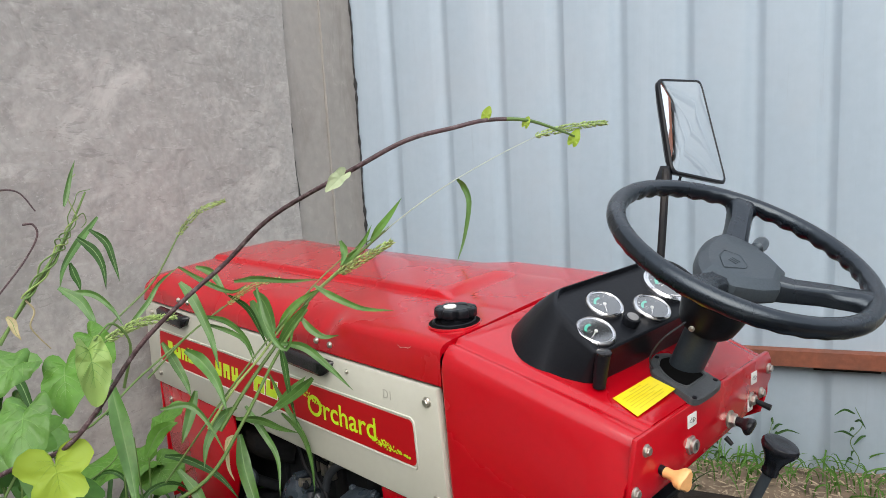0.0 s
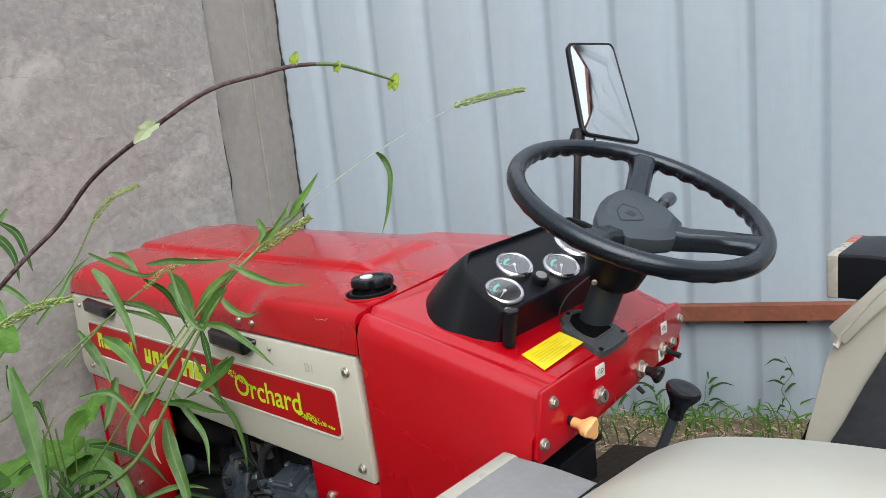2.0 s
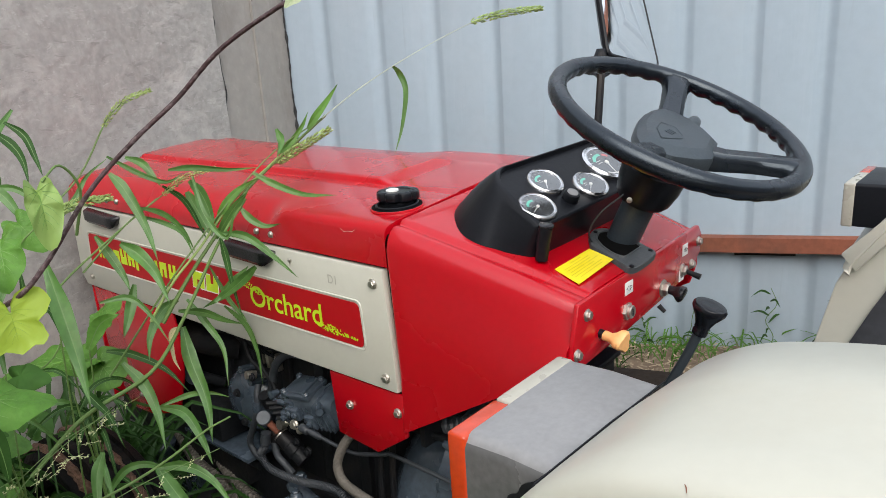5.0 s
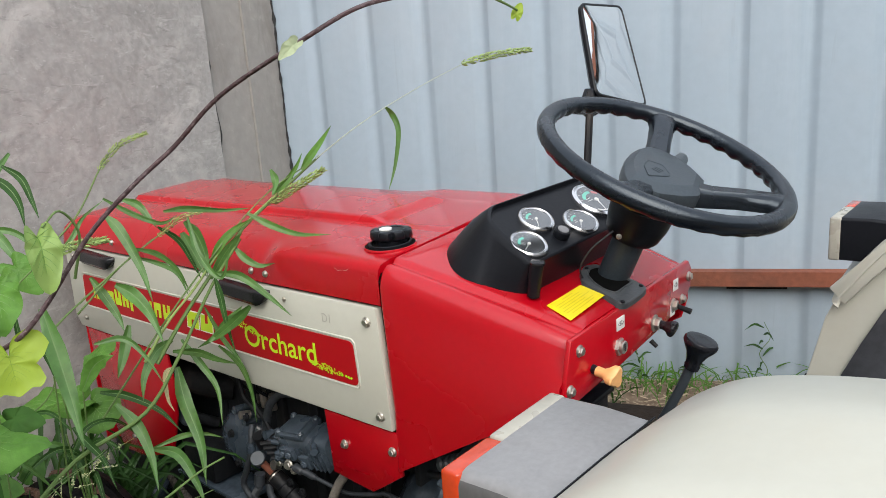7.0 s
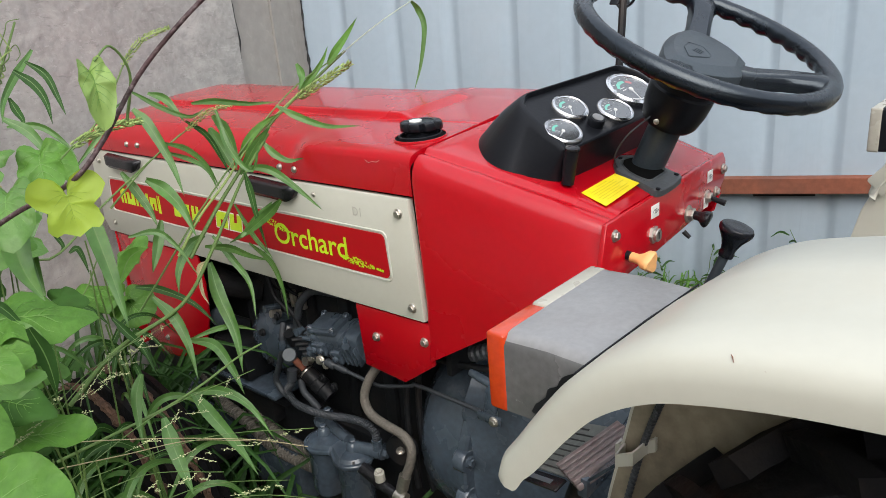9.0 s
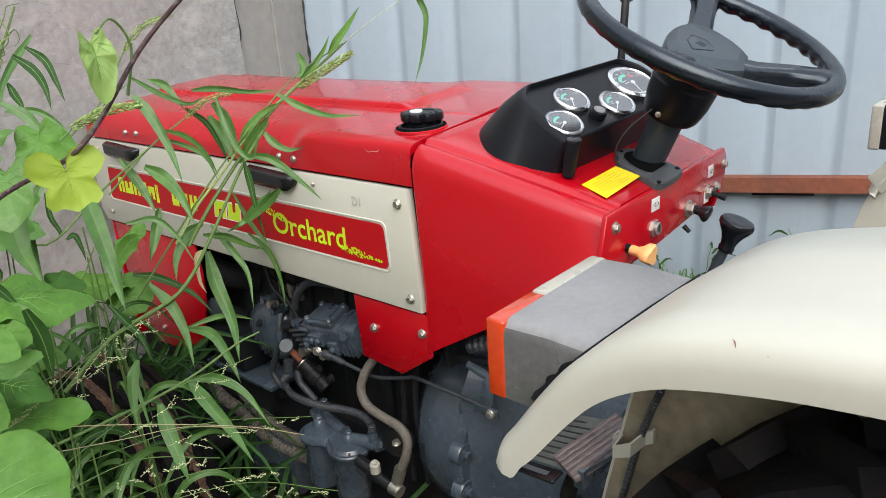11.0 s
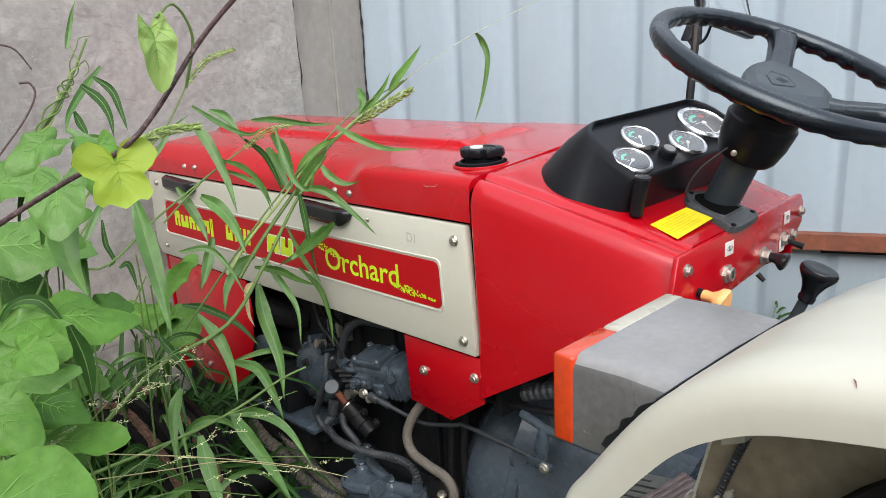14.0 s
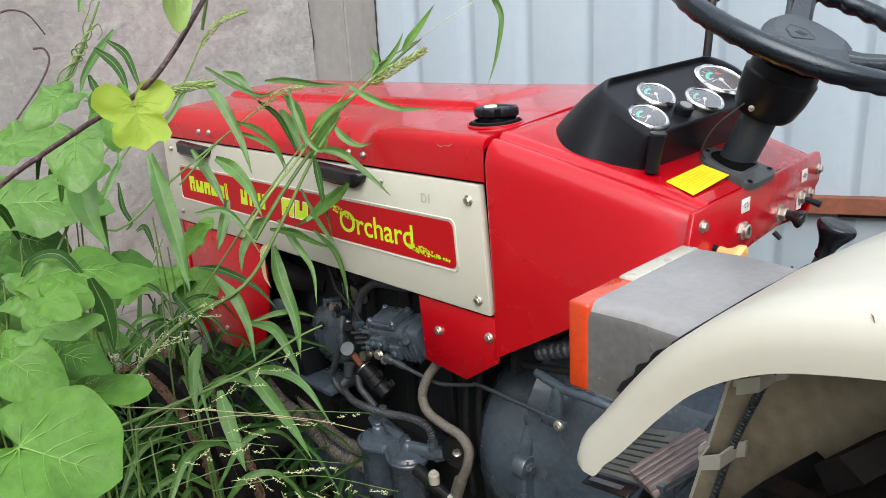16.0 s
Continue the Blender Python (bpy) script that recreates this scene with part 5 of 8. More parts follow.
def chassis():
    # gearbox and clutch housing down the middle
    bm = bmesh.new()
    rings = []
    for y, w, z0, z1 in ((-0.75, 0.13, 0.36, 0.66), (-0.3, 0.14, 0.34, 0.68), (0.0, 0.12, 0.34, 0.66), (0.10, 0.125, 0.33, 0.66), (0.24, 0.165, 0.29, 0.68), (0.285, 0.18, 0.27, 0.69)):
        rings.append([Vector((x * w, y, (z0 + z1) / 2 + q * (z1 - z0) / 2)) for x, q in ((-0.6, -1), (-1, -0.6), (-1, 0.6), (-0.75, 0.9), (-0.4, 1), (0.4, 1), (0.75, 0.9), (1, 0.6), (1, -0.6), (0.6, -1))])
    loft(bm, rings)
    gb_ = part("gearbox", bm, ENGINE, tractor, "blue-grey painted clutch and gear housing", 35)
    bm = bmesh.new()
    lathe(bm, [(0.150, -0.006), (0.199, -0.006), (0.203, -0.002), (0.203, 0.012), (0.199, 0.016), (0.150, 0.016)], (0, 0.284, 0.452), (0, 1, 0), 48, False)
    part("flange", bm, ENGINE, gb_, "round bolted flange", 35)
    bm = bmesh.new()
    lathe(bm, [(0.188, 0.0), (0.190, 0.010), (0.187, 0.060), (0.178, 0.100), (0.160, 0.126), (0.12, 0.140), (0.02, 0.142)], (0, 0.300, 0.452), (0, 1, 0), 56)
    part("bell_housing", bm, ENGINE, gb_, "rounded flywheel housing", 40)
    for a in (168, 192, 218, 142):
        p = (0.188 * math.cos(radians(a)), 0.278, 0.452 + 0.188 * math.sin(radians(a)))
        bm = bmesh.new()
        lathe(bm, [(0.020, 0.0), (0.022, 0.004), (0.022, 0.022), (0.018, 0.026)], (p[0] * 1.03, p[1] - 0.002, p[2]), (0, 1, 0), 18)
        part("flange_ear", bm, ENGINE, gb_, "", 35)
        hexbolt("bolt", (p[0] * 1.03, p[1] - 0.002, p[2]), (0, -1, 0), gb_, 0.009, ENGINE)
    # engine block, its near-black colour standing in for shade in the bay
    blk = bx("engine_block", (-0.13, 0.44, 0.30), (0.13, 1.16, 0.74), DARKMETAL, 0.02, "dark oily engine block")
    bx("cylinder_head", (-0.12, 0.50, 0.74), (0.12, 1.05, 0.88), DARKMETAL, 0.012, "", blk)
    # oil pan and crankcase added as dark fill beneath the engine
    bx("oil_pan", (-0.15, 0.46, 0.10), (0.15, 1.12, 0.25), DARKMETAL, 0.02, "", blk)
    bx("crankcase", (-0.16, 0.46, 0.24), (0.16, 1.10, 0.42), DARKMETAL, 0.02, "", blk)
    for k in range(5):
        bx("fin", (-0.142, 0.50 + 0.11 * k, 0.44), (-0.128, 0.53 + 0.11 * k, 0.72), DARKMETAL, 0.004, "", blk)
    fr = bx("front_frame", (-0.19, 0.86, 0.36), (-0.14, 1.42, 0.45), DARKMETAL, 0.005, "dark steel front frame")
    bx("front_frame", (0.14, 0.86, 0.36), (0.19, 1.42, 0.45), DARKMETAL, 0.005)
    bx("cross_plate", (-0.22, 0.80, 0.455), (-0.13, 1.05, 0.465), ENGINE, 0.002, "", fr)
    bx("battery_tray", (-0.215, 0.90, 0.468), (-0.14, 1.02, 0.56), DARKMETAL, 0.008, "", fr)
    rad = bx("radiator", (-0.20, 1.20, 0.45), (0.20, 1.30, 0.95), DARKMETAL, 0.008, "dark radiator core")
    # axle
    rod("front_axle", [(-0.40, 1.0, 0.285), (0.40, 1.0, 0.285)], 0.035, DARKMETAL, "dark front axle beam")
    rod("rear_axle", [(-0.40, -0.57, 0.50), (0.40, -0.57, 0.50)], 0.06, ENGINE, "rear axle tube")
    # red guards beside the radiator
    for s in (-1, 1):
        bm = bmesh.new()
        prism(bm, [(1.352, 0.768), (0.985, 0.768), (0.975, 0.70), (0.985, 0.62), (1.03, 0.515), (1.16, 0.47), (1.27, 0.462), (1.335, 0.60)], "x", s * (SIDE - 0.008), s * (SIDE - 0.002), 0.002)
        gd = part("front_guard", bm, RED, tractor, "red lower engine guard")
        if s < 0:
            for by, bz in ((1.30, 0.735), (1.20, 0.515)):
                hexbolt("bolt", (-SIDE + 0.002, by, bz), (-1, 0, 0), gd, 0.006)
    bm = bmesh.new()
    prism(bm, [(-SIDE + 0.006, 0.45), (SIDE - 0.006, 0.45), (SIDE - 0.006, 0.978), (-SIDE + 0.006, 0.978)], "y", 1.366, 1.374, 0.003)
    part("front_grille", bm, RED, tractor, "red front grille panel")
    # heat shield under the cowl and dark hose
    bx("bulkhead", (-0.20, 0.29, 0.66), (0.20, 0.302, 0.98), DARKMETAL, 0.002, "dark bulkhead plate")
    ribbed("wrapped_hose", [(-0.195, 0.245, 0.715), (-0.190, 0.19, 0.735), (-0.18, 0.12, 0.76), (-0.16, 0.05, 0.79)], 0.014, HOSE, "dark wrapped hose", None, 0.012)


chassis()


PLATEGREY = mat("grey_data_plate", (0.15, 0.16, 0.15), 0.5, 0.2, 0.25, 20, 120, 0.05, 0, (0.10, 0.10, 0.10), 0.6, 18)
PALEGREY = mat("pale_grey_plastic", (0.095, 0.108, 0.12), 0.5, 0, 0.1)


def engine_bay():
    # rounded timing cover
    bm = bmesh.new()
    lathe(bm, [(0.072, 0.0), (0.074, 0.02), (0.073, 0.045), (0.066, 0.058), (0.050, 0.067), (0.025, 0.071), (0.001, 0.072)], (-0.105, 0.862, 0.562), (-1, -0.12, 0.05), 36)
    tc = part("timing_cover", bm, ENGINE, tractor, "domed blue-grey engine cover", 40)
    bm = bmesh.new()
    lathe(bm, [(0.080, -0.006), (0.082, -0.003), (0.082, 0.004), (0.078, 0.007), (0.070, 0.007)], (-0.115, 0.862, 0.562), (-1, -0.12, 0.05), 36, False)
    part("cover_flange", bm, ENGINE, tc)
    for a in (20, 65, 110, 155, 200, 245, 290, 335):
        hexbolt("bolt", (-0.123, 0.862 + 0.077 * math.cos(radians(a)), 0.562 + 0.077 * math.sin(radians(a))), (-1, -0.1, 0), tc, 0.0055, ENGINE)
    # injection pump: cast body with a stepped lid, lugs, plugs and ribs
    o = Vector((-0.176, 0.604, 0.640))
    m = Matrix.Translation(o) @ Euler((radians(-7), radians(-16), radians(6))).to_matrix().to_4x4() @ Matrix.Scale(0.88, 4)
    bm = bmesh.new()
    rings = []
    for y, w, h in ((-0.098, 0.026, 0.028), (-0.094, 0.036, 0.038), (-0.062, 0.040, 0.042), (-0.060, 0.046, 0.047), (-0.050, 0.046, 0.047), (-0.048, 0.041, 0.042), (0.046, 0.041, 0.042), (0.052, 0.037, 0.038), (0.072, 0.034, 0.034), (0.078, 0.026, 0.026)):
        ring = []
        for k in range(28):
            q = 2 * math.pi * k / 28
            cx, cz = math.cos(q), math.sin(q)
            ring.append(m @ Vector((w * abs(cx) ** 0.6 * (1 if cx > 0 else -1), y, h * abs(cz) ** 0.6 * (1 if cz > 0 else -1))))
        rings.append(ring)
    loft(bm, rings)
    pump = part("injection_pump", bm, ENGINE, tractor, "blue-grey injection pump", 35)
    for nm, lo, hi, bev in (("pump_lid", (-0.037, -0.036, 0.036), (0.034, 0.050, 0.050), 0.005), ("pump_lid", (-0.030, -0.020, 0.048), (0.026, 0.034, 0.055), 0.004), ("lug", (-0.040, 0.050, 0.016), (-0.006, 0.092, 0.026), 0.006), ("side_boss", (-0.052, 0.000, -0.010), (-0.036, 0.040, 0.022), 0.005), ("side_boss", (-0.049, -0.040, -0.030), (-0.036, -0.008, 0.004), 0.004), ("side_boss", (-0.050, 0.048, -0.022), (-0.030, 0.068, 0.004), 0.004)):
        bm = bmesh.new()
        box(bm, lo, hi, bev, m)
        part(nm, bm, ENGINE, pump, "", 30)
    bm = bmesh.new()
    lathe(bm, [(0.006, 0.0), (0.0095, 0.0), (0.0095, 0.0015), (0.006, 0.0015)], m @ Vector((-0.022, 0.076, 0.026)), m.to_3x3() @ Vector((0, 0, 1)), 16, False)
    part("lug_eye", bm, DARKMETAL, pump)
    for k in range(4):
        bm = bmesh.new()
        box(bm, (-0.047, -0.092 + 0.013 * k, -0.030), (-0.030, -0.088 + 0.013 * k, 0.018), 0.0015, m)
        part("cooling_rib", bm, ENGINE, pump)
    bm = bmesh.new()
    tube(bm, [m @ Vector((-0.030, -0.060, 0.030)), m @ Vector((-0.052, -0.082, 0.032))], 0.0075, 12)
    part("plug", bm, ENGINE, pump, "round side plug")
    for x, y, z, ax in ((-0.053, 0.030, 0.008, (-1, 0, 0.2)), (-0.053, 0.010, 0.008, (-1, 0, 0.2)), (-0.050, -0.024, -0.014, (-1, 0, 0.1)), (-0.028, -0.028, 0.051, (0, 0, 1)), (-0.028, 0.042, 0.051, (0, 0, 1)), (0.024, 0.042, 0.051, (0, 0, 1)), (0.024, -0.028, 0.051, (0, 0, 1)), (-0.050, 0.058, -0.010, (-1, 0, 0))):
        hexbolt("bolt", m @ Vector((x, y, z)), m.to_3x3() @ Vector(ax), pump, 0.0055, ENGINE)
    for k in range(4):
        p = m @ Vector((-0.034, 0.062 + 0.004 * k, -0.020 + 0.013 * k))
        bm = bmesh.new()
        tube(bm, [p, p + Vector((-0.020, 0.014, 0.002))], 0.0045, 8)
        part("delivery_union", bm, DARKMETAL, pump)
    # primer with a round cap on a slanted stalk
    bm = bmesh.new()
    a0, a1 = Vector((-0.195, 0.712, 0.553)), Vector((-0.210, 0.730, 0.583))
    d = (a1 - a0).normalized()
    e = (Vector((-0.185, 0.650, 0.505)) - a0).normalized()
    tube(bm, [a0 + e * 0.085, a0 + e * 0.062, a0 + e * 0.060, a0 + e * 0.042, a0 + e * 0.040, a0 + e * 0.010, a0 + e * 0.006], [0.017, 0.017, 0.0195, 0.0195, 0.0165, 0.0165, 0.012], 18)
    pr = part("primer", bm, DARKMETAL, tractor, "hand primer with round cap", 35)
    bm = bmesh.new()
    tube(bm, [a0 + e * 0.012, a1], 0.0075, 12)
    part("stalk", bm, RUSTBAR, pr, "rusty stalk")
    bm = bmesh.new()
    tube(bm, [a0 + e * 0.010, a0 + e * 0.013], 0.0172, 18)
    part("ring", bm, STEEL, pr, "bare steel ring")
    bm = bmesh.new()
    lathe(bm, [(0.0125, -0.004), (0.0148, -0.001), (0.0148, 0.008), (0.0135, 0.0095), (0.001, 0.0095)], a1, (-0.60, -0.50, 0.62), 24)
    part("cap", bm, PALEGREY, pr, "grey round cap")
    # throttle linkage
    bm = bmesh.new()
    tube(bm, [(-0.215, 0.603, 0.606), (-0.215, 0.585, 0.604), (-0.213, 0.582, 0.604), (-0.213, 0.556, 0.601), (-0.212, 0.548, 0.600)], [0.0085, 0.0085, 0.0065, 0.0065, 0.0045], 12)
    lk = part("linkage", bm, HOSE, tractor, "dark steel throttle linkage rod")
    for x, y, z, r in ((-0.212, 0.655, 0.600, 0.007), (-0.216, 0.622, 0.606, 0.008), (-0.218, 0.604, 0.600, 0.006)):
        hexbolt("nut", (x, y, z), (-1, -0.3, 0.2), lk, r)
    bm = bmesh.new()
    box(bm, (-0.006, -0.026, -0.0022), (0.006, 0.026, 0.0022), 0.001, Matrix.Translation((-0.212, 0.630, 0.604)) @ Euler((radians(6), radians(25), 0)).to_matrix().to_4x4())
    part("fork", bm, HOSE, lk)
    rod("link_rod", [(-0.212, 0.548, 0.600), (-0.205, 0.490, 0.590), (-0.200, 0.460, 0.590), (-0.193, 0.40, 0.606), (-0.190, 0.386, 0.610), (-0.190, 0.300, 0.608), (-0.192, 0.235, 0.607)], 0.0038, HOSE, "", lk)
    bm = bmesh.new()
    box(bm, (-0.003, -0.030, -0.008), (0.003, 0.018, 0.008), 0.002, Matrix.Translation((-0.200, 0.222, 0.606)))
    part("clevis", bm, ENGINE, lk)
    hexbolt("nut", (-0.204, 0.204, 0.606), (-1, 0, 0), lk, 0.007)
    # fuel filter: two bowls under one cast head
    top = 0.436
    ca, cb = Vector((-0.236, 0.622, 0)), Vector((-0.238, 0.532, 0))

    def eight(r, h, waist):
        """A figure-of-eight outline round the two bowls."""
        out = []
        axis = (cb - ca).normalized()
        side = Vector((axis.y, -axis.x, 0))
        for c, a0 in ((cb, -115), (ca, 65)):
            for k in range(15):
                a = radians(a0 + 230 * k / 14)
                out.append(c + axis * r * math.cos(a) + side * r * math.sin(a) + Vector((0, 0, top + h)))
            w = (ca + cb) / 2 + side * (waist if c is cb else -waist) + Vector((0, 0, top + h))
            out.append(w)
        return out
    bm = bmesh.new()
    loft(bm, [eight(0.036, -0.014, 0.016), eight(0.0415, -0.011, 0.021), eight(0.0425, -0.009, 0.022), eight(0.0425, -0.003, 0.022), eight(0.0410, -0.001, 0.021), eight(0.036, 0.000, 0.018), eight(0.031, 0.006, 0.014), eight(0.020, 0.0085, 0.010)])
    ff = part("fuel_filter", bm, ENGINE, tractor, "twin-bowl fuel filter in blue-grey paint", 35)
    for c in (ca, cb):
        bm = bmesh.new()
        lathe(bm, [(0.0365, -0.014), (0.0365, -0.020), (0.0345, -0.024), (0.0345, -0.105), (0.031, -0.118), (0.012, -0.126)], (c.x, c.y, top), (0, 0, 1), 28)
        part("filter_bowl", bm, ENGINE, ff, "", 35)
        bm = bmesh.new()
        lathe(bm, [(0.014, 0.0), (0.013, 0.012), (0.010, 0.016)], (c.x + 0.004, c.y + 0.004, top + 0.006), (0, 0, 1), 18)
        part("filter_boss", bm, ENGINE, ff, "", 35)
        hexbolt("bolt", (c.x + 0.004, c.y + 0.004, top + 0.021), (0, 0, 1), ff, 0.0080, ENGINE)
        hexbolt("bolt", (c.x - 0.020, c.y - 0.022, top - 0.001), (0, 0, 1), ff, 0.0052, DARKMETAL)
    for p, q, r0, r1 in (((-0.200, 0.668, top + 0.004), (-0.196, 0.650, top + 0.030), 0.020, 0.013), ((-0.232, 0.535, top + 0.012), (-0.218, 0.488, top + 0.014), 0.013, 0.013), ((-0.205, 0.640, top + 0.012), (-0.222, 0.560, top + 0.012), 0.012, 0.012), ((-0.218, 0.492, top + 0.014), (-0.214, 0.472, top + 0.014), 0.0165, 0.0165)):
        bm = bmesh.new()
        tube(bm, [p, q], [r0, r1], 16)
        part("fuel_gallery", bm, ENGINE, ff, "", 35)
    hexbolt("bolt", (-0.196, 0.652, top + 0.030), (0, 0, 1), ff, 0.010, ENGINE)
    hexbolt("bolt", (-0.213, 0.470, top + 0.014), (0.1, -1, 0), ff, 0.012, ENGINE)
    # unions and the dark round plate behind them
    for p, q, r, mtl in (((-0.246, 0.515, 0.421), (-0.248, 0.495, 0.424), 0.012, STEEL), ((-0.252, 0.446, 0.420), (-0.253, 0.446, 0.437), 0.0100, CLEARLENS), ((-0.248, 0.497, 0.424), (-0.252, 0.450, 0.416), 0.0125, BLACKGLOSS), ((-0.250, 0.462, 0.412), (-0.250, 0.405, 0.402), 0.0110, BLACKGLOSS), ((-0.250, 0.408, 0.404), (-0.250, 0.386, 0.400), 0.0130, STEEL), ((-0.195, 0.430, 0.470), (-0.215, 0.425, 0.470), 0.030, DARKMETAL)):
        bm = bmesh.new()
        tube(bm, [p, q], r, 16)
        part("union", bm, mtl, ff, "pale union cap" if mtl is CLEARLENS else "", 35)
    for p in ((-0.253, 0.446, 0.438), (-0.217, 0.420, 0.474)):
        hexbolt("bolt", p, (-0.2, -0.2, 0.9), ff, 0.0068, STEEL if p[2] > 0.45 else CLEARLENS)
    # hoses
    rod("fuel_hose", [(-0.190, 0.765, 0.640), (-0.203, 0.756, 0.622), (-0.205, 0.760, 0.590), (-0.206, 0.785, 0.538), (-0.206, 0.803, 0.503), (-0.205, 0.790, 0.480), (-0.205, 0.765, 0.470)], 0.0068, HOSE, "grey fuel hose")
    ribbed("fuel_hose", [(-0.222, 0.716, 0.555), (-0.225, 0.719, 0.530), (-0.226, 0.736, 0.507), (-0.226, 0.717, 0.484), (-0.226, 0.674, 0.481), (-0.226, 0.606, 0.490), (-0.225, 0.550, 0.503), (-0.223, 0.505, 0.507), (-0.221, 0.482, 0.494), (-0.220, 0.478, 0.462)], 0.0080, HOSE, "grey braided fuel hose", None, 0.0042)
    rod("fuel_hose", [(-0.205, 0.715, 0.530), (-0.208, 0.705, 0.505), (-0.206, 0.690, 0.492), (-0.20, 0.672, 0.470)], 0.0075, HOSE)
    rod("return_hose", [(-0.205, 0.468, 0.632), (-0.220, 0.482, 0.603), (-0.228, 0.490, 0.569), (-0.230, 0.475, 0.542), (-0.230, 0.435, 0.531), (-0.230, 0.396, 0.525), (-0.232, 0.375, 0.507), (-0.236, 0.377, 0.475), (-0.240, 0.390, 0.442)], 0.0088, BRAID, "brown cloth-covered hose")
    ribbed("corrugated_pipe", [(-0.18, 1.16, 0.40), (-0.20, 1.056, 0.358), (-0.20, 0.989, 0.342), (-0.20, 0.926, 0.323), (-0.20, 0.877, 0.303), (-0.198, 0.817, 0.297), (-0.19, 0.74, 0.294), (-0.17, 0.66, 0.290)], 0.0150, BRAID, "corrugated brown conduit")
    ribbed("corrugated_pipe", [(-0.16, 1.10, 0.42), (-0.18, 0.975, 0.372), (-0.19, 0.922, 0.359), (-0.19, 0.864, 0.336), (-0.188, 0.806, 0.325), (-0.180, 0.739, 0.328), (-0.16, 0.66, 0.335)], 0.0140, BRAID, "corrugated brown conduit")
    for p, q, r, mtl in (((-0.220, 0.478, 0.452), (-0.220, 0.479, 0.478), 0.0105, ENGINE), ((-0.240, 0.390, 0.446), (-0.246, 0.396, 0.418), 0.0115, STEEL), ((-0.246, 0.396, 0.418), (-0.250, 0.400, 0.402), 0.0080, STEEL), ((-0.204, 0.757, 0.612), (-0.205, 0.760, 0.588), 0.0092, ENGINE), ((-0.221, 0.715, 0.560), (-0.224, 0.718, 0.536), 0.0105, HOSE)):
        bm = bmesh.new()
        tube(bm, [p, q], r, 14)
        part("ferrule", bm, mtl, tractor, "crimped hose end")
    rod("breather_hose", [(-0.14, 0.52, 0.742), (-0.17, 0.590, 0.738), (-0.182, 0.657, 0.734), (-0.186, 0.699, 0.702), (-0.186, 0.716, 0.668), (-0.186, 0.728, 0.634), (-0.182, 0.742, 0.618)], 0.0085, HOSE, "thick rubber breather hose")
    bm = bmesh.new()
    tube(bm, [(-0.165, 0.728, 0.606), (-0.200, 0.752, 0.616)], 0.0125, 14)
    part("elbow", bm, HUBGREY, tractor, "")
    rod("coolant_hose", [(-0.12, 1.18, 0.68), (-0.17, 1.08, 0.70), (-0.17, 0.98, 0.68), (-0.12, 0.92, 0.66)], 0.028, RUBBER, "fat black coolant hose")
    bm = bmesh.new()
    lathe(bm, [(0.016, 0), (0.022, 0.002), (0.022, 0.010), (0.018, 0.012)], (-0.205, 0.985, 0.612), (-1, -0.4, 0.25), 18)
    part("oil_cap", bm, HUBGREY, tractor, "grey round filler cap")
    rod("oil_neck", [(-0.15, 0.965, 0.575), (-0.205, 0.985, 0.612)], 0.012, DARKMETAL)
    # injector pipes fanning over the pump
    for k in range(3):
        yo = 0.03 * k
        rod("injector_pipe", [(-0.15, 0.74 + yo, 0.69), (-0.175, 0.755 + yo, 0.72), (-0.16, 0.77 + yo, 0.77), (-0.11, 0.75 + yo, 0.80)], 0.0035, DARKMETAL, "thin injector pipe", None, 8)
        bm = bmesh.new()
        tube(bm, [(-0.15, 0.74 + yo, 0.665), (-0.152, 0.74 + yo, 0.70)], 0.008, 8)
        part("injector_union", bm, STEEL, tractor)
    for k, (y, z) in enumerate(((0.72, 0.62), (0.735, 0.59), (0.72, 0.56), (0.80, 0.63), (0.83, 0.65))):
        bm = bmesh.new()
        tube(bm, [(-0.15, y, z), (-0.185, y + 0.004, z + 0.004)], 0.010 - 0.001 * (k % 3), 8)
        part("fitting", bm, ENGINE, tractor)
    rod("thin_pipe", [(-0.17, 0.43, 0.62), (-0.175, 0.435, 0.50), (-0.17, 0.43, 0.36)], 0.006, DARKMETAL)
    rod("thin_pipe", [(-0.165, 0.405, 0.62), (-0.168, 0.41, 0.50), (-0.16, 0.40, 0.36)], 0.006, DARKMETAL)
    # sump, oil filter low down, and a front casing added as dark fill
    bx("sump", (-0.205, 0.78, 0.17), (0.12, 1.20, 0.318), ENGINE, 0.018, "dark blue-grey oil sump")
    bm = bmesh.new()
    lathe(bm, [(0.030, -0.10), (0.043, -0.095), (0.043, -0.010), (0.046, -0.006), (0.046, 0.004), (0.040, 0.010), (0.014, 0.012), (0.012, 0.020), (0.001, 0.021)], (-0.215, 1.20, 0.375), (-0.15, -0.1, 1), 26)
    part("oil_filter", bm, ENGINE, tractor, "dark round oil filter", 40)
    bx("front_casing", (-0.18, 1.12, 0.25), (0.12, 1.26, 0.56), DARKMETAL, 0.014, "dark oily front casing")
    # pipes, clips and fittings crowding the pump
    rod("thin_pipe", [(-0.195, 0.787, 0.75), (-0.195, 0.775, 0.705), (-0.195, 0.750, 0.688), (-0.195, 0.727, 0.668)], 0.0048, DARKMETAL)
    rod("thin_pipe", [(-0.185, 0.745, 0.76), (-0.195, 0.738, 0.70), (-0.190, 0.715, 0.66), (-0.19, 0.700, 0.63)], 0.0048, DARKMETAL)
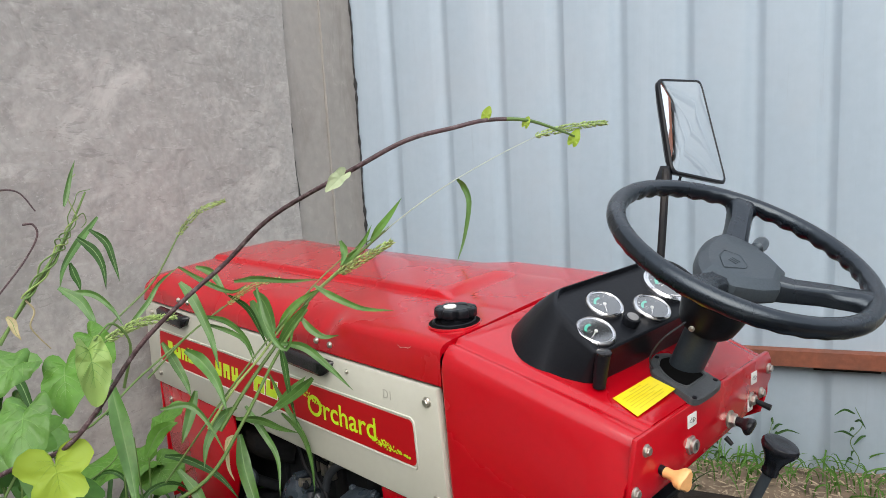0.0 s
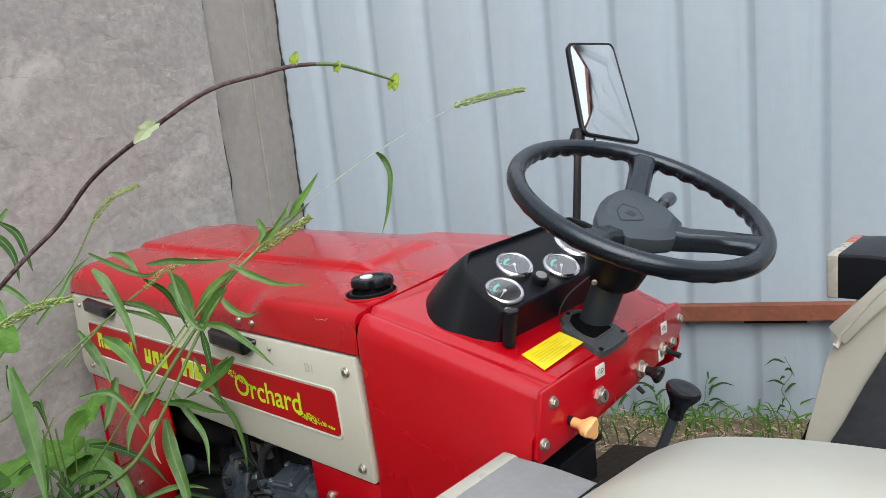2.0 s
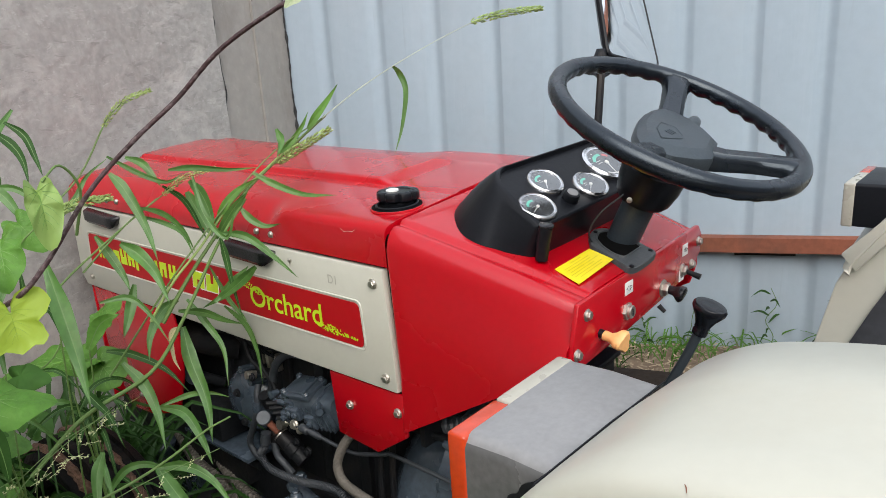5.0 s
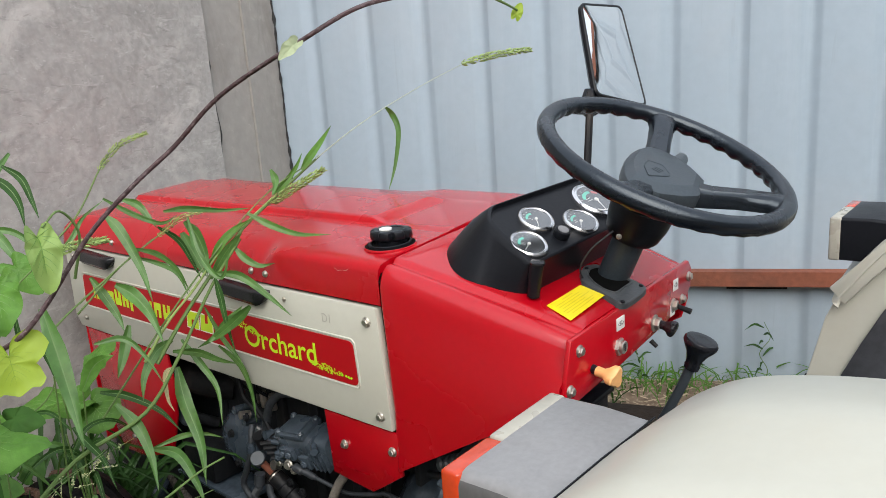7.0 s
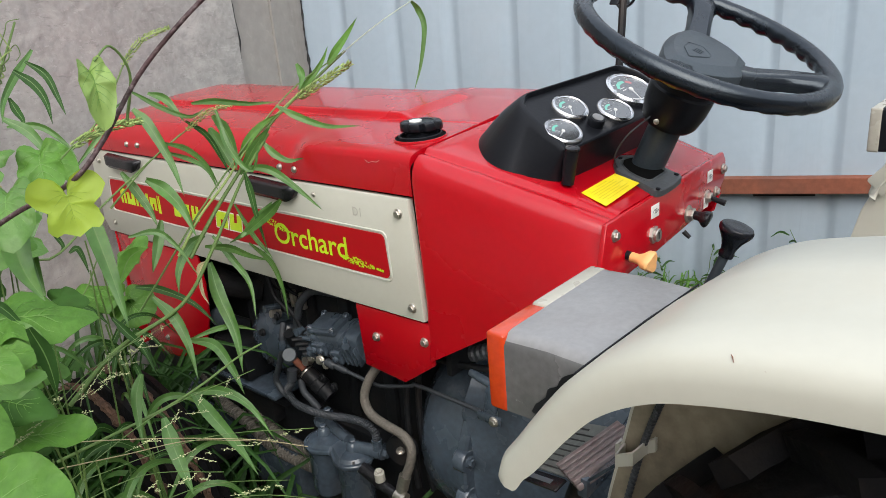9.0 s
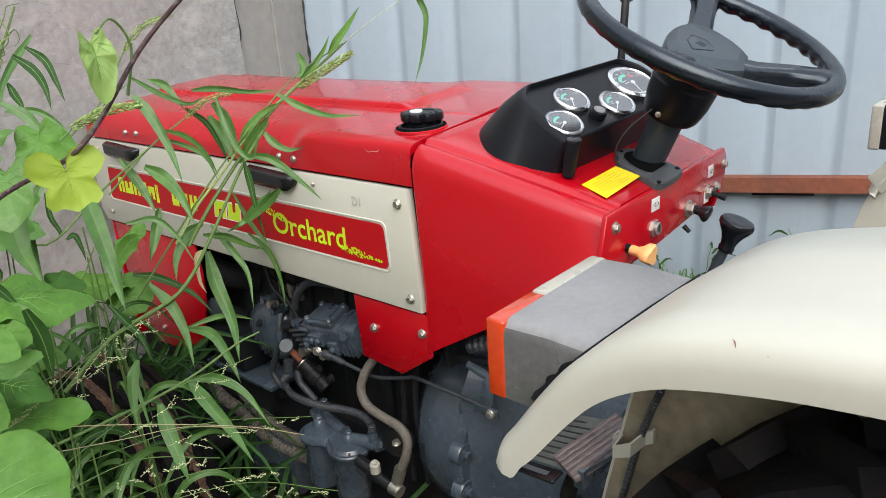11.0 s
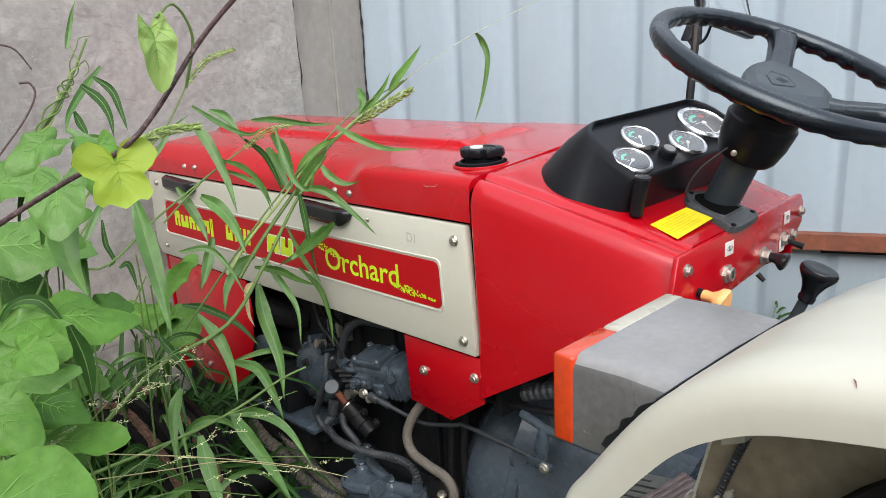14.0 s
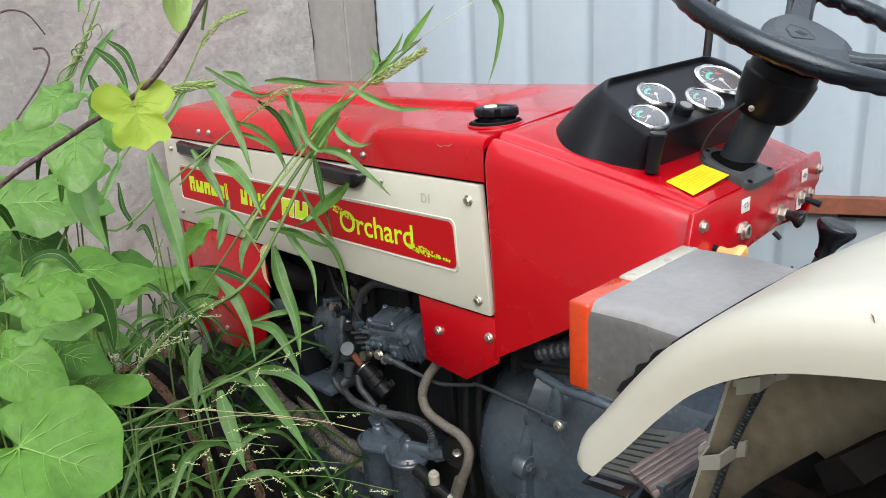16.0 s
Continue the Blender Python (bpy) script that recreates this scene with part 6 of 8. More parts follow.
    for p, q, r, mtl in (((-0.185, 0.742, 0.600), (-0.198, 0.738, 0.628), 0.013, DARKMETAL), ((-0.175, 0.705, 0.515), (-0.198, 0.722, 0.545), 0.019, DARKMETAL), ((-0.198, 0.722, 0.545), (-0.203, 0.727, 0.553), 0.014, RUBBER), ((-0.19, 0.69, 0.575), (-0.205, 0.69, 0.578), 0.010, STEEL), ((-0.19, 0.700, 0.640), (-0.207, 0.702, 0.642), 0.009, ENGINE), ((-0.18, 0.785, 0.655), (-0.2, 0.79, 0.66), 0.009, STEEL)):
        bm = bmesh.new()
        tube(bm, [p, q], r, 12)
        part("fitting", bm, mtl, tractor)
    for y, z in ((0.78, 0.655), (0.845, 0.60), (0.83, 0.535), (0.765, 0.51), (0.655, 0.545), (0.62, 0.535)):
        hexbolt("bolt", (-0.192, y, z), (-1, 0, 0.1), tractor, 0.0075, DARKMETAL)
    bm = bmesh.new()
    box(bm, (-0.195, 0.80, 0.425), (-0.165, 1.00, 0.445), 0.004)
    part("mounting_rail", bm, DARKMETAL, tractor, "dark steel mounting rail")
    # lug on the housing flange
    bm = bmesh.new()
    prism(bm, [(0.230, 0.604), (0.206, 0.600), (0.203, 0.650), (0.206, 0.662), (0.213, 0.667), (0.221, 0.662), (0.227, 0.640)], "x", -0.199, -0.189, 0.003)
    part("lug", bm, ENGINE, tractor, "bent steel lug")
    rod("cross_pipe", [(-0.185, 0.260, 0.672), (-0.190, 0.204, 0.663), (-0.190, 0.161, 0.664), (-0.188, 0.120, 0.662), (-0.17, 0.06, 0.655)], 0.008, ENGINE, "blue-grey painted pipe")
    rod("cross_pipe", [(-0.175, 0.36, 0.668), (-0.180, 0.28, 0.676), (-0.180, 0.20, 0.690), (-0.170, 0.12, 0.700)], 0.006, DARKMETAL)


engine_bay()


BOARDBROWN = mat("dark_brown_board", (0.022, 0.016, 0.012), 0.9, 0, 0.4, 8, 60, 0.3, 0, (0.05, 0.036, 0.026), 0.6, 9, spec=0.2)


def footwell():
    # sloping floor plate, clutch pedal and data plate beside the mudguard
    bm = bmesh.new()
    a, b, c, d = Vector((-0.355, -0.06, 0.695)), Vector((-0.15, -0.03, 0.70)), Vector((-0.15, -0.20, 0.84)), Vector((-0.355, -0.22, 0.86))
    n = (b - a).cross(d - a).normalized()
    loft(bm, [[p for p in (a, b, c, d)], [p - n * 0.004 for p in (a, b, c, d)]])
    fl = part("floor_plate", bm, ENGINE, tractor, "blue-grey painted foot plate")
    hexbolt("bolt", a.lerp(c, 0.45) + Vector((-0.02, 0, 0.004)), (0, 0.5, 0.8), fl, 0.009, ENGINE)
    bx("edge_bar", (-0.36, -0.060, 0.672), (-0.15, -0.045, 0.700), ENGINE, 0.003, "", fl)
    pm = Matrix.Translation((-0.315, -0.042, 0.700)) @ Euler((radians(-28), radians(-8), radians(8))).to_matrix().to_4x4() @ Matrix.Translation((0.006, -0.004, 0)) @ Matrix.Rotation(radians(-41), 4, "Z")
    bm = bmesh.new()
    box(bm, (-0.048, -0.036, -0.010), (0.052, 0.034, 0.0), 0.003, pm)
    pd = part("clutch_pedal", bm, PEDAL, tractor, "worn ribbed metal clutch pedal")
    for k in range(5):
        bm = bmesh.new()
        box(bm, (-0.048, -0.034 + 0.0144 * k, -0.001), (0.052, -0.0245 + 0.0144 * k, 0.006), 0.0015, pm)
        part("tread_rib", bm, PEDAL, pd)
    rod("pedal_arm", [(-0.30, -0.05, 0.69), (-0.28, 0.0, 0.62), (-0.22, 0.05, 0.52), (-0.14, 0.08, 0.45)], 0.012, DARKMETAL, "", pd)
    dm = Matrix.Translation((-0.29, 0.028, 0.655)) @ Euler((radians(-35), radians(-10), radians(8))).to_matrix().to_4x4() @ Matrix.Translation((0.020, -0.012, 0)) @ Matrix.Rotation(radians(-27), 4, "Z")
    bm = bmesh.new()
    box(bm, (-0.045, -0.066, -0.003), (0.048, 0.066, 0.0), 0.001, dm)
    dp = part("data_plate", bm, PLATEGREY, tractor, "grey data plate with unreadable dark lines")
    rnd = random.Random(8)
    for k in range(8):
        bm = bmesh.new()
        y0 = 0.058 - rnd.uniform(0, 0.008)
        x0 = -0.038 + 0.0104 * k
        box(bm, (x0, y0 - rnd.uniform(0.055, 0.105), 0.0004), (x0 + 0.0022, y0, 0.0008), 0, dm)
        part("text_line", bm, BLACKINK, dp)
    bm = bmesh.new()
    box(bm, (-0.070, -0.064, -0.003), (-0.049, 0.064, 0.001), 0.001, dm)
    sp = part("serial_strip", bm, BLACKGLOSS, tractor, "black strip with an unreadable pale stamped line")
    bm = bmesh.new()
    box(bm, (-0.063, -0.040, 0.0012), (-0.056, 0.052, 0.0016), 0, dm)
    part("text_line", bm, PALEGREY, sp)
    # dark brown board added on the far side, black bracket under the control plate
    bm = bmesh.new()
    prism(bm, [(0.13, -0.12), (0.74, -0.12), (0.71, 0.16), (0.668, 0.284), (0.628, 0.39), (0.13, 0.39)], "z", 0.440, 0.450, 0.003)
    part("far_board", bm, BOARDBROWN, tractor, "dark brown board added on the far side")
    br = bx("bracket", (-0.105, 0.050, 0.745), (0.000, 0.130, 0.815), BLACK, 0.006, "black moulded bracket under the control plate")
    bx("bracket_rib", (-0.112, 0.044, 0.808), (0.008, 0.136, 0.818), BLACK, 0.003, "", br)
    # inside of the near mudguard: stiffening wall, conduit and clips
    ribbed("conduit", [(-0.378, -0.205, 0.945), (-0.380, -0.174, 0.885), (-0.380, -0.161, 0.852), (-0.380, -0.149, 0.817), (-0.380, -0.139, 0.782), (-0.380, -0.12, 0.70)], 0.0042, HOSE, "ribbed black conduit", fender_near, 0.0042)
    for y, z, dy in ((-0.160, 0.876, -0.012), (-0.128, 0.782, -0.012)):
        bm = bmesh.new()
        pts = [(-0.362, y + 0.022), (-0.376, y + 0.022), (-0.376, y + 0.012), (-0.402, y + 0.008), (-0.404, y - 0.014), (-0.378, y - 0.018), (-0.376, y - 0.026), (-0.362, y - 0.026)]
        rows = [[Vector((x, yy, z + dz - 0.5 * (yy - y))) for x, yy in pts] for dz in (-0.008, 0.008)]
        grid_faces(bm, rows)
        cl = part("clip", bm, CREAM, fender_near, "bent cream clip", 20)
        md = cl.modifiers.new("sheet", "SOLIDIFY")
        md.thickness = 0.003
    # dark inset and turned-over edge on the far mudguard's inner wall
    bm = bmesh.new()
    prism(bm, [(-0.150, 0.64), (-0.204, 0.745), (-0.237, 0.821), (-0.268, 0.886), (-0.288, 0.905), (-0.305, 0.912), (-0.42, 0.945), (-0.60, 0.965), (-0.80, 0.93), (-0.95, 0.83), (-0.95, 0.64)], "x", 0.358, 0.364, 0.002)
    part("inner_guard", bm, SCUFFED, fender_far, "scuffed dark inner guard plate")
    bm = bmesh.new()
    prism(bm, [(-0.185, 0.916), (-0.210, 0.889), (-0.250, 0.941), (-0.302, 0.998), (-0.36, 1.022), (-0.50, 1.040), (-0.50, 1.085), (-0.36, 1.070), (-0.300, 1.044), (-0.249, 0.989)], "x", 0.352, 0.360, 0.003)
    part("edge_pad", bm, CREAM, fender_far, "cream turned-over edge")


PEDAL = mat("worn_pedal", (0.24, 0.20, 0.195), 0.5, 0.4, 0.3, 14, 90, 0.15, 0, (0.16, 0.06, 0.05), 0.6, 10)
SCUFFED = mat("scuffed_black", (0.045, 0.048, 0.055), 0.5, 0, 0.3, 10, 70, 0.1, 0, (0.16, 0.16, 0.17), 0.5, 7)
footwell()


# ---------- plants ----------
LEAFMID = mat("half_grown_leaf", (0.27, 0.41, 0.11), 0.5, 0, 0.15, 18, 80, 0.15, 0, trans=0.3)
LEAFSILVER = mat("silvery_young_leaf", (0.40, 0.47, 0.29), 0.6, 0, 0.15, 60, 200, 0.1, 0, trans=0.25)
# leaf green with the undergrowth's shade put into the colour
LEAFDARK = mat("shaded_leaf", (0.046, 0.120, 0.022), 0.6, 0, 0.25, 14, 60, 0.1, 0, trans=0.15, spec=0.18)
EYE_SIDE = Vector((-0.97, -0.42, 1.30))
plant_rnd = random.Random(21)


def ribbon(bm, pts, width, fold=0.25, n=5, face=None, shape=None):
    """A grass blade: a tapering strip with a sunk midrib."""
    line = smooth_path(pts, n)
    m = len(line)
    prev = None
    rows = []
    for i, p in enumerate(line):
        t = i / (m - 1)
        d = (line[min(i + 1, m - 1)] - line[max(i - 1, 0)]).normalized()
        to = ((face or EYE_SIDE) - p).normalized()
        side = d.cross(to)
        side = side.normalized() if side.length > 1e-4 else frame_of(d)[0]
        if prev and side.dot(prev) < 0:
            side = -side
        prev = side
        nrm = side.cross(d).normalized()
        w = 0.5 * width * (shape(t) if shape else (0.35 + 0.65 * min(1, t / 0.25)) * (1 - max(0.0, (t - 0.3) / 0.7) ** 1.6) + 0.015)
        wave = 0.10 * width * math.sin(9 * t + width * 900)
        rows.append([p - side * w + nrm * wave, p - side * w * 0.5 - nrm * fold * w * 0.5, p - side * w * 0.07 - nrm * fold * w, p + side * w * 0.07 - nrm * fold * w, p + side * w * 0.5 - nrm * fold * w * 0.5, p + side * w - nrm * wave])
    first = len(bm.faces)
    grid_faces(bm, rows)
    bm.faces.ensure_lookup_table()
    for k in range(first, len(bm.faces)):
        if (k - first) % 5 == 2:
            bm.faces[k].material_index = 1


STEMLIGHT = mat("fresh_grass_stem", (0.22, 0.31, 0.085), 0.5, 0, 0.2, 30, 200, 0.05)

MIDRIB = mat("blade_midrib", (0.118, 0.225, 0.060), 0.5, 0, 0.15, 30, 200, 0.05, trans=0.15)

clump = thing("grass_clump", (-0.45, 0.70, 0.0), "tall green grass clump leaning over the tractor's flank", "grass")


def blade(pts, width, mtl):
    bm = bmesh.new()
    ribbon(bm, pts, width * 0.88, plant_rnd.uniform(0.15, 0.45))
    part("blade", bm, [mtl, MIDRIB], clump, "dry yellow blade" if mtl is DRY else "", 60)


def stem(pts, radius, mtl, owner=None):
    bm = bmesh.new()
    line = smooth_path(pts, 5)
    tube(bm, line, [radius * (1.1 - 0.45 * i / len(line)) for i in range(len(line))], 7)
    part("stem", bm, mtl, owner or clump)


def seed_head(pts, radius, count, owner, mtl=None, name="seed_head"):
    """A dense spike of small grains along a line."""
    bm = bmesh.new()
    line = smooth_path(pts, 6)
    rnd = random.Random(count)
    m = len(line) - 1
    for k in range(count):
        t = (k + rnd.random()) / count
        i = min(m - 1, int(t * m))
        p = line[i].lerp(line[i + 1], t * m - i)
        d = (line[i + 1] - line[i]).normalized()
        u, v, _ = frame_of(d)
        a = rnd.uniform(0, 6.283)
        out = (math.cos(a) * u + math.sin(a) * v)
        r = radius * (0.55 + 0.45 * math.sin(math.pi * min(1, 0.15 + t * 0.85)))
        c = p + out * r
        ax = (out * 0.6 + d * 0.8).normalized()
        ln, w = radius * 0.75, radius * 0.28
        e, f, _ = frame_of(ax)
        top, bot = bm.verts.new(c + ax * ln), bm.verts.new(c - ax * ln * 0.6)
        ring = [bm.verts.new(c + w * (math.cos(q) * e + math.sin(q) * f)) for q in (0, 2.09, 4.19)]
        for q in range(3):
            bm.faces.new((top, ring[q], ring[(q + 1) % 3]))
            bm.faces.new((bot, ring[(q + 1) % 3], ring[q]))
    tube(bm, line, radius * 0.25, 5)
    return part(name, bm, mtl or SEED, owner, "", 0)


def heart(c, normal, tip, size, mtl, owner, kind="heart", veins=True, cup=0.12, wob=0):
    """A broad leaf: heart-shaped, round or lobed, with raised veins."""
    c, nrm = Vector(c), Vector(normal).normalized()
    tip = (Vector(tip) - nrm * Vector(tip).dot(nrm)).normalized()
    side = nrm.cross(tip)

    def radius(a):
        # a = 0 at the tip, pi at the stalk
        x = abs(a)
        if kind == "lobed":
            knots = ((0.0, 0.76), (0.20, 0.70), (0.38, 0.66), (0.62, 0.80), (0.84, 0.76), (1.10, 0.58), (1.32, 0.47), (1.58, 0.64), (1.90, 0.84), (2.25, 0.86), (2.55, 0.78), (2.85, 0.56), (3.0, 0.38), (3.15, 0.16))
            for (a0, r0), (a1, r1) in zip(knots, knots[1:]):
                if x <= a1:
                    k = (x - a0) / (a1 - a0)
                    return r0 + (r1 - r0) * k * k * (3 - 2 * k)
            return 0.28
        if kind == "round":
            return 0.60 * (1 + 0.05 * math.cos(x)) * (1 - 0.60 * math.exp(-((x - math.pi) / 0.16) ** 2)) + 0.06 * math.exp(-(x / 0.18) ** 2)
        return (0.50 + 0.10 * math.cos(2 * x) + 0.03 * math.cos(x)) * (1 - 0.55 * math.exp(-((x - math.pi) / 0.25) ** 2)) + 0.22 * math.exp(-(x / 0.32) ** 2)

    def at(a, k):
        r = radius(a) * size * k
        x, y = math.sin(a) * r, math.cos(a) * r
        h = -cup * size * (k * k) * (0.6 + 0.6 * math.cos(a) ** 2) + 0.065 * size * math.sin(5 * a + wob) * k * k + 0.03 * size * math.sin(14 * k + wob) * k + 0.030 * size * abs(math.sin(5.5 * a)) * k
        fold = (0.5 if kind == "folded" else 0.18) * abs(x)
        if kind == "folded":
            x *= 0.74
        return c + side * x + tip * y + nrm * (h + fold)
    bm = bmesh.new()
    seg = 44
    rows = [[at(-math.pi + 2 * math.pi * j / seg, k) for j in range(seg)] for k in (1.0, 0.85, 0.66, 0.45, 0.25, 0.08)]
    vs = grid_faces(bm, rows, False, True)
    bm.faces.new(vs[-1])
    leaf = part("leaf", bm, mtl, owner, "", 60)
    if veins:
        def over(x, y):
            ang = math.atan2(x, y)
            return at(ang, min(0.97, math.hypot(x, y) / (radius(ang) * size))) + nrm * 0.0003
        y0 = -0.22 * size
        bm = bmesh.new()
        tube(bm, [over(0, y0 + 0.70 * size * k / 8) for k in range(9)], [size * 0.0105 * (1 - 0.8 * k / 8) for k in range(9)], 5)
        for sx in (-1, 1):
            for ys, ex, ey in ((y0, 0.40, -0.36), (y0, 0.50, -0.08), (y0, 0.46, 0.18), (0.0, 0.34, 0.32), (0.14 * size, 0.24, 0.42), (0.28 * size, 0.14, 0.50)):
                p0, p1 = Vector((0, ys)), Vector((sx * ex * size, ey * size))
                tube(bm, [over(*(p0.lerp(p1, k / 5) + Vector((0, -0.03 * size * math.sin(math.pi * k / 5))))) for k in range(6)], [size * 0.0070 * (1 - 0.8 * k / 5) for k in range(6)], 4)
        part("vein", bm, VEIN if mtl is not LEAFYOUNG else VEINYOUNG, leaf, "", 0)
    return leaf


VEINYOUNG = mat("young_leaf_vein", (0.24, 0.38, 0.02), 0.5)

blade([(-0.428, 0.738, 1.131), (-0.421, 0.712, 1.106), (-0.412, 0.680, 1.044), (-0.416, 0.651, 0.989)], 0.0198, GRASS)
blade([(-0.652, 0.465, 1.078), (-0.655, 0.436, 1.021), (-0.660, 0.408, 0.972), (-0.669, 0.376, 0.924)], 0.0250, GRASS)
blade([(-0.778, 0.299, 1.108), (-0.792, 0.282, 1.086), (-0.797, 0.261, 1.061), (-0.795, 0.236, 1.038)], 0.0290, GRASS)
blade([(-0.801, 0.281, 1.002), (-0.794, 0.281, 0.972), (-0.792, 0.282, 0.947), (-0.792, 0.284, 0.923)], 0.0181, GRASSDARK)
blade([(-0.491, 0.682, 0.832), (-0.482, 0.641, 0.800), (-0.487, 0.602, 0.762), (-0.503, 0.563, 0.718)], 0.0207, GRASS)
blade([(-0.465, 0.638, 0.752), (-0.445, 0.598, 0.745), (-0.445, 0.555, 0.711), (-0.454, 0.517, 0.681)], 0.0194, GRASS)
blade([(-0.464, 0.638, 0.753), (-0.416, 0.623, 0.758), (-0.385, 0.611, 0.751), (-0.359, 0.598, 0.736)], 0.0107, GRASS)
blade([(-0.580, 0.445, 0.769), (-0.552, 0.411, 0.770), (-0.536, 0.370, 0.752), (-0.534, 0.321, 0.712)], 0.0155, GRASS)
blade([(-0.576, 0.444, 0.770), (-0.577, 0.403, 0.748), (-0.575, 0.354, 0.718), (-0.579, 0.305, 0.690)], 0.0205, GRASS)
blade([(-0.658, 0.399, 0.850), (-0.671, 0.395, 0.830), (-0.680, 0.386, 0.804), (-0.688, 0.370, 0.768)], 0.0160, GRASS)
blade([(-0.666, 0.347, 0.809), (-0.674, 0.322, 0.788), (-0.681, 0.293, 0.761), (-0.687, 0.267, 0.744)], 0.0202, GRASS)
blade([(-0.344, 0.712, 0.890), (-0.337, 0.674, 0.850), (-0.334, 0.635, 0.808), (-0.354, 0.603, 0.754)], 0.0138, GRASS)
blade([(-0.319, 0.698, 1.082), (-0.316, 0.685, 1.058), (-0.311, 0.668, 1.024), (-0.310, 0.655, 1.005)], 0.0231, GRASS)
blade([(-0.305, 0.651, 1.000), (-0.289, 0.630, 1.038), (-0.277, 0.608, 1.065), (-0.271, 0.589, 1.081)], 0.0172, GRASS)
blade([(-0.437, 0.728, 1.015), (-0.425, 0.695, 0.998), (-0.419, 0.660, 0.967), (-0.422, 0.626, 0.923)], 0.0250, GRASS)
blade([(-0.467, 0.746, 1.033), (-0.457, 0.727, 0.999), (-0.450, 0.709, 0.966), (-0.450, 0.695, 0.941)], 0.0174, GRASS)
blade([(-0.309, 0.540, 0.968), (-0.316, 0.574, 0.941), (-0.333, 0.612, 0.911), (-0.351, 0.651, 0.887)], 0.0196, GRASS)
blade([(-0.381, 0.675, 0.908), (-0.415, 0.670, 0.899), (-0.448, 0.658, 0.870), (-0.468, 0.636, 0.839)], 0.0198, GRASS)
blade([(-0.385, 0.672, 0.889), (-0.344, 0.664, 0.874), (-0.310, 0.657, 0.850), (-0.276, 0.650, 0.831)], 0.0151, GRASS)
blade([(-0.433, 0.712, 0.945), (-0.450, 0.704, 0.912), (-0.465, 0.696, 0.888), (-0.479, 0.688, 0.869)], 0.0201, GRASS)
blade([(-0.377, 0.682, 0.855), (-0.393, 0.644, 0.808), (-0.404, 0.595, 0.750), (-0.429, 0.552, 0.697)], 0.0266, GRASS)
blade([(-0.398, 0.648, 0.870), (-0.414, 0.654, 0.862), (-0.422, 0.644, 0.823), (-0.419, 0.634, 0.800)], 0.0093, DRY)
blade([(-0.551, 0.652, 0.885), (-0.533, 0.646, 0.917), (-0.520, 0.636, 0.929), (-0.507, 0.623, 0.934)], 0.0274, LEAF)
blade([(-0.393, 0.746, 1.151), (-0.379, 0.721, 1.141), (-0.374, 0.701, 1.121), (-0.372, 0.682, 1.102)], 0.0148, GRASS)
blade([(-0.404, 0.718, 1.057), (-0.367, 0.695, 1.036), (-0.348, 0.680, 1.014), (-0.341, 0.668, 0.974)], 0.0094, GRASS)
blade([(-0.298, 0.697, 0.939), (-0.286, 0.673, 0.880), (-0.275, 0.656, 0.849), (-0.270, 0.647, 0.834)], 0.0098, GRASS)
blade([(-0.279, 0.701, 0.858), (-0.254, 0.679, 0.816), (-0.248, 0.663, 0.762), (-0.255, 0.650, 0.702)], 0.0116, GRASS)
blade([(-0.503, 0.821, 1.045), (-0.453, 0.825, 1.087), (-0.423, 0.834, 1.118), (-0.382, 0.836, 1.142)], 0.0100, GRASS)
blade([(-0.663, 0.688, 0.953), (-0.616, 0.705, 1.017), (-0.595, 0.720, 1.036), (-0.590, 0.740, 1.058)], 0.0114, GRASS)
blade([(-0.544, 0.883, 0.976), (-0.547, 0.876, 0.935), (-0.541, 0.867, 0.906), (-0.553, 0.868, 0.894)], 0.0102, GRASSDARK)
blade([(-0.518, 0.911, 0.879), (-0.504, 0.907, 0.884), (-0.500, 0.899, 0.861), (-0.500, 0.892, 0.835)], 0.0121, GRASSDARK)
blade([(-0.566, 0.675, 0.825), (-0.558, 0.651, 0.801), (-0.551, 0.626, 0.778), (-0.551, 0.593, 0.733)], 0.0140, GRASSDARK)
blade([(-0.480, 0.762, 0.829), (-0.454, 0.727, 0.822), (-0.423, 0.681, 0.794), (-0.409, 0.636, 0.756)], 0.0151, GRASSDARK)
blade([(-0.507, 0.685, 0.941), (-0.473, 0.658, 0.944), (-0.457, 0.631, 0.918), (-0.447, 0.597, 0.868)], 0.0115, GRASS)
blade([(-0.274, 0.614, 1.054), (-0.268, 0.597, 1.034), (-0.255, 0.576, 1.020), (-0.238, 0.554, 1.023)], 0.0145, GRASS)
blade([(-0.497, 1.008, 1.200), (-0.479, 0.981, 1.175), (-0.474, 0.958, 1.145), (-0.481, 0.935, 1.105)], 0.0188, GRASSDARK)
blade([(-0.475, 1.002, 1.213), (-0.457, 0.975, 1.188), (-0.455, 0.952, 1.150), (-0.457, 0.929, 1.117)], 0.0154, GRASSDARK)
blade([(-0.515, 1.008, 1.155), (-0.516, 0.987, 1.134), (-0.517, 0.967, 1.120), (-0.521, 0.949, 1.108)], 0.0154, GRASSDARK)
blade([(-0.442, 1.045, 1.231), (-0.490, 1.022, 1.190), (-0.530, 0.994, 1.151), (-0.552, 0.960, 1.118)], 0.0157, GRASS)
blade([(-0.581, 0.866, 1.136), (-0.560, 0.838, 1.114), (-0.553, 0.813, 1.088), (-0.553, 0.790, 1.066)], 0.0201, GRASS)
blade([(-0.564, 0.910, 1.117), (-0.526, 0.880, 1.113), (-0.505, 0.850, 1.086), (-0.498, 0.823, 1.055)], 0.0128, GRASS)
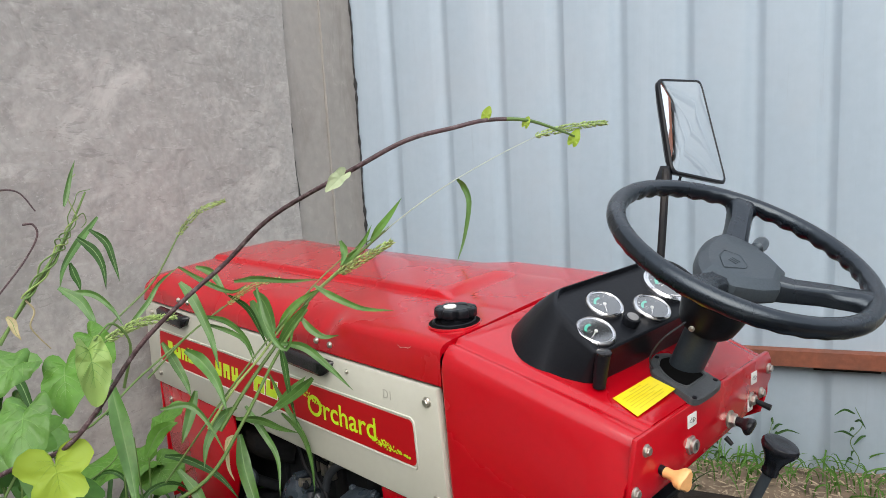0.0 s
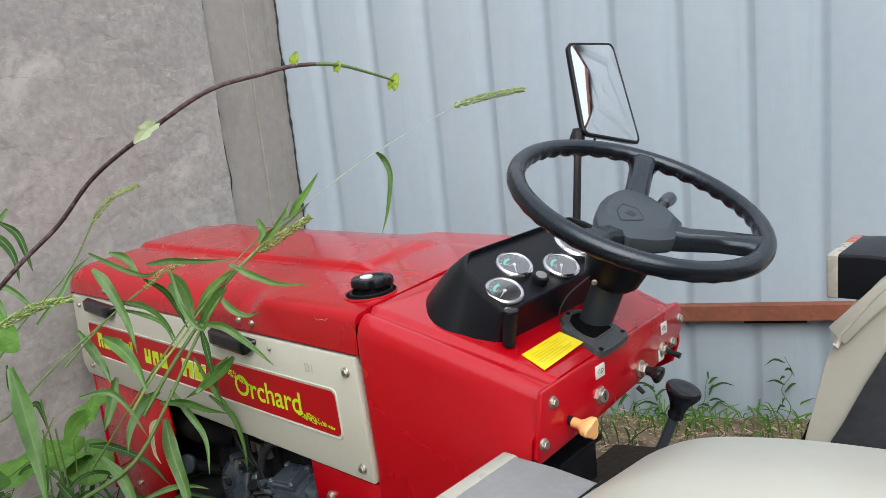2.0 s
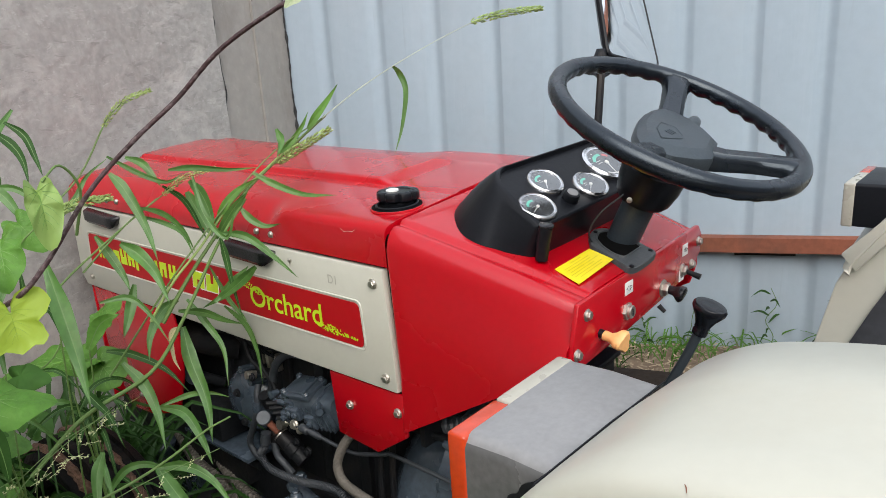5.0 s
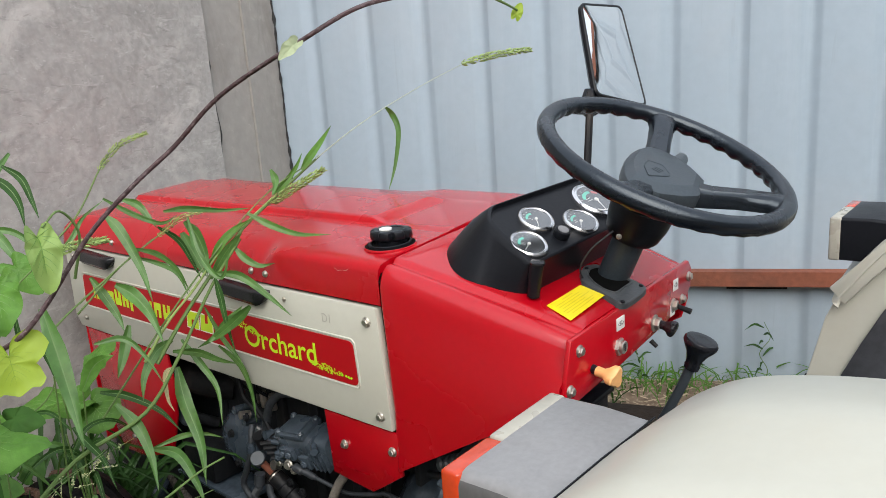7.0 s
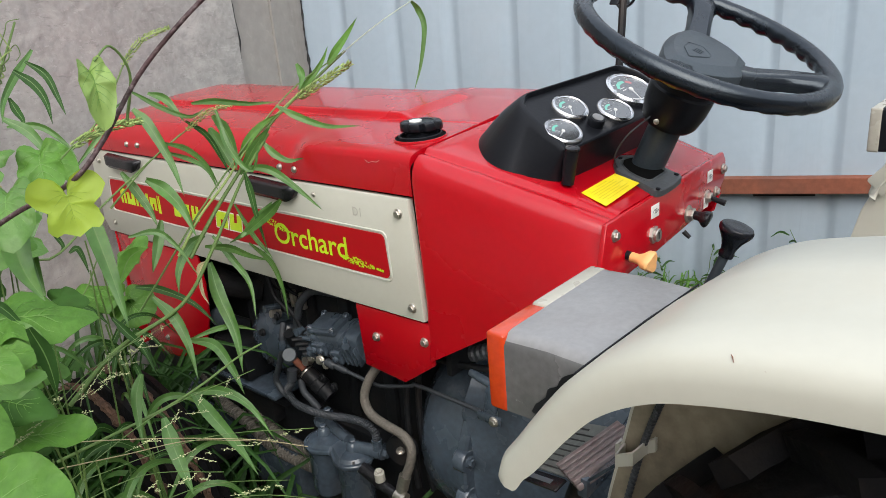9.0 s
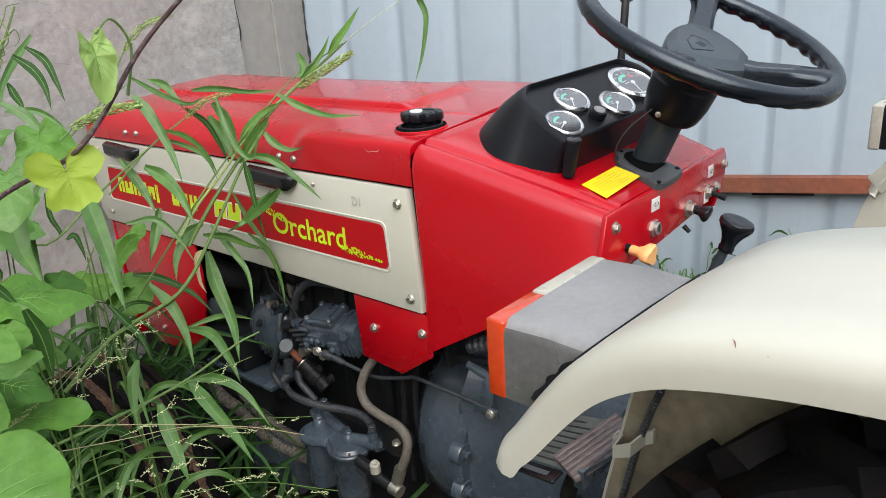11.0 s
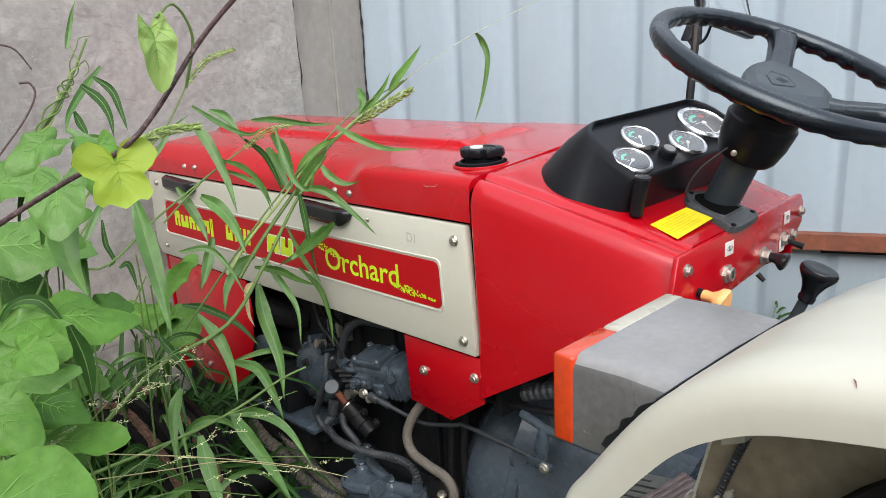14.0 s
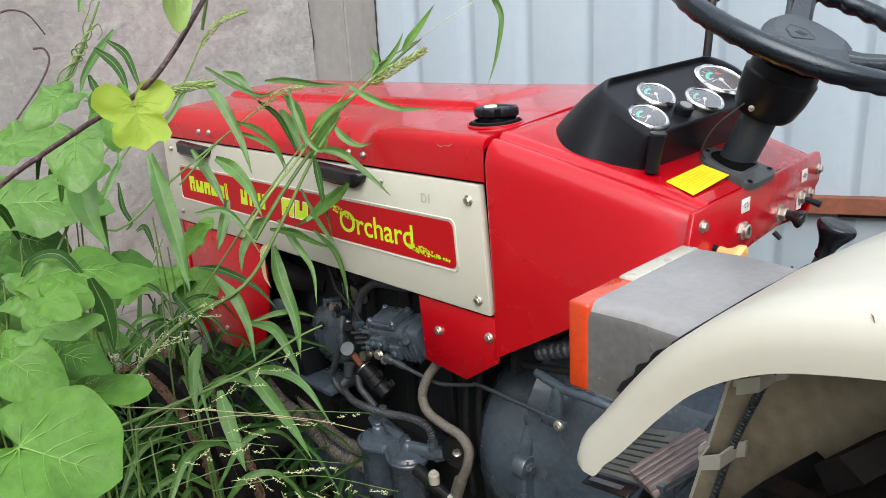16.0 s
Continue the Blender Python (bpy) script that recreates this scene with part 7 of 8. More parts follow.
blade([(-0.439, 0.712, 1.162), (-0.403, 0.689, 1.130), (-0.370, 0.668, 1.111), (-0.344, 0.657, 1.122)], 0.0102, GRASS)
blade([(-0.387, 0.625, 1.137), (-0.347, 0.622, 1.134), (-0.293, 0.608, 1.122), (-0.243, 0.594, 1.118)], 0.0115, GRASS)
blade([(-0.358, 0.606, 1.123), (-0.366, 0.577, 1.067), (-0.355, 0.539, 1.029), (-0.339, 0.526, 1.082)], 0.0110, GRASS)
stem([(-0.664, 0.665, 0.718), (-0.574, 0.666, 0.775), (-0.465, 0.641, 0.816), (-0.391, 0.636, 0.895), (-0.321, 0.627, 0.994), (-0.264, 0.608, 1.067)], 0.0036, STEMGREEN)
stem([(-0.763, 0.450, 0.761), (-0.640, 0.429, 0.773), (-0.574, 0.420, 0.786), (-0.514, 0.413, 0.805), (-0.475, 0.408, 0.811)], 0.0020, STEMGREEN)
stem([(-0.686, 0.703, 0.994), (-0.625, 0.701, 0.939), (-0.528, 0.706, 0.995), (-0.447, 0.707, 1.040), (-0.371, 0.704, 1.081)], 0.0019, STEMGREEN)
stem([(-0.657, 0.970, 1.036), (-0.603, 0.992, 1.103), (-0.549, 1.008, 1.161), (-0.518, 1.024, 1.194), (-0.486, 1.039, 1.236), (-0.456, 1.054, 1.281)], 0.0030, STEMGREEN)
stem([(-0.651, 0.990, 1.039), (-0.568, 1.005, 1.133), (-0.535, 1.018, 1.165), (-0.503, 1.031, 1.207)], 0.0022, STEMGREEN)
stem([(-0.686, 0.756, 0.776), (-0.614, 0.787, 0.813), (-0.549, 0.810, 0.831), (-0.501, 0.843, 0.871)], 0.0018, STEMGREEN)
stem([(-0.772, 0.369, 0.825), (-0.716, 0.342, 0.808), (-0.655, 0.306, 0.789), (-0.594, 0.261, 0.769), (-0.553, 0.222, 0.751)], 0.0006, DRY)
stem([(-0.792, 0.345, 0.812), (-0.725, 0.325, 0.800), (-0.662, 0.302, 0.791), (-0.602, 0.267, 0.770)], 0.0006, DRY)

# upper blades arching off the leaning culms
for pts, w, mtl in (
        ([(-0.405, 0.700, 1.072), (-0.373, 0.692, 1.056), (-0.346, 0.684, 1.023), (-0.333, 0.676, 0.979)], 0.011, GRASS),
        ([(-0.366, 0.690, 1.102), (-0.337, 0.682, 1.074), (-0.322, 0.674, 1.033), (-0.313, 0.666, 0.996)], 0.011, GRASSDARK),
        ([(-0.339, 0.650, 1.109), (-0.326, 0.642, 1.085), (-0.320, 0.634, 1.048), (-0.326, 0.626, 1.013)], 0.020, GRASS),
        ([(-0.330, 0.594, 1.024), (-0.310, 0.553, 1.018), (-0.290, 0.515, 0.985), (-0.270, 0.482, 0.947)], 0.015, GRASS),
        ([(-0.303, 0.650, 1.025), (-0.282, 0.642, 1.058), (-0.256, 0.634, 1.080), (-0.216, 0.626, 1.094)], 0.016, LEAF),
        ([(-0.290, 0.540, 1.121), (-0.270, 0.510, 1.100), (-0.250, 0.468, 1.084), (-0.230, 0.410, 1.084)], 0.013, GRASS),
        ([(-0.316, 0.620, 1.009), (-0.316, 0.612, 0.975), (-0.317, 0.604, 0.933), (-0.311, 0.596, 0.866)], 0.013, GRASSDARK),
        ([(-0.344, 0.620, 0.902), (-0.310, 0.612, 0.929), (-0.295, 0.604, 0.942), (-0.286, 0.596, 0.954)], 0.015, GRASS),
        ([(-0.167, 0.630, 1.127), (-0.143, 0.622, 1.145), (-0.121, 0.614, 1.170), (-0.109, 0.606, 1.196)], 0.012, LEAF),
        ([(-0.166, 0.630, 1.172), (-0.165, 0.622, 1.155), (-0.173, 0.614, 1.143), (-0.189, 0.606, 1.127)], 0.015, GRASS)):
    blade(pts, w, mtl)
stem([(-0.42, 0.665, 0.88), (-0.363, 0.660, 0.945), (-0.313, 0.652, 0.998), (-0.240, 0.640, 1.072), (-0.150, 0.636, 1.125), (-0.047, 0.632, 1.181)], 0.0034, STEMGREEN)
stem([(-0.44, 0.665, 0.89), (-0.390, 0.660, 0.947), (-0.338, 0.652, 0.992), (-0.268, 0.644, 1.058), (-0.164, 0.636, 1.121)], 0.0024, STEMLIGHT)

# spikes of the clump
seed_head([(-0.180, 0.623, 1.113), (-0.143, 0.601, 1.135), (-0.094, 0.567, 1.165)], 0.0068, 240, clump)
seed_head([(-0.369, 0.687, 1.088), (-0.334, 0.669, 1.112), (-0.291, 0.643, 1.123)], 0.0042, 150, clump)
stem([(-0.50, 0.74, 0.98), (-0.43, 0.715, 1.045), (-0.369, 0.687, 1.088)], 0.0016, STEMGREEN)
seed_head([(-0.662, 0.425, 1.139), (-0.625, 0.416, 1.153), (-0.588, 0.398, 1.156)], 0.0046, 300, clump)
stem([(-0.79, 0.44, 0.98), (-0.73, 0.44, 1.07), (-0.69, 0.432, 1.115), (-0.662, 0.425, 1.139)], 0.0015, STEMGREEN)
stem([(-0.60, 0.95, 0.90), (-0.498, 0.925, 1.028), (-0.405, 0.908, 1.108), (-0.345, 0.895, 1.198), (-0.312, 0.884, 1.232)], 0.0020, STEMGREEN)
seed_head([(-0.350, 0.896, 1.192), (-0.312, 0.884, 1.232), (-0.264, 0.862, 1.250)], 0.0050, 160, clump)

# tendrils wound round the tall culm, their loose ends curling
core = smooth_path([(-0.603, 0.992, 1.103), (-0.549, 1.008, 1.161), (-0.518, 1.024, 1.194), (-0.486, 1.039, 1.236)], 14)
for phase, r, end in ((0.0, 0.0085, ((0.004, 0, 0.030), (0.012, 0, 0.046), (0.034, 0, 0.050))), (2.1, 0.0065, ((-0.008, 0, 0.040), (-0.004, 0, 0.066), (0.012, 0, 0.082))), (4.2, 0.0078, ((0.016, 0, 0.006), (0.020, 0, -0.010), (0.010, 0, -0.022)))):
    bm = bmesh.new()
    wound = []
    for k, p in enumerate(core):
        a = 0.36 * k + 0.9 * math.sin(0.21 * k) + phase
        wound.append(p + Vector((0.75 * math.cos(a), math.sin(a), -0.55 * math.cos(a))) * r * (1.15 - 0.4 * math.sin(0.4 * k)))
    wound += smooth_path([wound[-1]] + [core[-1] + Vector(e) for e in end], 5)[1:]
    tube(bm, wound, [0.0020 * (1 - 0.65 * k / len(wound)) for k in range(len(wound))], 7)
    part("tendril", bm, STEMLIGHT if phase == 2.1 else STEMGREEN, clump, "twining shoot")
stem([(-0.604, 0.990, 1.105), (-0.592, 0.984, 1.082), (-0.603, 0.980, 1.058), (-0.594, 0.976, 1.036), (-0.577, 0.972, 1.010)], 0.0017, DRY)
blade([(-0.517, 0.990, 1.262), (-0.508, 0.994, 1.285), (-0.496, 0.998, 1.318), (-0.484, 1.000, 1.345)], 0.011, GRASS)
blade([(-0.640, 0.972, 1.083), (-0.634, 0.965, 1.072), (-0.632, 0.960, 1.056), (-0.626, 0.956, 1.040)], 0.016, DRY)

# long foxtail reaching over the bonnet
foxtail = thing("foxtail_grass", (-0.35, 0.66, 0.0), "slender foxtail grass stalk with a drooping leaf", "grass")
stem([(-0.50, 0.72, 0.80), (-0.36, 0.66, 0.98), (-0.20, 0.630, 1.12), (-0.072, 0.614, 1.179)], 0.0017, STEMGREEN, foxtail)
stem([(-0.072, 0.614, 1.179), (0.030, 0.620, 1.221), (0.136, 0.621, 1.259), (0.250, 0.600, 1.302), (0.357, 0.571, 1.340)], 0.0011, STEMPALE, foxtail)
seed_head([(0.345, 0.574, 1.337), (0.42, 0.53, 1.352), (0.480, 0.479, 1.357)], 0.0068, 260, foxtail)
fox_bm = bmesh.new()
ribbon(fox_bm, [(0.136, 0.621, 1.259), (0.156, 0.622, 1.242), (0.160, 0.612, 1.206), (0.145, 0.616, 1.135), (0.124, 0.623, 1.080)], 0.0125, 0.3)
part("blade", fox_bm, GRASS, foxtail, "drooping leaf blade", 60)
fox_bm = bmesh.new()
ribbon(fox_bm, [(-0.105, 0.618, 1.163), (-0.088, 0.61, 1.186), (-0.066, 0.60, 1.212), (-0.045, 0.59, 1.240)], 0.014, 0.3)
part("blade", fox_bm, LEAF, foxtail, "", 60)

# arching vine in front
vine = thing("vine", (-0.93, 0.15, 0.0), "arching purple-brown vine stem with heart-shaped leaves", "vine")
VINE_LINE = [(-1.02, 0.22, 0.90), (-0.95, 0.16, 1.055), (-0.903, 0.115, 1.118), (-0.857, 0.066, 1.157), (-0.836, 0.014, 1.1795), (-0.8185, -0.001, 1.2005), (-0.791, -0.013, 1.239), (-0.771, -0.039, 1.268), (-0.751, -0.059, 1.290), (-0.739, -0.096, 1.318), (-0.724, -0.156, 1.344), (-0.707, -0.179, 1.357), (-0.686, -0.192, 1.362), (-0.670, -0.201, 1.365), (-0.649, -0.210, 1.364), (-0.627, -0.214, 1.358), (-0.609, -0.214, 1.353)]
vl = smooth_path(VINE_LINE, 6)
bm = bmesh.new()
tube(bm, vl[:82], [0.0018 - 0.000009 * i for i in range(82)], 9)
part("stem", bm, STEMPURPLE, vine)
bm = bmesh.new()
tube(bm, vl[81:], [0.00105 - 0.00003 * i for i in range(len(vl) - 81)], 8)
part("shoot_tip", bm, STEMGREEN, vine, "green tip of the shoot")


def to_eye(p, up=0.3, swing=(0, 0, 0)):
    d = (EYE_SIDE - Vector(p)).normalized()
    return d + Vector((0, 0, up)) + Vector(swing)


heart((-0.840, 0.010, 1.169), to_eye((-0.836, 0.015, 1.17), -0.05), (0.05, 0.0, -1), 0.028, LEAFYOUNG, vine, "lobed", True, 0.03)
heart((-0.819, -0.014, 1.238), to_eye((-0.82, -0.01, 1.24), 0.10, (0.25, 0.0, 0)), (-0.03, 0.0, -1), 0.032, LEAFMID, vine, "folded", True, 0.14)
stem([(-0.797, 0.002, 1.212), (-0.792, -0.004, 1.240), (-0.803, -0.009, 1.257), (-0.816, -0.013, 1.250)], 0.0009, STEMGREEN, vine)
heart((-0.7325, -0.155, 1.3400), to_eye((-0.72, -0.16, 1.33), 0.5, (0.2, 0, 0)), (-0.70, 0.4, -0.75), 0.0125, LEAFSILVER, vine, "folded", False, 0.1)
for p, s in (((-0.670, -0.201, 1.3675), 0.006), ((-0.649, -0.210, 1.362), 0.005), ((-0.612, -0.214, 1.3515), 0.008)):
    heart(p, to_eye(p, 0.2), (0.3, -0.2, 0.7), s, LEAFYOUNG, vine, "heart", False, 0.1)

# leafy undergrowth of the same creeper
patch = thing("creeper_patch", (-0.85, 0.35, 0.0), "mass of broad green creeper leaves beside the tractor", "creeper")
heart((-0.921, 0.030, 0.980), (-0.15, -0.46, 0.86), (0.55, -0.75, -0.2), 0.070, LEAF, patch, "round", True, 0.05)
heart((-0.850, 0.190, 1.020), (-0.5, -0.10, 0.85), (0.5, -0.8, -0.35), 0.036, LEAF, patch, "heart", True, 0.22, 1.0)
heart((-0.800, 0.340, 0.998), (-0.02, -0.30, 0.95), (0.85, -0.35, -0.25), 0.098, LEAF, patch, "heart", True, 0.16, 2.0)
heart((-0.872, 0.150, 1.035), (-0.4, -0.4, 0.7), (0.5, -0.6, -0.5), 0.034, LEAF, patch, "heart", True, 0.2, 0.5)
heart((-0.455, 0.850, 0.765), (-0.45, -0.55, 0.72), (0.35, -0.2, -0.8), 0.072, LEAF, patch, "round", True, 0.10, 1.5)
heart((-0.502, 0.89, 0.788), (-0.05, -0.15, 1.0), (-0.9, 0.2, -0.1), 0.130, LEAF, patch, "heart", True, 0.12, 2.5)
heart((-0.830, 0.300, 0.930), (-0.2, -0.3, 0.9), (0.5, -0.6, -0.5), 0.055, LEAFDARK, patch, "heart", True, 0.15, 3.0)
heart((-0.825, 0.299, 0.888), (-0.05, -0.20, 0.95), (0.8, -0.4, -0.25), 0.075, LEAF, patch, "heart", True, 0.1, 0.2)
heart((-0.775, 0.349, 1.090), (-0.4, -0.4, 0.8), (0.8, -0.3, -0.3), 0.040, LEAF, patch, "heart", True, 0.15, 1.2)
heart((-0.760, 0.388, 1.060), (-0.5, -0.5, 0.7), (0.6, -0.3, -0.6), 0.030, LEAF, patch, "heart", True, 0.15, 2.2)
heart((-0.752, 0.284, 1.150), (-0.5, -0.6, 0.5), (0.1, -0.1, -1), 0.050, LEAF, patch, "heart", True, 0.1, 0.7)
heart((-0.800, 0.250, 1.130), (-0.4, -0.5, 0.7), (-0.3, -0.6, -0.7), 0.058, LEAFPALE, patch, "heart", True, 0.15, 1.9)
heart((-0.790, 0.300, 1.165), (-0.3, -0.5, 0.7), (-0.8, -0.2, -0.2), 0.046, LEAFPALE, patch, "heart", True, 0.15, 2.9)
heart((-0.634, 0.563, 1.110), (-0.4, -0.7, 0.4), (0.5, 0, -0.8), 0.050, LEAF, patch, "heart", True, 0.15, 0.9)
heart((-0.456, 0.815, 0.865), (-0.6, -0.2, 0.7), (0.6, 0.1, 0.5), 0.062, LEAF, patch, "heart", True, 0.15, 0.3)
heart((-0.771, 0.553, 1.102), (-0.3, -0.5, 0.8), (0.9, -0.1, -0.2), 0.080, LEAFPALE, patch, "heart", True, 0.14, 1.0)
heart((-0.800, 0.470, 1.048), (-0.2, -0.5, 0.85), (0.9, -0.3, -0.2), 0.110, LEAFPALE, patch, "heart", True, 0.14, 4.0)
heart((-0.836, 0.337, 0.988), (-0.3, -0.45, 0.8), (0.8, -0.4, -0.4), 0.075, LEAFPALE, patch, "heart", True, 0.14, 0.0)
heart((-0.825, 0.414, 0.903), (-0.2, -0.5, 0.85), (0.6, -0.5, -0.5), 0.085, LEAFDARK, patch, "heart", True, 0.14, 4.0)
heart((-0.879, 0.279, 0.948), (-0.3, -0.5, 0.8), (0.4, -0.7, -0.5), 0.070, LEAF, patch, "heart", True, 0.14, 2.0)
heart((-0.745, 0.588, 0.836), (-0.3, -0.5, 0.8), (0.8, -0.2, -0.5), 0.080, LEAF, patch, "heart", True, 0.14, 4.0)
heart((-0.788, 0.539, 0.995), (-0.4, -0.4, 0.8), (0.6, -0.4, -0.6), 0.070, LEAFDARK, patch, "heart", True, 0.14, 4.0)
heart((-0.868, 0.182, 1.004), (-0.25, -0.25, 0.93), (0.80, -0.55, -0.15), 0.050, LEAFPALE, patch, "heart", True, 0.10, 1.7)
rnd = random.Random(5)
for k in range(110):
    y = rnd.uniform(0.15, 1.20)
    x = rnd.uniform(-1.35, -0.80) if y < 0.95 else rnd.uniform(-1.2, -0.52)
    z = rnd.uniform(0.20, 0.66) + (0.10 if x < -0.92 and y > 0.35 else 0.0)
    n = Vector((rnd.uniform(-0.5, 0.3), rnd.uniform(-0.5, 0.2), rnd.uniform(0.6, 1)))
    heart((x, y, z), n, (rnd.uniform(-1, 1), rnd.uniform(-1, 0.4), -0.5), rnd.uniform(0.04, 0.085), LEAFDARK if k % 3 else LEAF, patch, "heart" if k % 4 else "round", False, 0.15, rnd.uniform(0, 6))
for k in range(26):
    x, y = rnd.uniform(-1.2, -0.72), rnd.uniform(0.25, 1.2)
    top = rnd.uniform(0.5, 0.85)
    stem([(x, y, 0.0), (x + rnd.uniform(-0.06, 0.06), y + rnd.uniform(-0.06, 0.06), top * 0.5), (x + rnd.uniform(-0.12, 0.12), y + rnd.uniform(-0.15, 0.08), top)], 0.0022, STEMGREEN, patch)


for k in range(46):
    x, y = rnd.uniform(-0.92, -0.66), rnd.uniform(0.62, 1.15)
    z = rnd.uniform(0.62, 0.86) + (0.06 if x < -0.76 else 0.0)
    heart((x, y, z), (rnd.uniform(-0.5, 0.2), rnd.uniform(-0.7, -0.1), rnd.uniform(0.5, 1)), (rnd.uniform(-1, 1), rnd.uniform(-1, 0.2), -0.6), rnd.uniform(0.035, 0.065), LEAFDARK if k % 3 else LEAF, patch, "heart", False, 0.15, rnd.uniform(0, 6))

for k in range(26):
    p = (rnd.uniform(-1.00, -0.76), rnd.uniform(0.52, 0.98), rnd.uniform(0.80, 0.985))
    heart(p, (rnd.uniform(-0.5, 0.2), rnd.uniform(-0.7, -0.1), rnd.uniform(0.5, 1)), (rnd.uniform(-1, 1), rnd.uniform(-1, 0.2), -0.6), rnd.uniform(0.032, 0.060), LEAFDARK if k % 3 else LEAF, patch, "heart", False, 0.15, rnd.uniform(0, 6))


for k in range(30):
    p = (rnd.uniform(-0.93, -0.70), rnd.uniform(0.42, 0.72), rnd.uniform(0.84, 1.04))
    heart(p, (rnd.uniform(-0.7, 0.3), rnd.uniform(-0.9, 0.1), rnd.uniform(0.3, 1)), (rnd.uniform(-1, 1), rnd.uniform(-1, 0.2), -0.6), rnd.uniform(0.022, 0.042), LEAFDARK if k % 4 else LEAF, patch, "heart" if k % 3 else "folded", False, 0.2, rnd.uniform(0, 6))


for k in range(8):
    p = Vector((rnd.uniform(-0.86, -0.72), rnd.uniform(0.30, 0.50), rnd.uniform(0.96, 1.08)))
    a, l = rnd.uniform(0, 6.283), rnd.uniform(0.06, 0.12)
    o = Vector((math.cos(a), math.sin(a), 0)) * l
    blade([p, p + o * 0.3 + Vector((0, 0, l * 0.45)), p + o * 0.7 + Vector((0, 0, l * 0.40)), p + o - Vector((0, 0, l * rnd.uniform(0.0, 0.4)))], rnd.uniform(0.008, 0.013), GRASSDARK if k % 3 else GRASS)
    stem([p - Vector((rnd.uniform(-0.03, 0.03), 0, 0.25)), p - Vector((0.01, 0.01, 0.10)), p], 0.0012, STEMGREEN)


def leafy_culm(root, top, n, reach, seed):
    """A grass stalk with alternate arching blades."""
    rr = random.Random(seed)
    root, top = Vector(root), Vector(top)
    mid = root.lerp(top, 0.5) + Vector((rr.uniform(-0.03, 0.03), rr.uniform(-0.03, 0.03), 0.02))
    line = smooth_path([root, mid, top], 8)
    stem([root, mid, top], 0.0020, STEMGREEN)
    for k in range(n):
        p = line[int((0.35 + 0.6 * k / n) * (len(line) - 1))]
        a = rr.uniform(0, 6.283)
        l = reach * rr.uniform(0.7, 1.2)
        o = Vector((math.cos(a), math.sin(a), 0))
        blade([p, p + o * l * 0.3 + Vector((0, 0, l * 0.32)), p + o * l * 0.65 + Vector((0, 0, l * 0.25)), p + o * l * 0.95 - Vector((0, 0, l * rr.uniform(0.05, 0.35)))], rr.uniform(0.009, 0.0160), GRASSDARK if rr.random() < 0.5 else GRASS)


for k in range(24):
    x, y = rnd.uniform(-1.0, -0.60), rnd.uniform(0.42, 1.25)
    leafy_culm((x, y, 0.0), (x + rnd.uniform(-0.08, 0.10), y + rnd.uniform(-0.1, 0.1), rnd.uniform(0.45, 0.74)), 5, 0.17, 100 + k)
for k in range(6):
    x, y = rnd.uniform(-0.62, -0.47), rnd.uniform(0.60, 0.86)
    leafy_culm((x, y, 0.0), (x + rnd.uniform(-0.03, 0.07), y + rnd.uniform(-0.06, 0.06), rnd.uniform(0.76, 0.93)), 6, 0.15, 170 + k)
for k in range(14):
    x, y = rnd.uniform(-1.0, -0.76), rnd.uniform(0.45, 1.15)
    leafy_culm((x, y, 0.0), (x + rnd.uniform(-0.02, 0.08), y + rnd.uniform(-0.1, 0.1), rnd.uniform(0.85, 1.02)), 6, 0.15, 140 + k)
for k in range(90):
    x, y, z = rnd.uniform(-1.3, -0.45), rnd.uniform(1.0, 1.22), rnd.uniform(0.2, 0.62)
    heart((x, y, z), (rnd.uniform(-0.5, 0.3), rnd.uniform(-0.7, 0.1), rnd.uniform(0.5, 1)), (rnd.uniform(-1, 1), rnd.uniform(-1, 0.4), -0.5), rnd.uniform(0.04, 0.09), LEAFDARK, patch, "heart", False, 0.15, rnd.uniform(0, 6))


# loose grass low down, too many blades to count
def tufts(name, label, spots, mtl, seed, h0, h1, w=0.008, lean=0.5):
    rr = random.Random(seed)
    bm = bmesh.new()
    for x, y, n in spots:
        for k in range(n):
            px, py = x + rr.gauss(0, 0.05), y + rr.gauss(0, 0.05)
            foot = ground_height(px, py)
            h = rr.uniform(h0, h1)
            a = rr.uniform(0, 6.283)
            l = rr.uniform(0.1, lean) * h
            ribbon(bm, [(px, py, foot - 0.01), (px + 0.25 * l * math.cos(a), py + 0.25 * l * math.sin(a), foot + h * 0.5), (px + l * math.cos(a), py + l * math.sin(a), foot + h * rr.uniform(0.75, 1.0)), (px + 1.5 * l * math.cos(a), py + 1.5 * l * math.sin(a), foot + h * rr.uniform(0.6, 0.95))], w * rr.uniform(0.5, 1.3), 0.3, 2)
    ob = part(name, bm, mtl, None, "", 60)
    return tagged(ob, label, "grass", "", "stuff")


rnd = random.Random(9)
fence_spots = []
for k in range(135):
    u = rnd.uniform(-1.5, 0.72)
    p = FENCE_P + FENCE_D * u - FENCE_N * abs(rnd.gauss(0.025, 0.08 if u > -0.1 else 0.16))
    fence_spots.append((p.x, p.y, rnd.randint(3, 8)))
tufts("fence_grass", "short green weeds along the foot of the fence", fence_spots, LEAF, 3, 0.016, 0.085, 0.0045, 1.6)
yard_spots = [(rnd.uniform(-1.3, -0.3), rnd.uniform(-0.2, 1.22), rnd.randint(5, 12)) for k in range(130)]
yard_spots += [(rnd.uniform(-0.45, -0.10), rnd.uniform(1.15, 1.36), rnd.randint(8, 14)) for k in range(46)]
yard_spots += [(rnd.uniform(-0.85, -0.30), rnd.uniform(0.9, 1.28), rnd.randint(8, 14)) for k in range(60)]
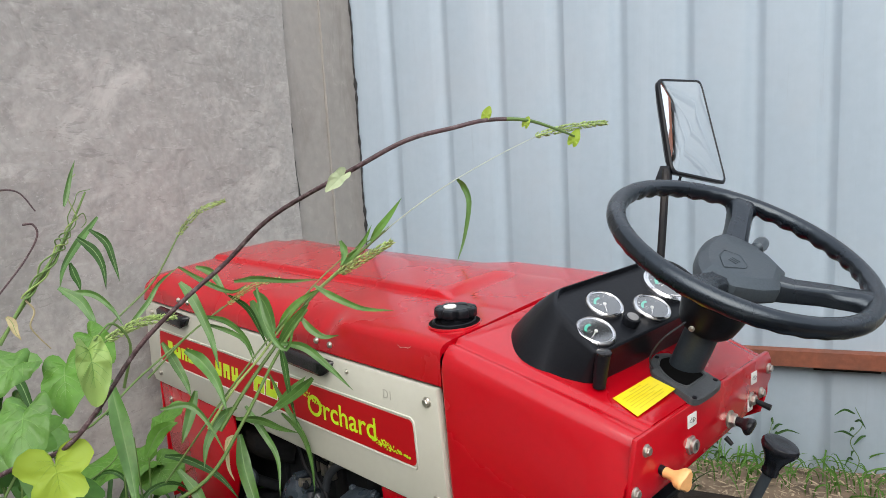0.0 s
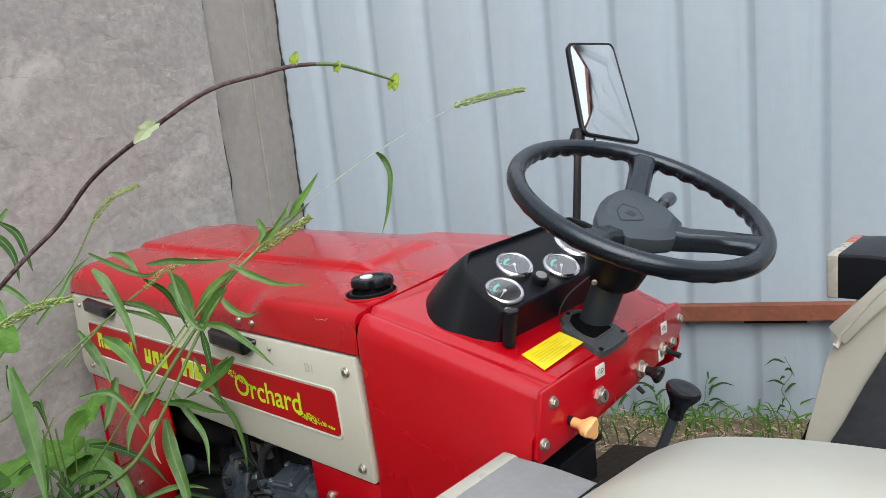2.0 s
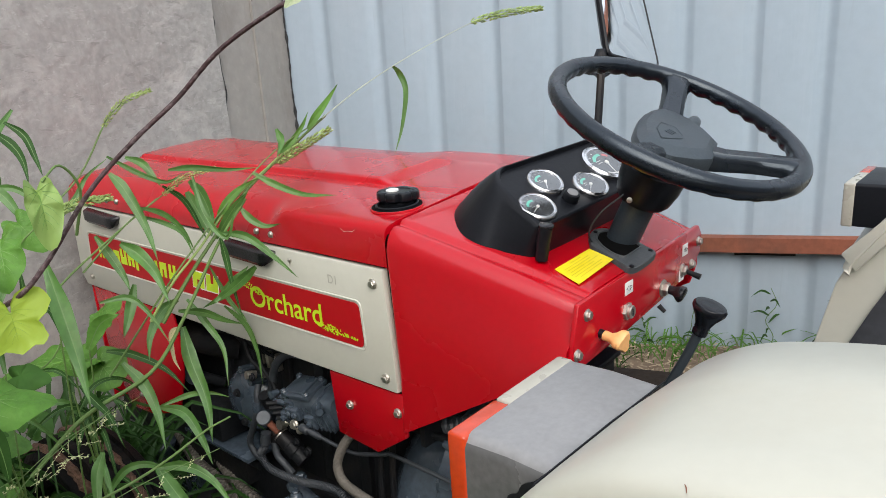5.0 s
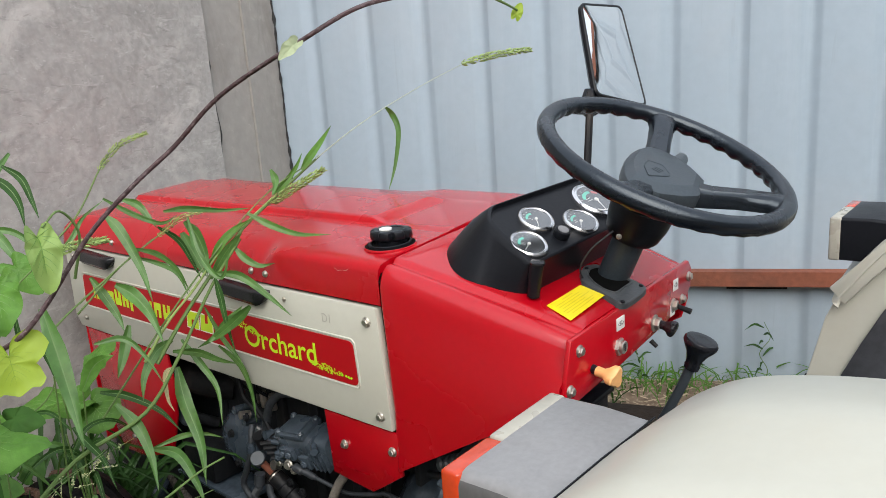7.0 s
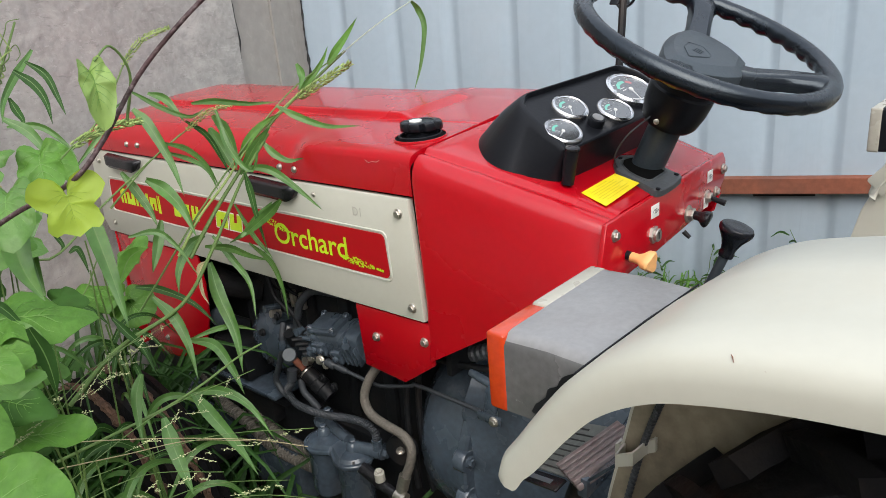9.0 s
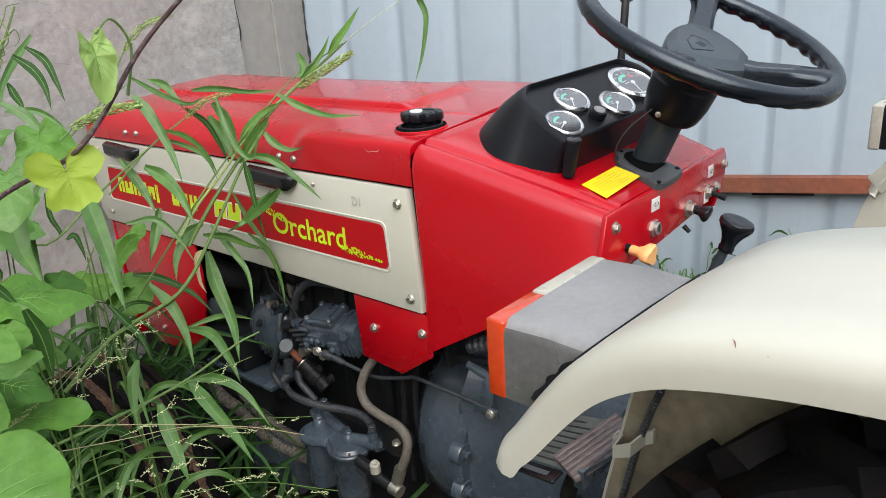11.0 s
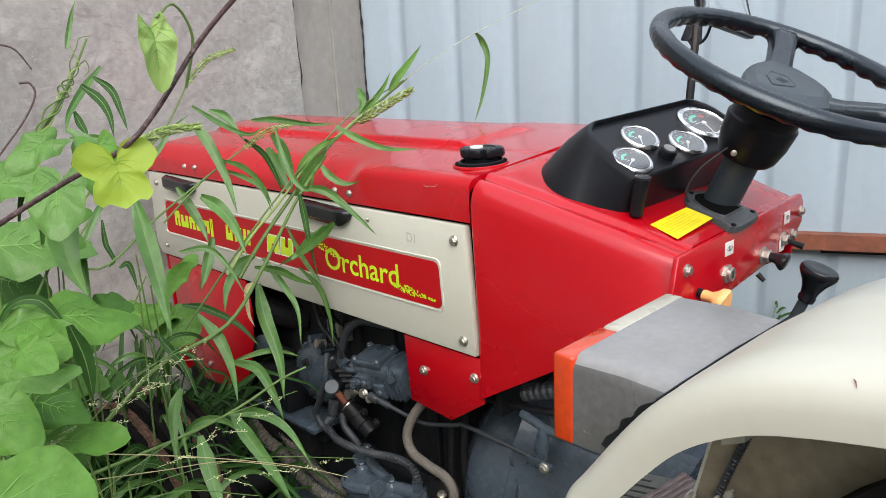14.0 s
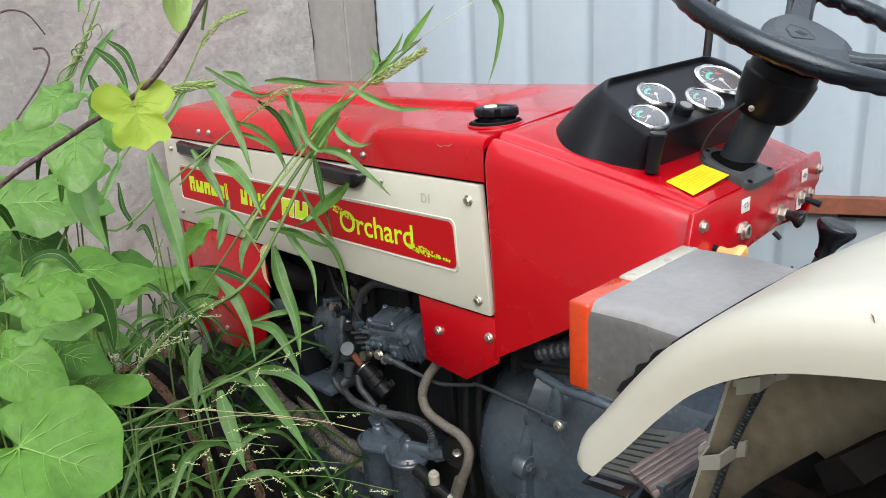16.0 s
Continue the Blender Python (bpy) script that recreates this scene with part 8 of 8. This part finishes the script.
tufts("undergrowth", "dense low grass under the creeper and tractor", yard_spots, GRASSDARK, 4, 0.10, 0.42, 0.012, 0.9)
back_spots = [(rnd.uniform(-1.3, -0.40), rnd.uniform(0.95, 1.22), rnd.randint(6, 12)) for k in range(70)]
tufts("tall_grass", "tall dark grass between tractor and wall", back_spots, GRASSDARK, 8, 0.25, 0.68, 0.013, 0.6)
low_spots = [(rnd.uniform(-0.4, 1.0), rnd.uniform(-0.6, 0.9), rnd.randint(2, 5)) for k in range(60)]
tufts("yard_weeds", "scattered low weeds on the soil", low_spots, GRASSDARK, 6, 0.03, 0.10, 0.006, 1.0)


def straw():
    """Dry stalks strewn over the soil."""
    rr = random.Random(12)
    bm = bmesh.new()
    for k in range(9000):
        x, y = rr.uniform(0.55, 1.75), rr.uniform(-0.9, 1.3)
        if not -0.45 < (Vector((x, y, 0)) - FENCE_P).dot(FENCE_N) < -0.02:
            continue
        a, l = rr.uniform(0, 6.283), rr.uniform(0.005, 0.04) * rr.choice((0.5, 0.7, 1.0, 1.3))
        z = 0.008 + rr.uniform(-0.008, 0.024) + ground_height(x, y)
        d = Vector((math.cos(a), math.sin(a), rr.uniform(-0.12, 0.12))) * l
        s = Vector((-math.sin(a), math.cos(a), 0)) * rr.uniform(0.0005, 0.0035)
        p = Vector((x, y, z))
        bm.faces.new([bm.verts.new(q) for q in (p - s, p + s, p + d + s, p + d - s)])
    ob = part("straw", bm, STRAW, None, "", 0)
    tagged(ob, "dry straw and stalks strewn over the soil", "straw", "", "stuff")


straw()


def fence_weed(u, h, seed):
    """A thin weed with small leaves standing against the sheet."""
    rr = random.Random(seed)
    p = FENCE_P + FENCE_D * u - FENCE_N * 0.04 + Vector((0, 0, BANK))
    w = thing("weed", tuple(p), "thin green weed standing against the metal fence", "weed", "weeds along the fence")
    pts = [p + Vector((rr.uniform(-0.02, 0.02), rr.uniform(-0.02, 0.02), h * k / 4)) for k in range(5)]
    stem(pts, 0.0014, STEMGREEN, w)
    for k in range(7):
        q = pts[0].lerp(pts[-1], 0.25 + 0.11 * k)
        a = rr.uniform(0, 6.283)
        bm = bmesh.new()
        l = rr.uniform(0.04, 0.09)
        ribbon(bm, [q, q + Vector((math.cos(a), math.sin(a), 0.5)) * l * 0.5, q + Vector((math.cos(a), math.sin(a), 0.1)) * l], 0.0075, 0.3, 3)
        part("blade", bm, GRASSDARK, w, "", 60)


for k, (u, h) in enumerate(((0.24, 0.19), (0.10, 0.13), (-0.05, 0.16), (-0.28, 0.22), (-0.50, 0.25), (-0.60, 0.24), (0.36, 0.14))):
    fence_weed(u, h, 30 + k)


# dark creepers dried on the plaster
for pts in ([(-0.440, 1.848, 1.274), (-0.400, 1.839, 1.284), (-0.364, 1.829, 1.270), (-0.335, 1.819, 1.218)], [(-0.371, 1.826, 1.184), (-0.346, 1.820, 1.182), (-0.341, 1.815, 1.148), (-0.381, 1.819, 1.083), (-0.453, 1.824, 1.001), (-0.512, 1.825, 0.931), (-0.56, 1.82, 0.80), (-0.58, 1.80, 0.2), (-0.58, 1.80, -0.3)]):
    pts = [(-0.985 + 0.8 * (x + 0.985), -0.45 + 0.8 * (y + 0.45) - 0.004, 1.29 + 0.8 * (z - 1.29)) for x, y, z in pts]
    t = thing("tendril", (pts[-1][0], pts[-1][1], pts[-1][2]), "dark dry tendril curling against the plaster wall", "tendril", "tendrils on the wall")
    stem(pts, 0.0024, STEMPURPLE, t)


def panicle(root, tip, n, seed, spread=0.10, owner=None):
    """A fine branching grass flower with small pale grains."""
    rr = random.Random(seed)
    root, tip = Vector(root), Vector(tip)
    bm = bmesh.new()
    line = smooth_path([root, root.lerp(tip, 0.5) + Vector((0, 0, 0.02)), tip], 6)
    tube(bm, line, 0.0005, 5)
    part("stem", bm, STEMGREEN, owner)
    bm = bmesh.new()
    L = (tip - root).length
    for k in range(n):
        t = 0.35 + 0.62 * k / n
        p = root.lerp(tip, t)
        d = ((tip - root).normalized() + Vector((rr.uniform(-1, 1), rr.uniform(-1, 1), rr.uniform(-0.9, 0.7))) * 0.8).normalized()
        q = p + d * spread * L * rr.uniform(0.8, 2.0) * (1.2 - t)
        tube(bm, [p, q], 0.0003, 4)
        for j in range(9):
            c = p.lerp(q, 0.25 + 0.75 * j / 8) + Vector((rr.uniform(-1, 1), rr.uniform(-1, 1), rr.uniform(-1, 1))) * 0.0018
            s = rr.uniform(0.0005, 0.0011)
            vs = [bm.verts.new(c + Vector(o) * s) for o in ((1.6, 0, 0), (-0.8, 1, 0), (-0.8, -1, 0), (0, 0, 1.4))]
            for f in ((0, 1, 2), (0, 1, 3), (1, 2, 3), (0, 2, 3)):
                bm.faces.new([vs[i] for i in f])
    part("seed_head", bm, SEEDPALE, owner, "", 0)


SEEDPALE = mat("pale_seed", (0.42, 0.46, 0.24), 0.7, 0, 0.2, 60, 300, 0.1, 0, island=0.3)
wild = thing("wild_grass", (-0.80, 0.35, 0.0), "fine wild grass with pale branching seed heads", "grass")
for k, (a, b) in enumerate((((-0.84, 0.33, 0.86), (-0.60, 0.40, 0.90)), ((-0.86, 0.30, 0.84), (-0.66, 0.34, 0.93)), ((-0.84, 0.28, 0.82), (-0.56, 0.30, 0.84)), ((-0.78, 0.32, 0.80), (-0.52, 0.25, 0.75)), ((-0.80, 0.22, 0.80), (-0.60, 0.20, 0.74)), ((-0.84, 0.22, 0.84), (-0.68, 0.20, 0.80)), ((-0.90, 0.28, 0.86), (-0.78, 0.30, 0.92)), ((-0.74, 0.24, 0.76), (-0.56, 0.16, 0.70)))):
    panicle(a, b, 9, 50 + k, 0.10, wild)
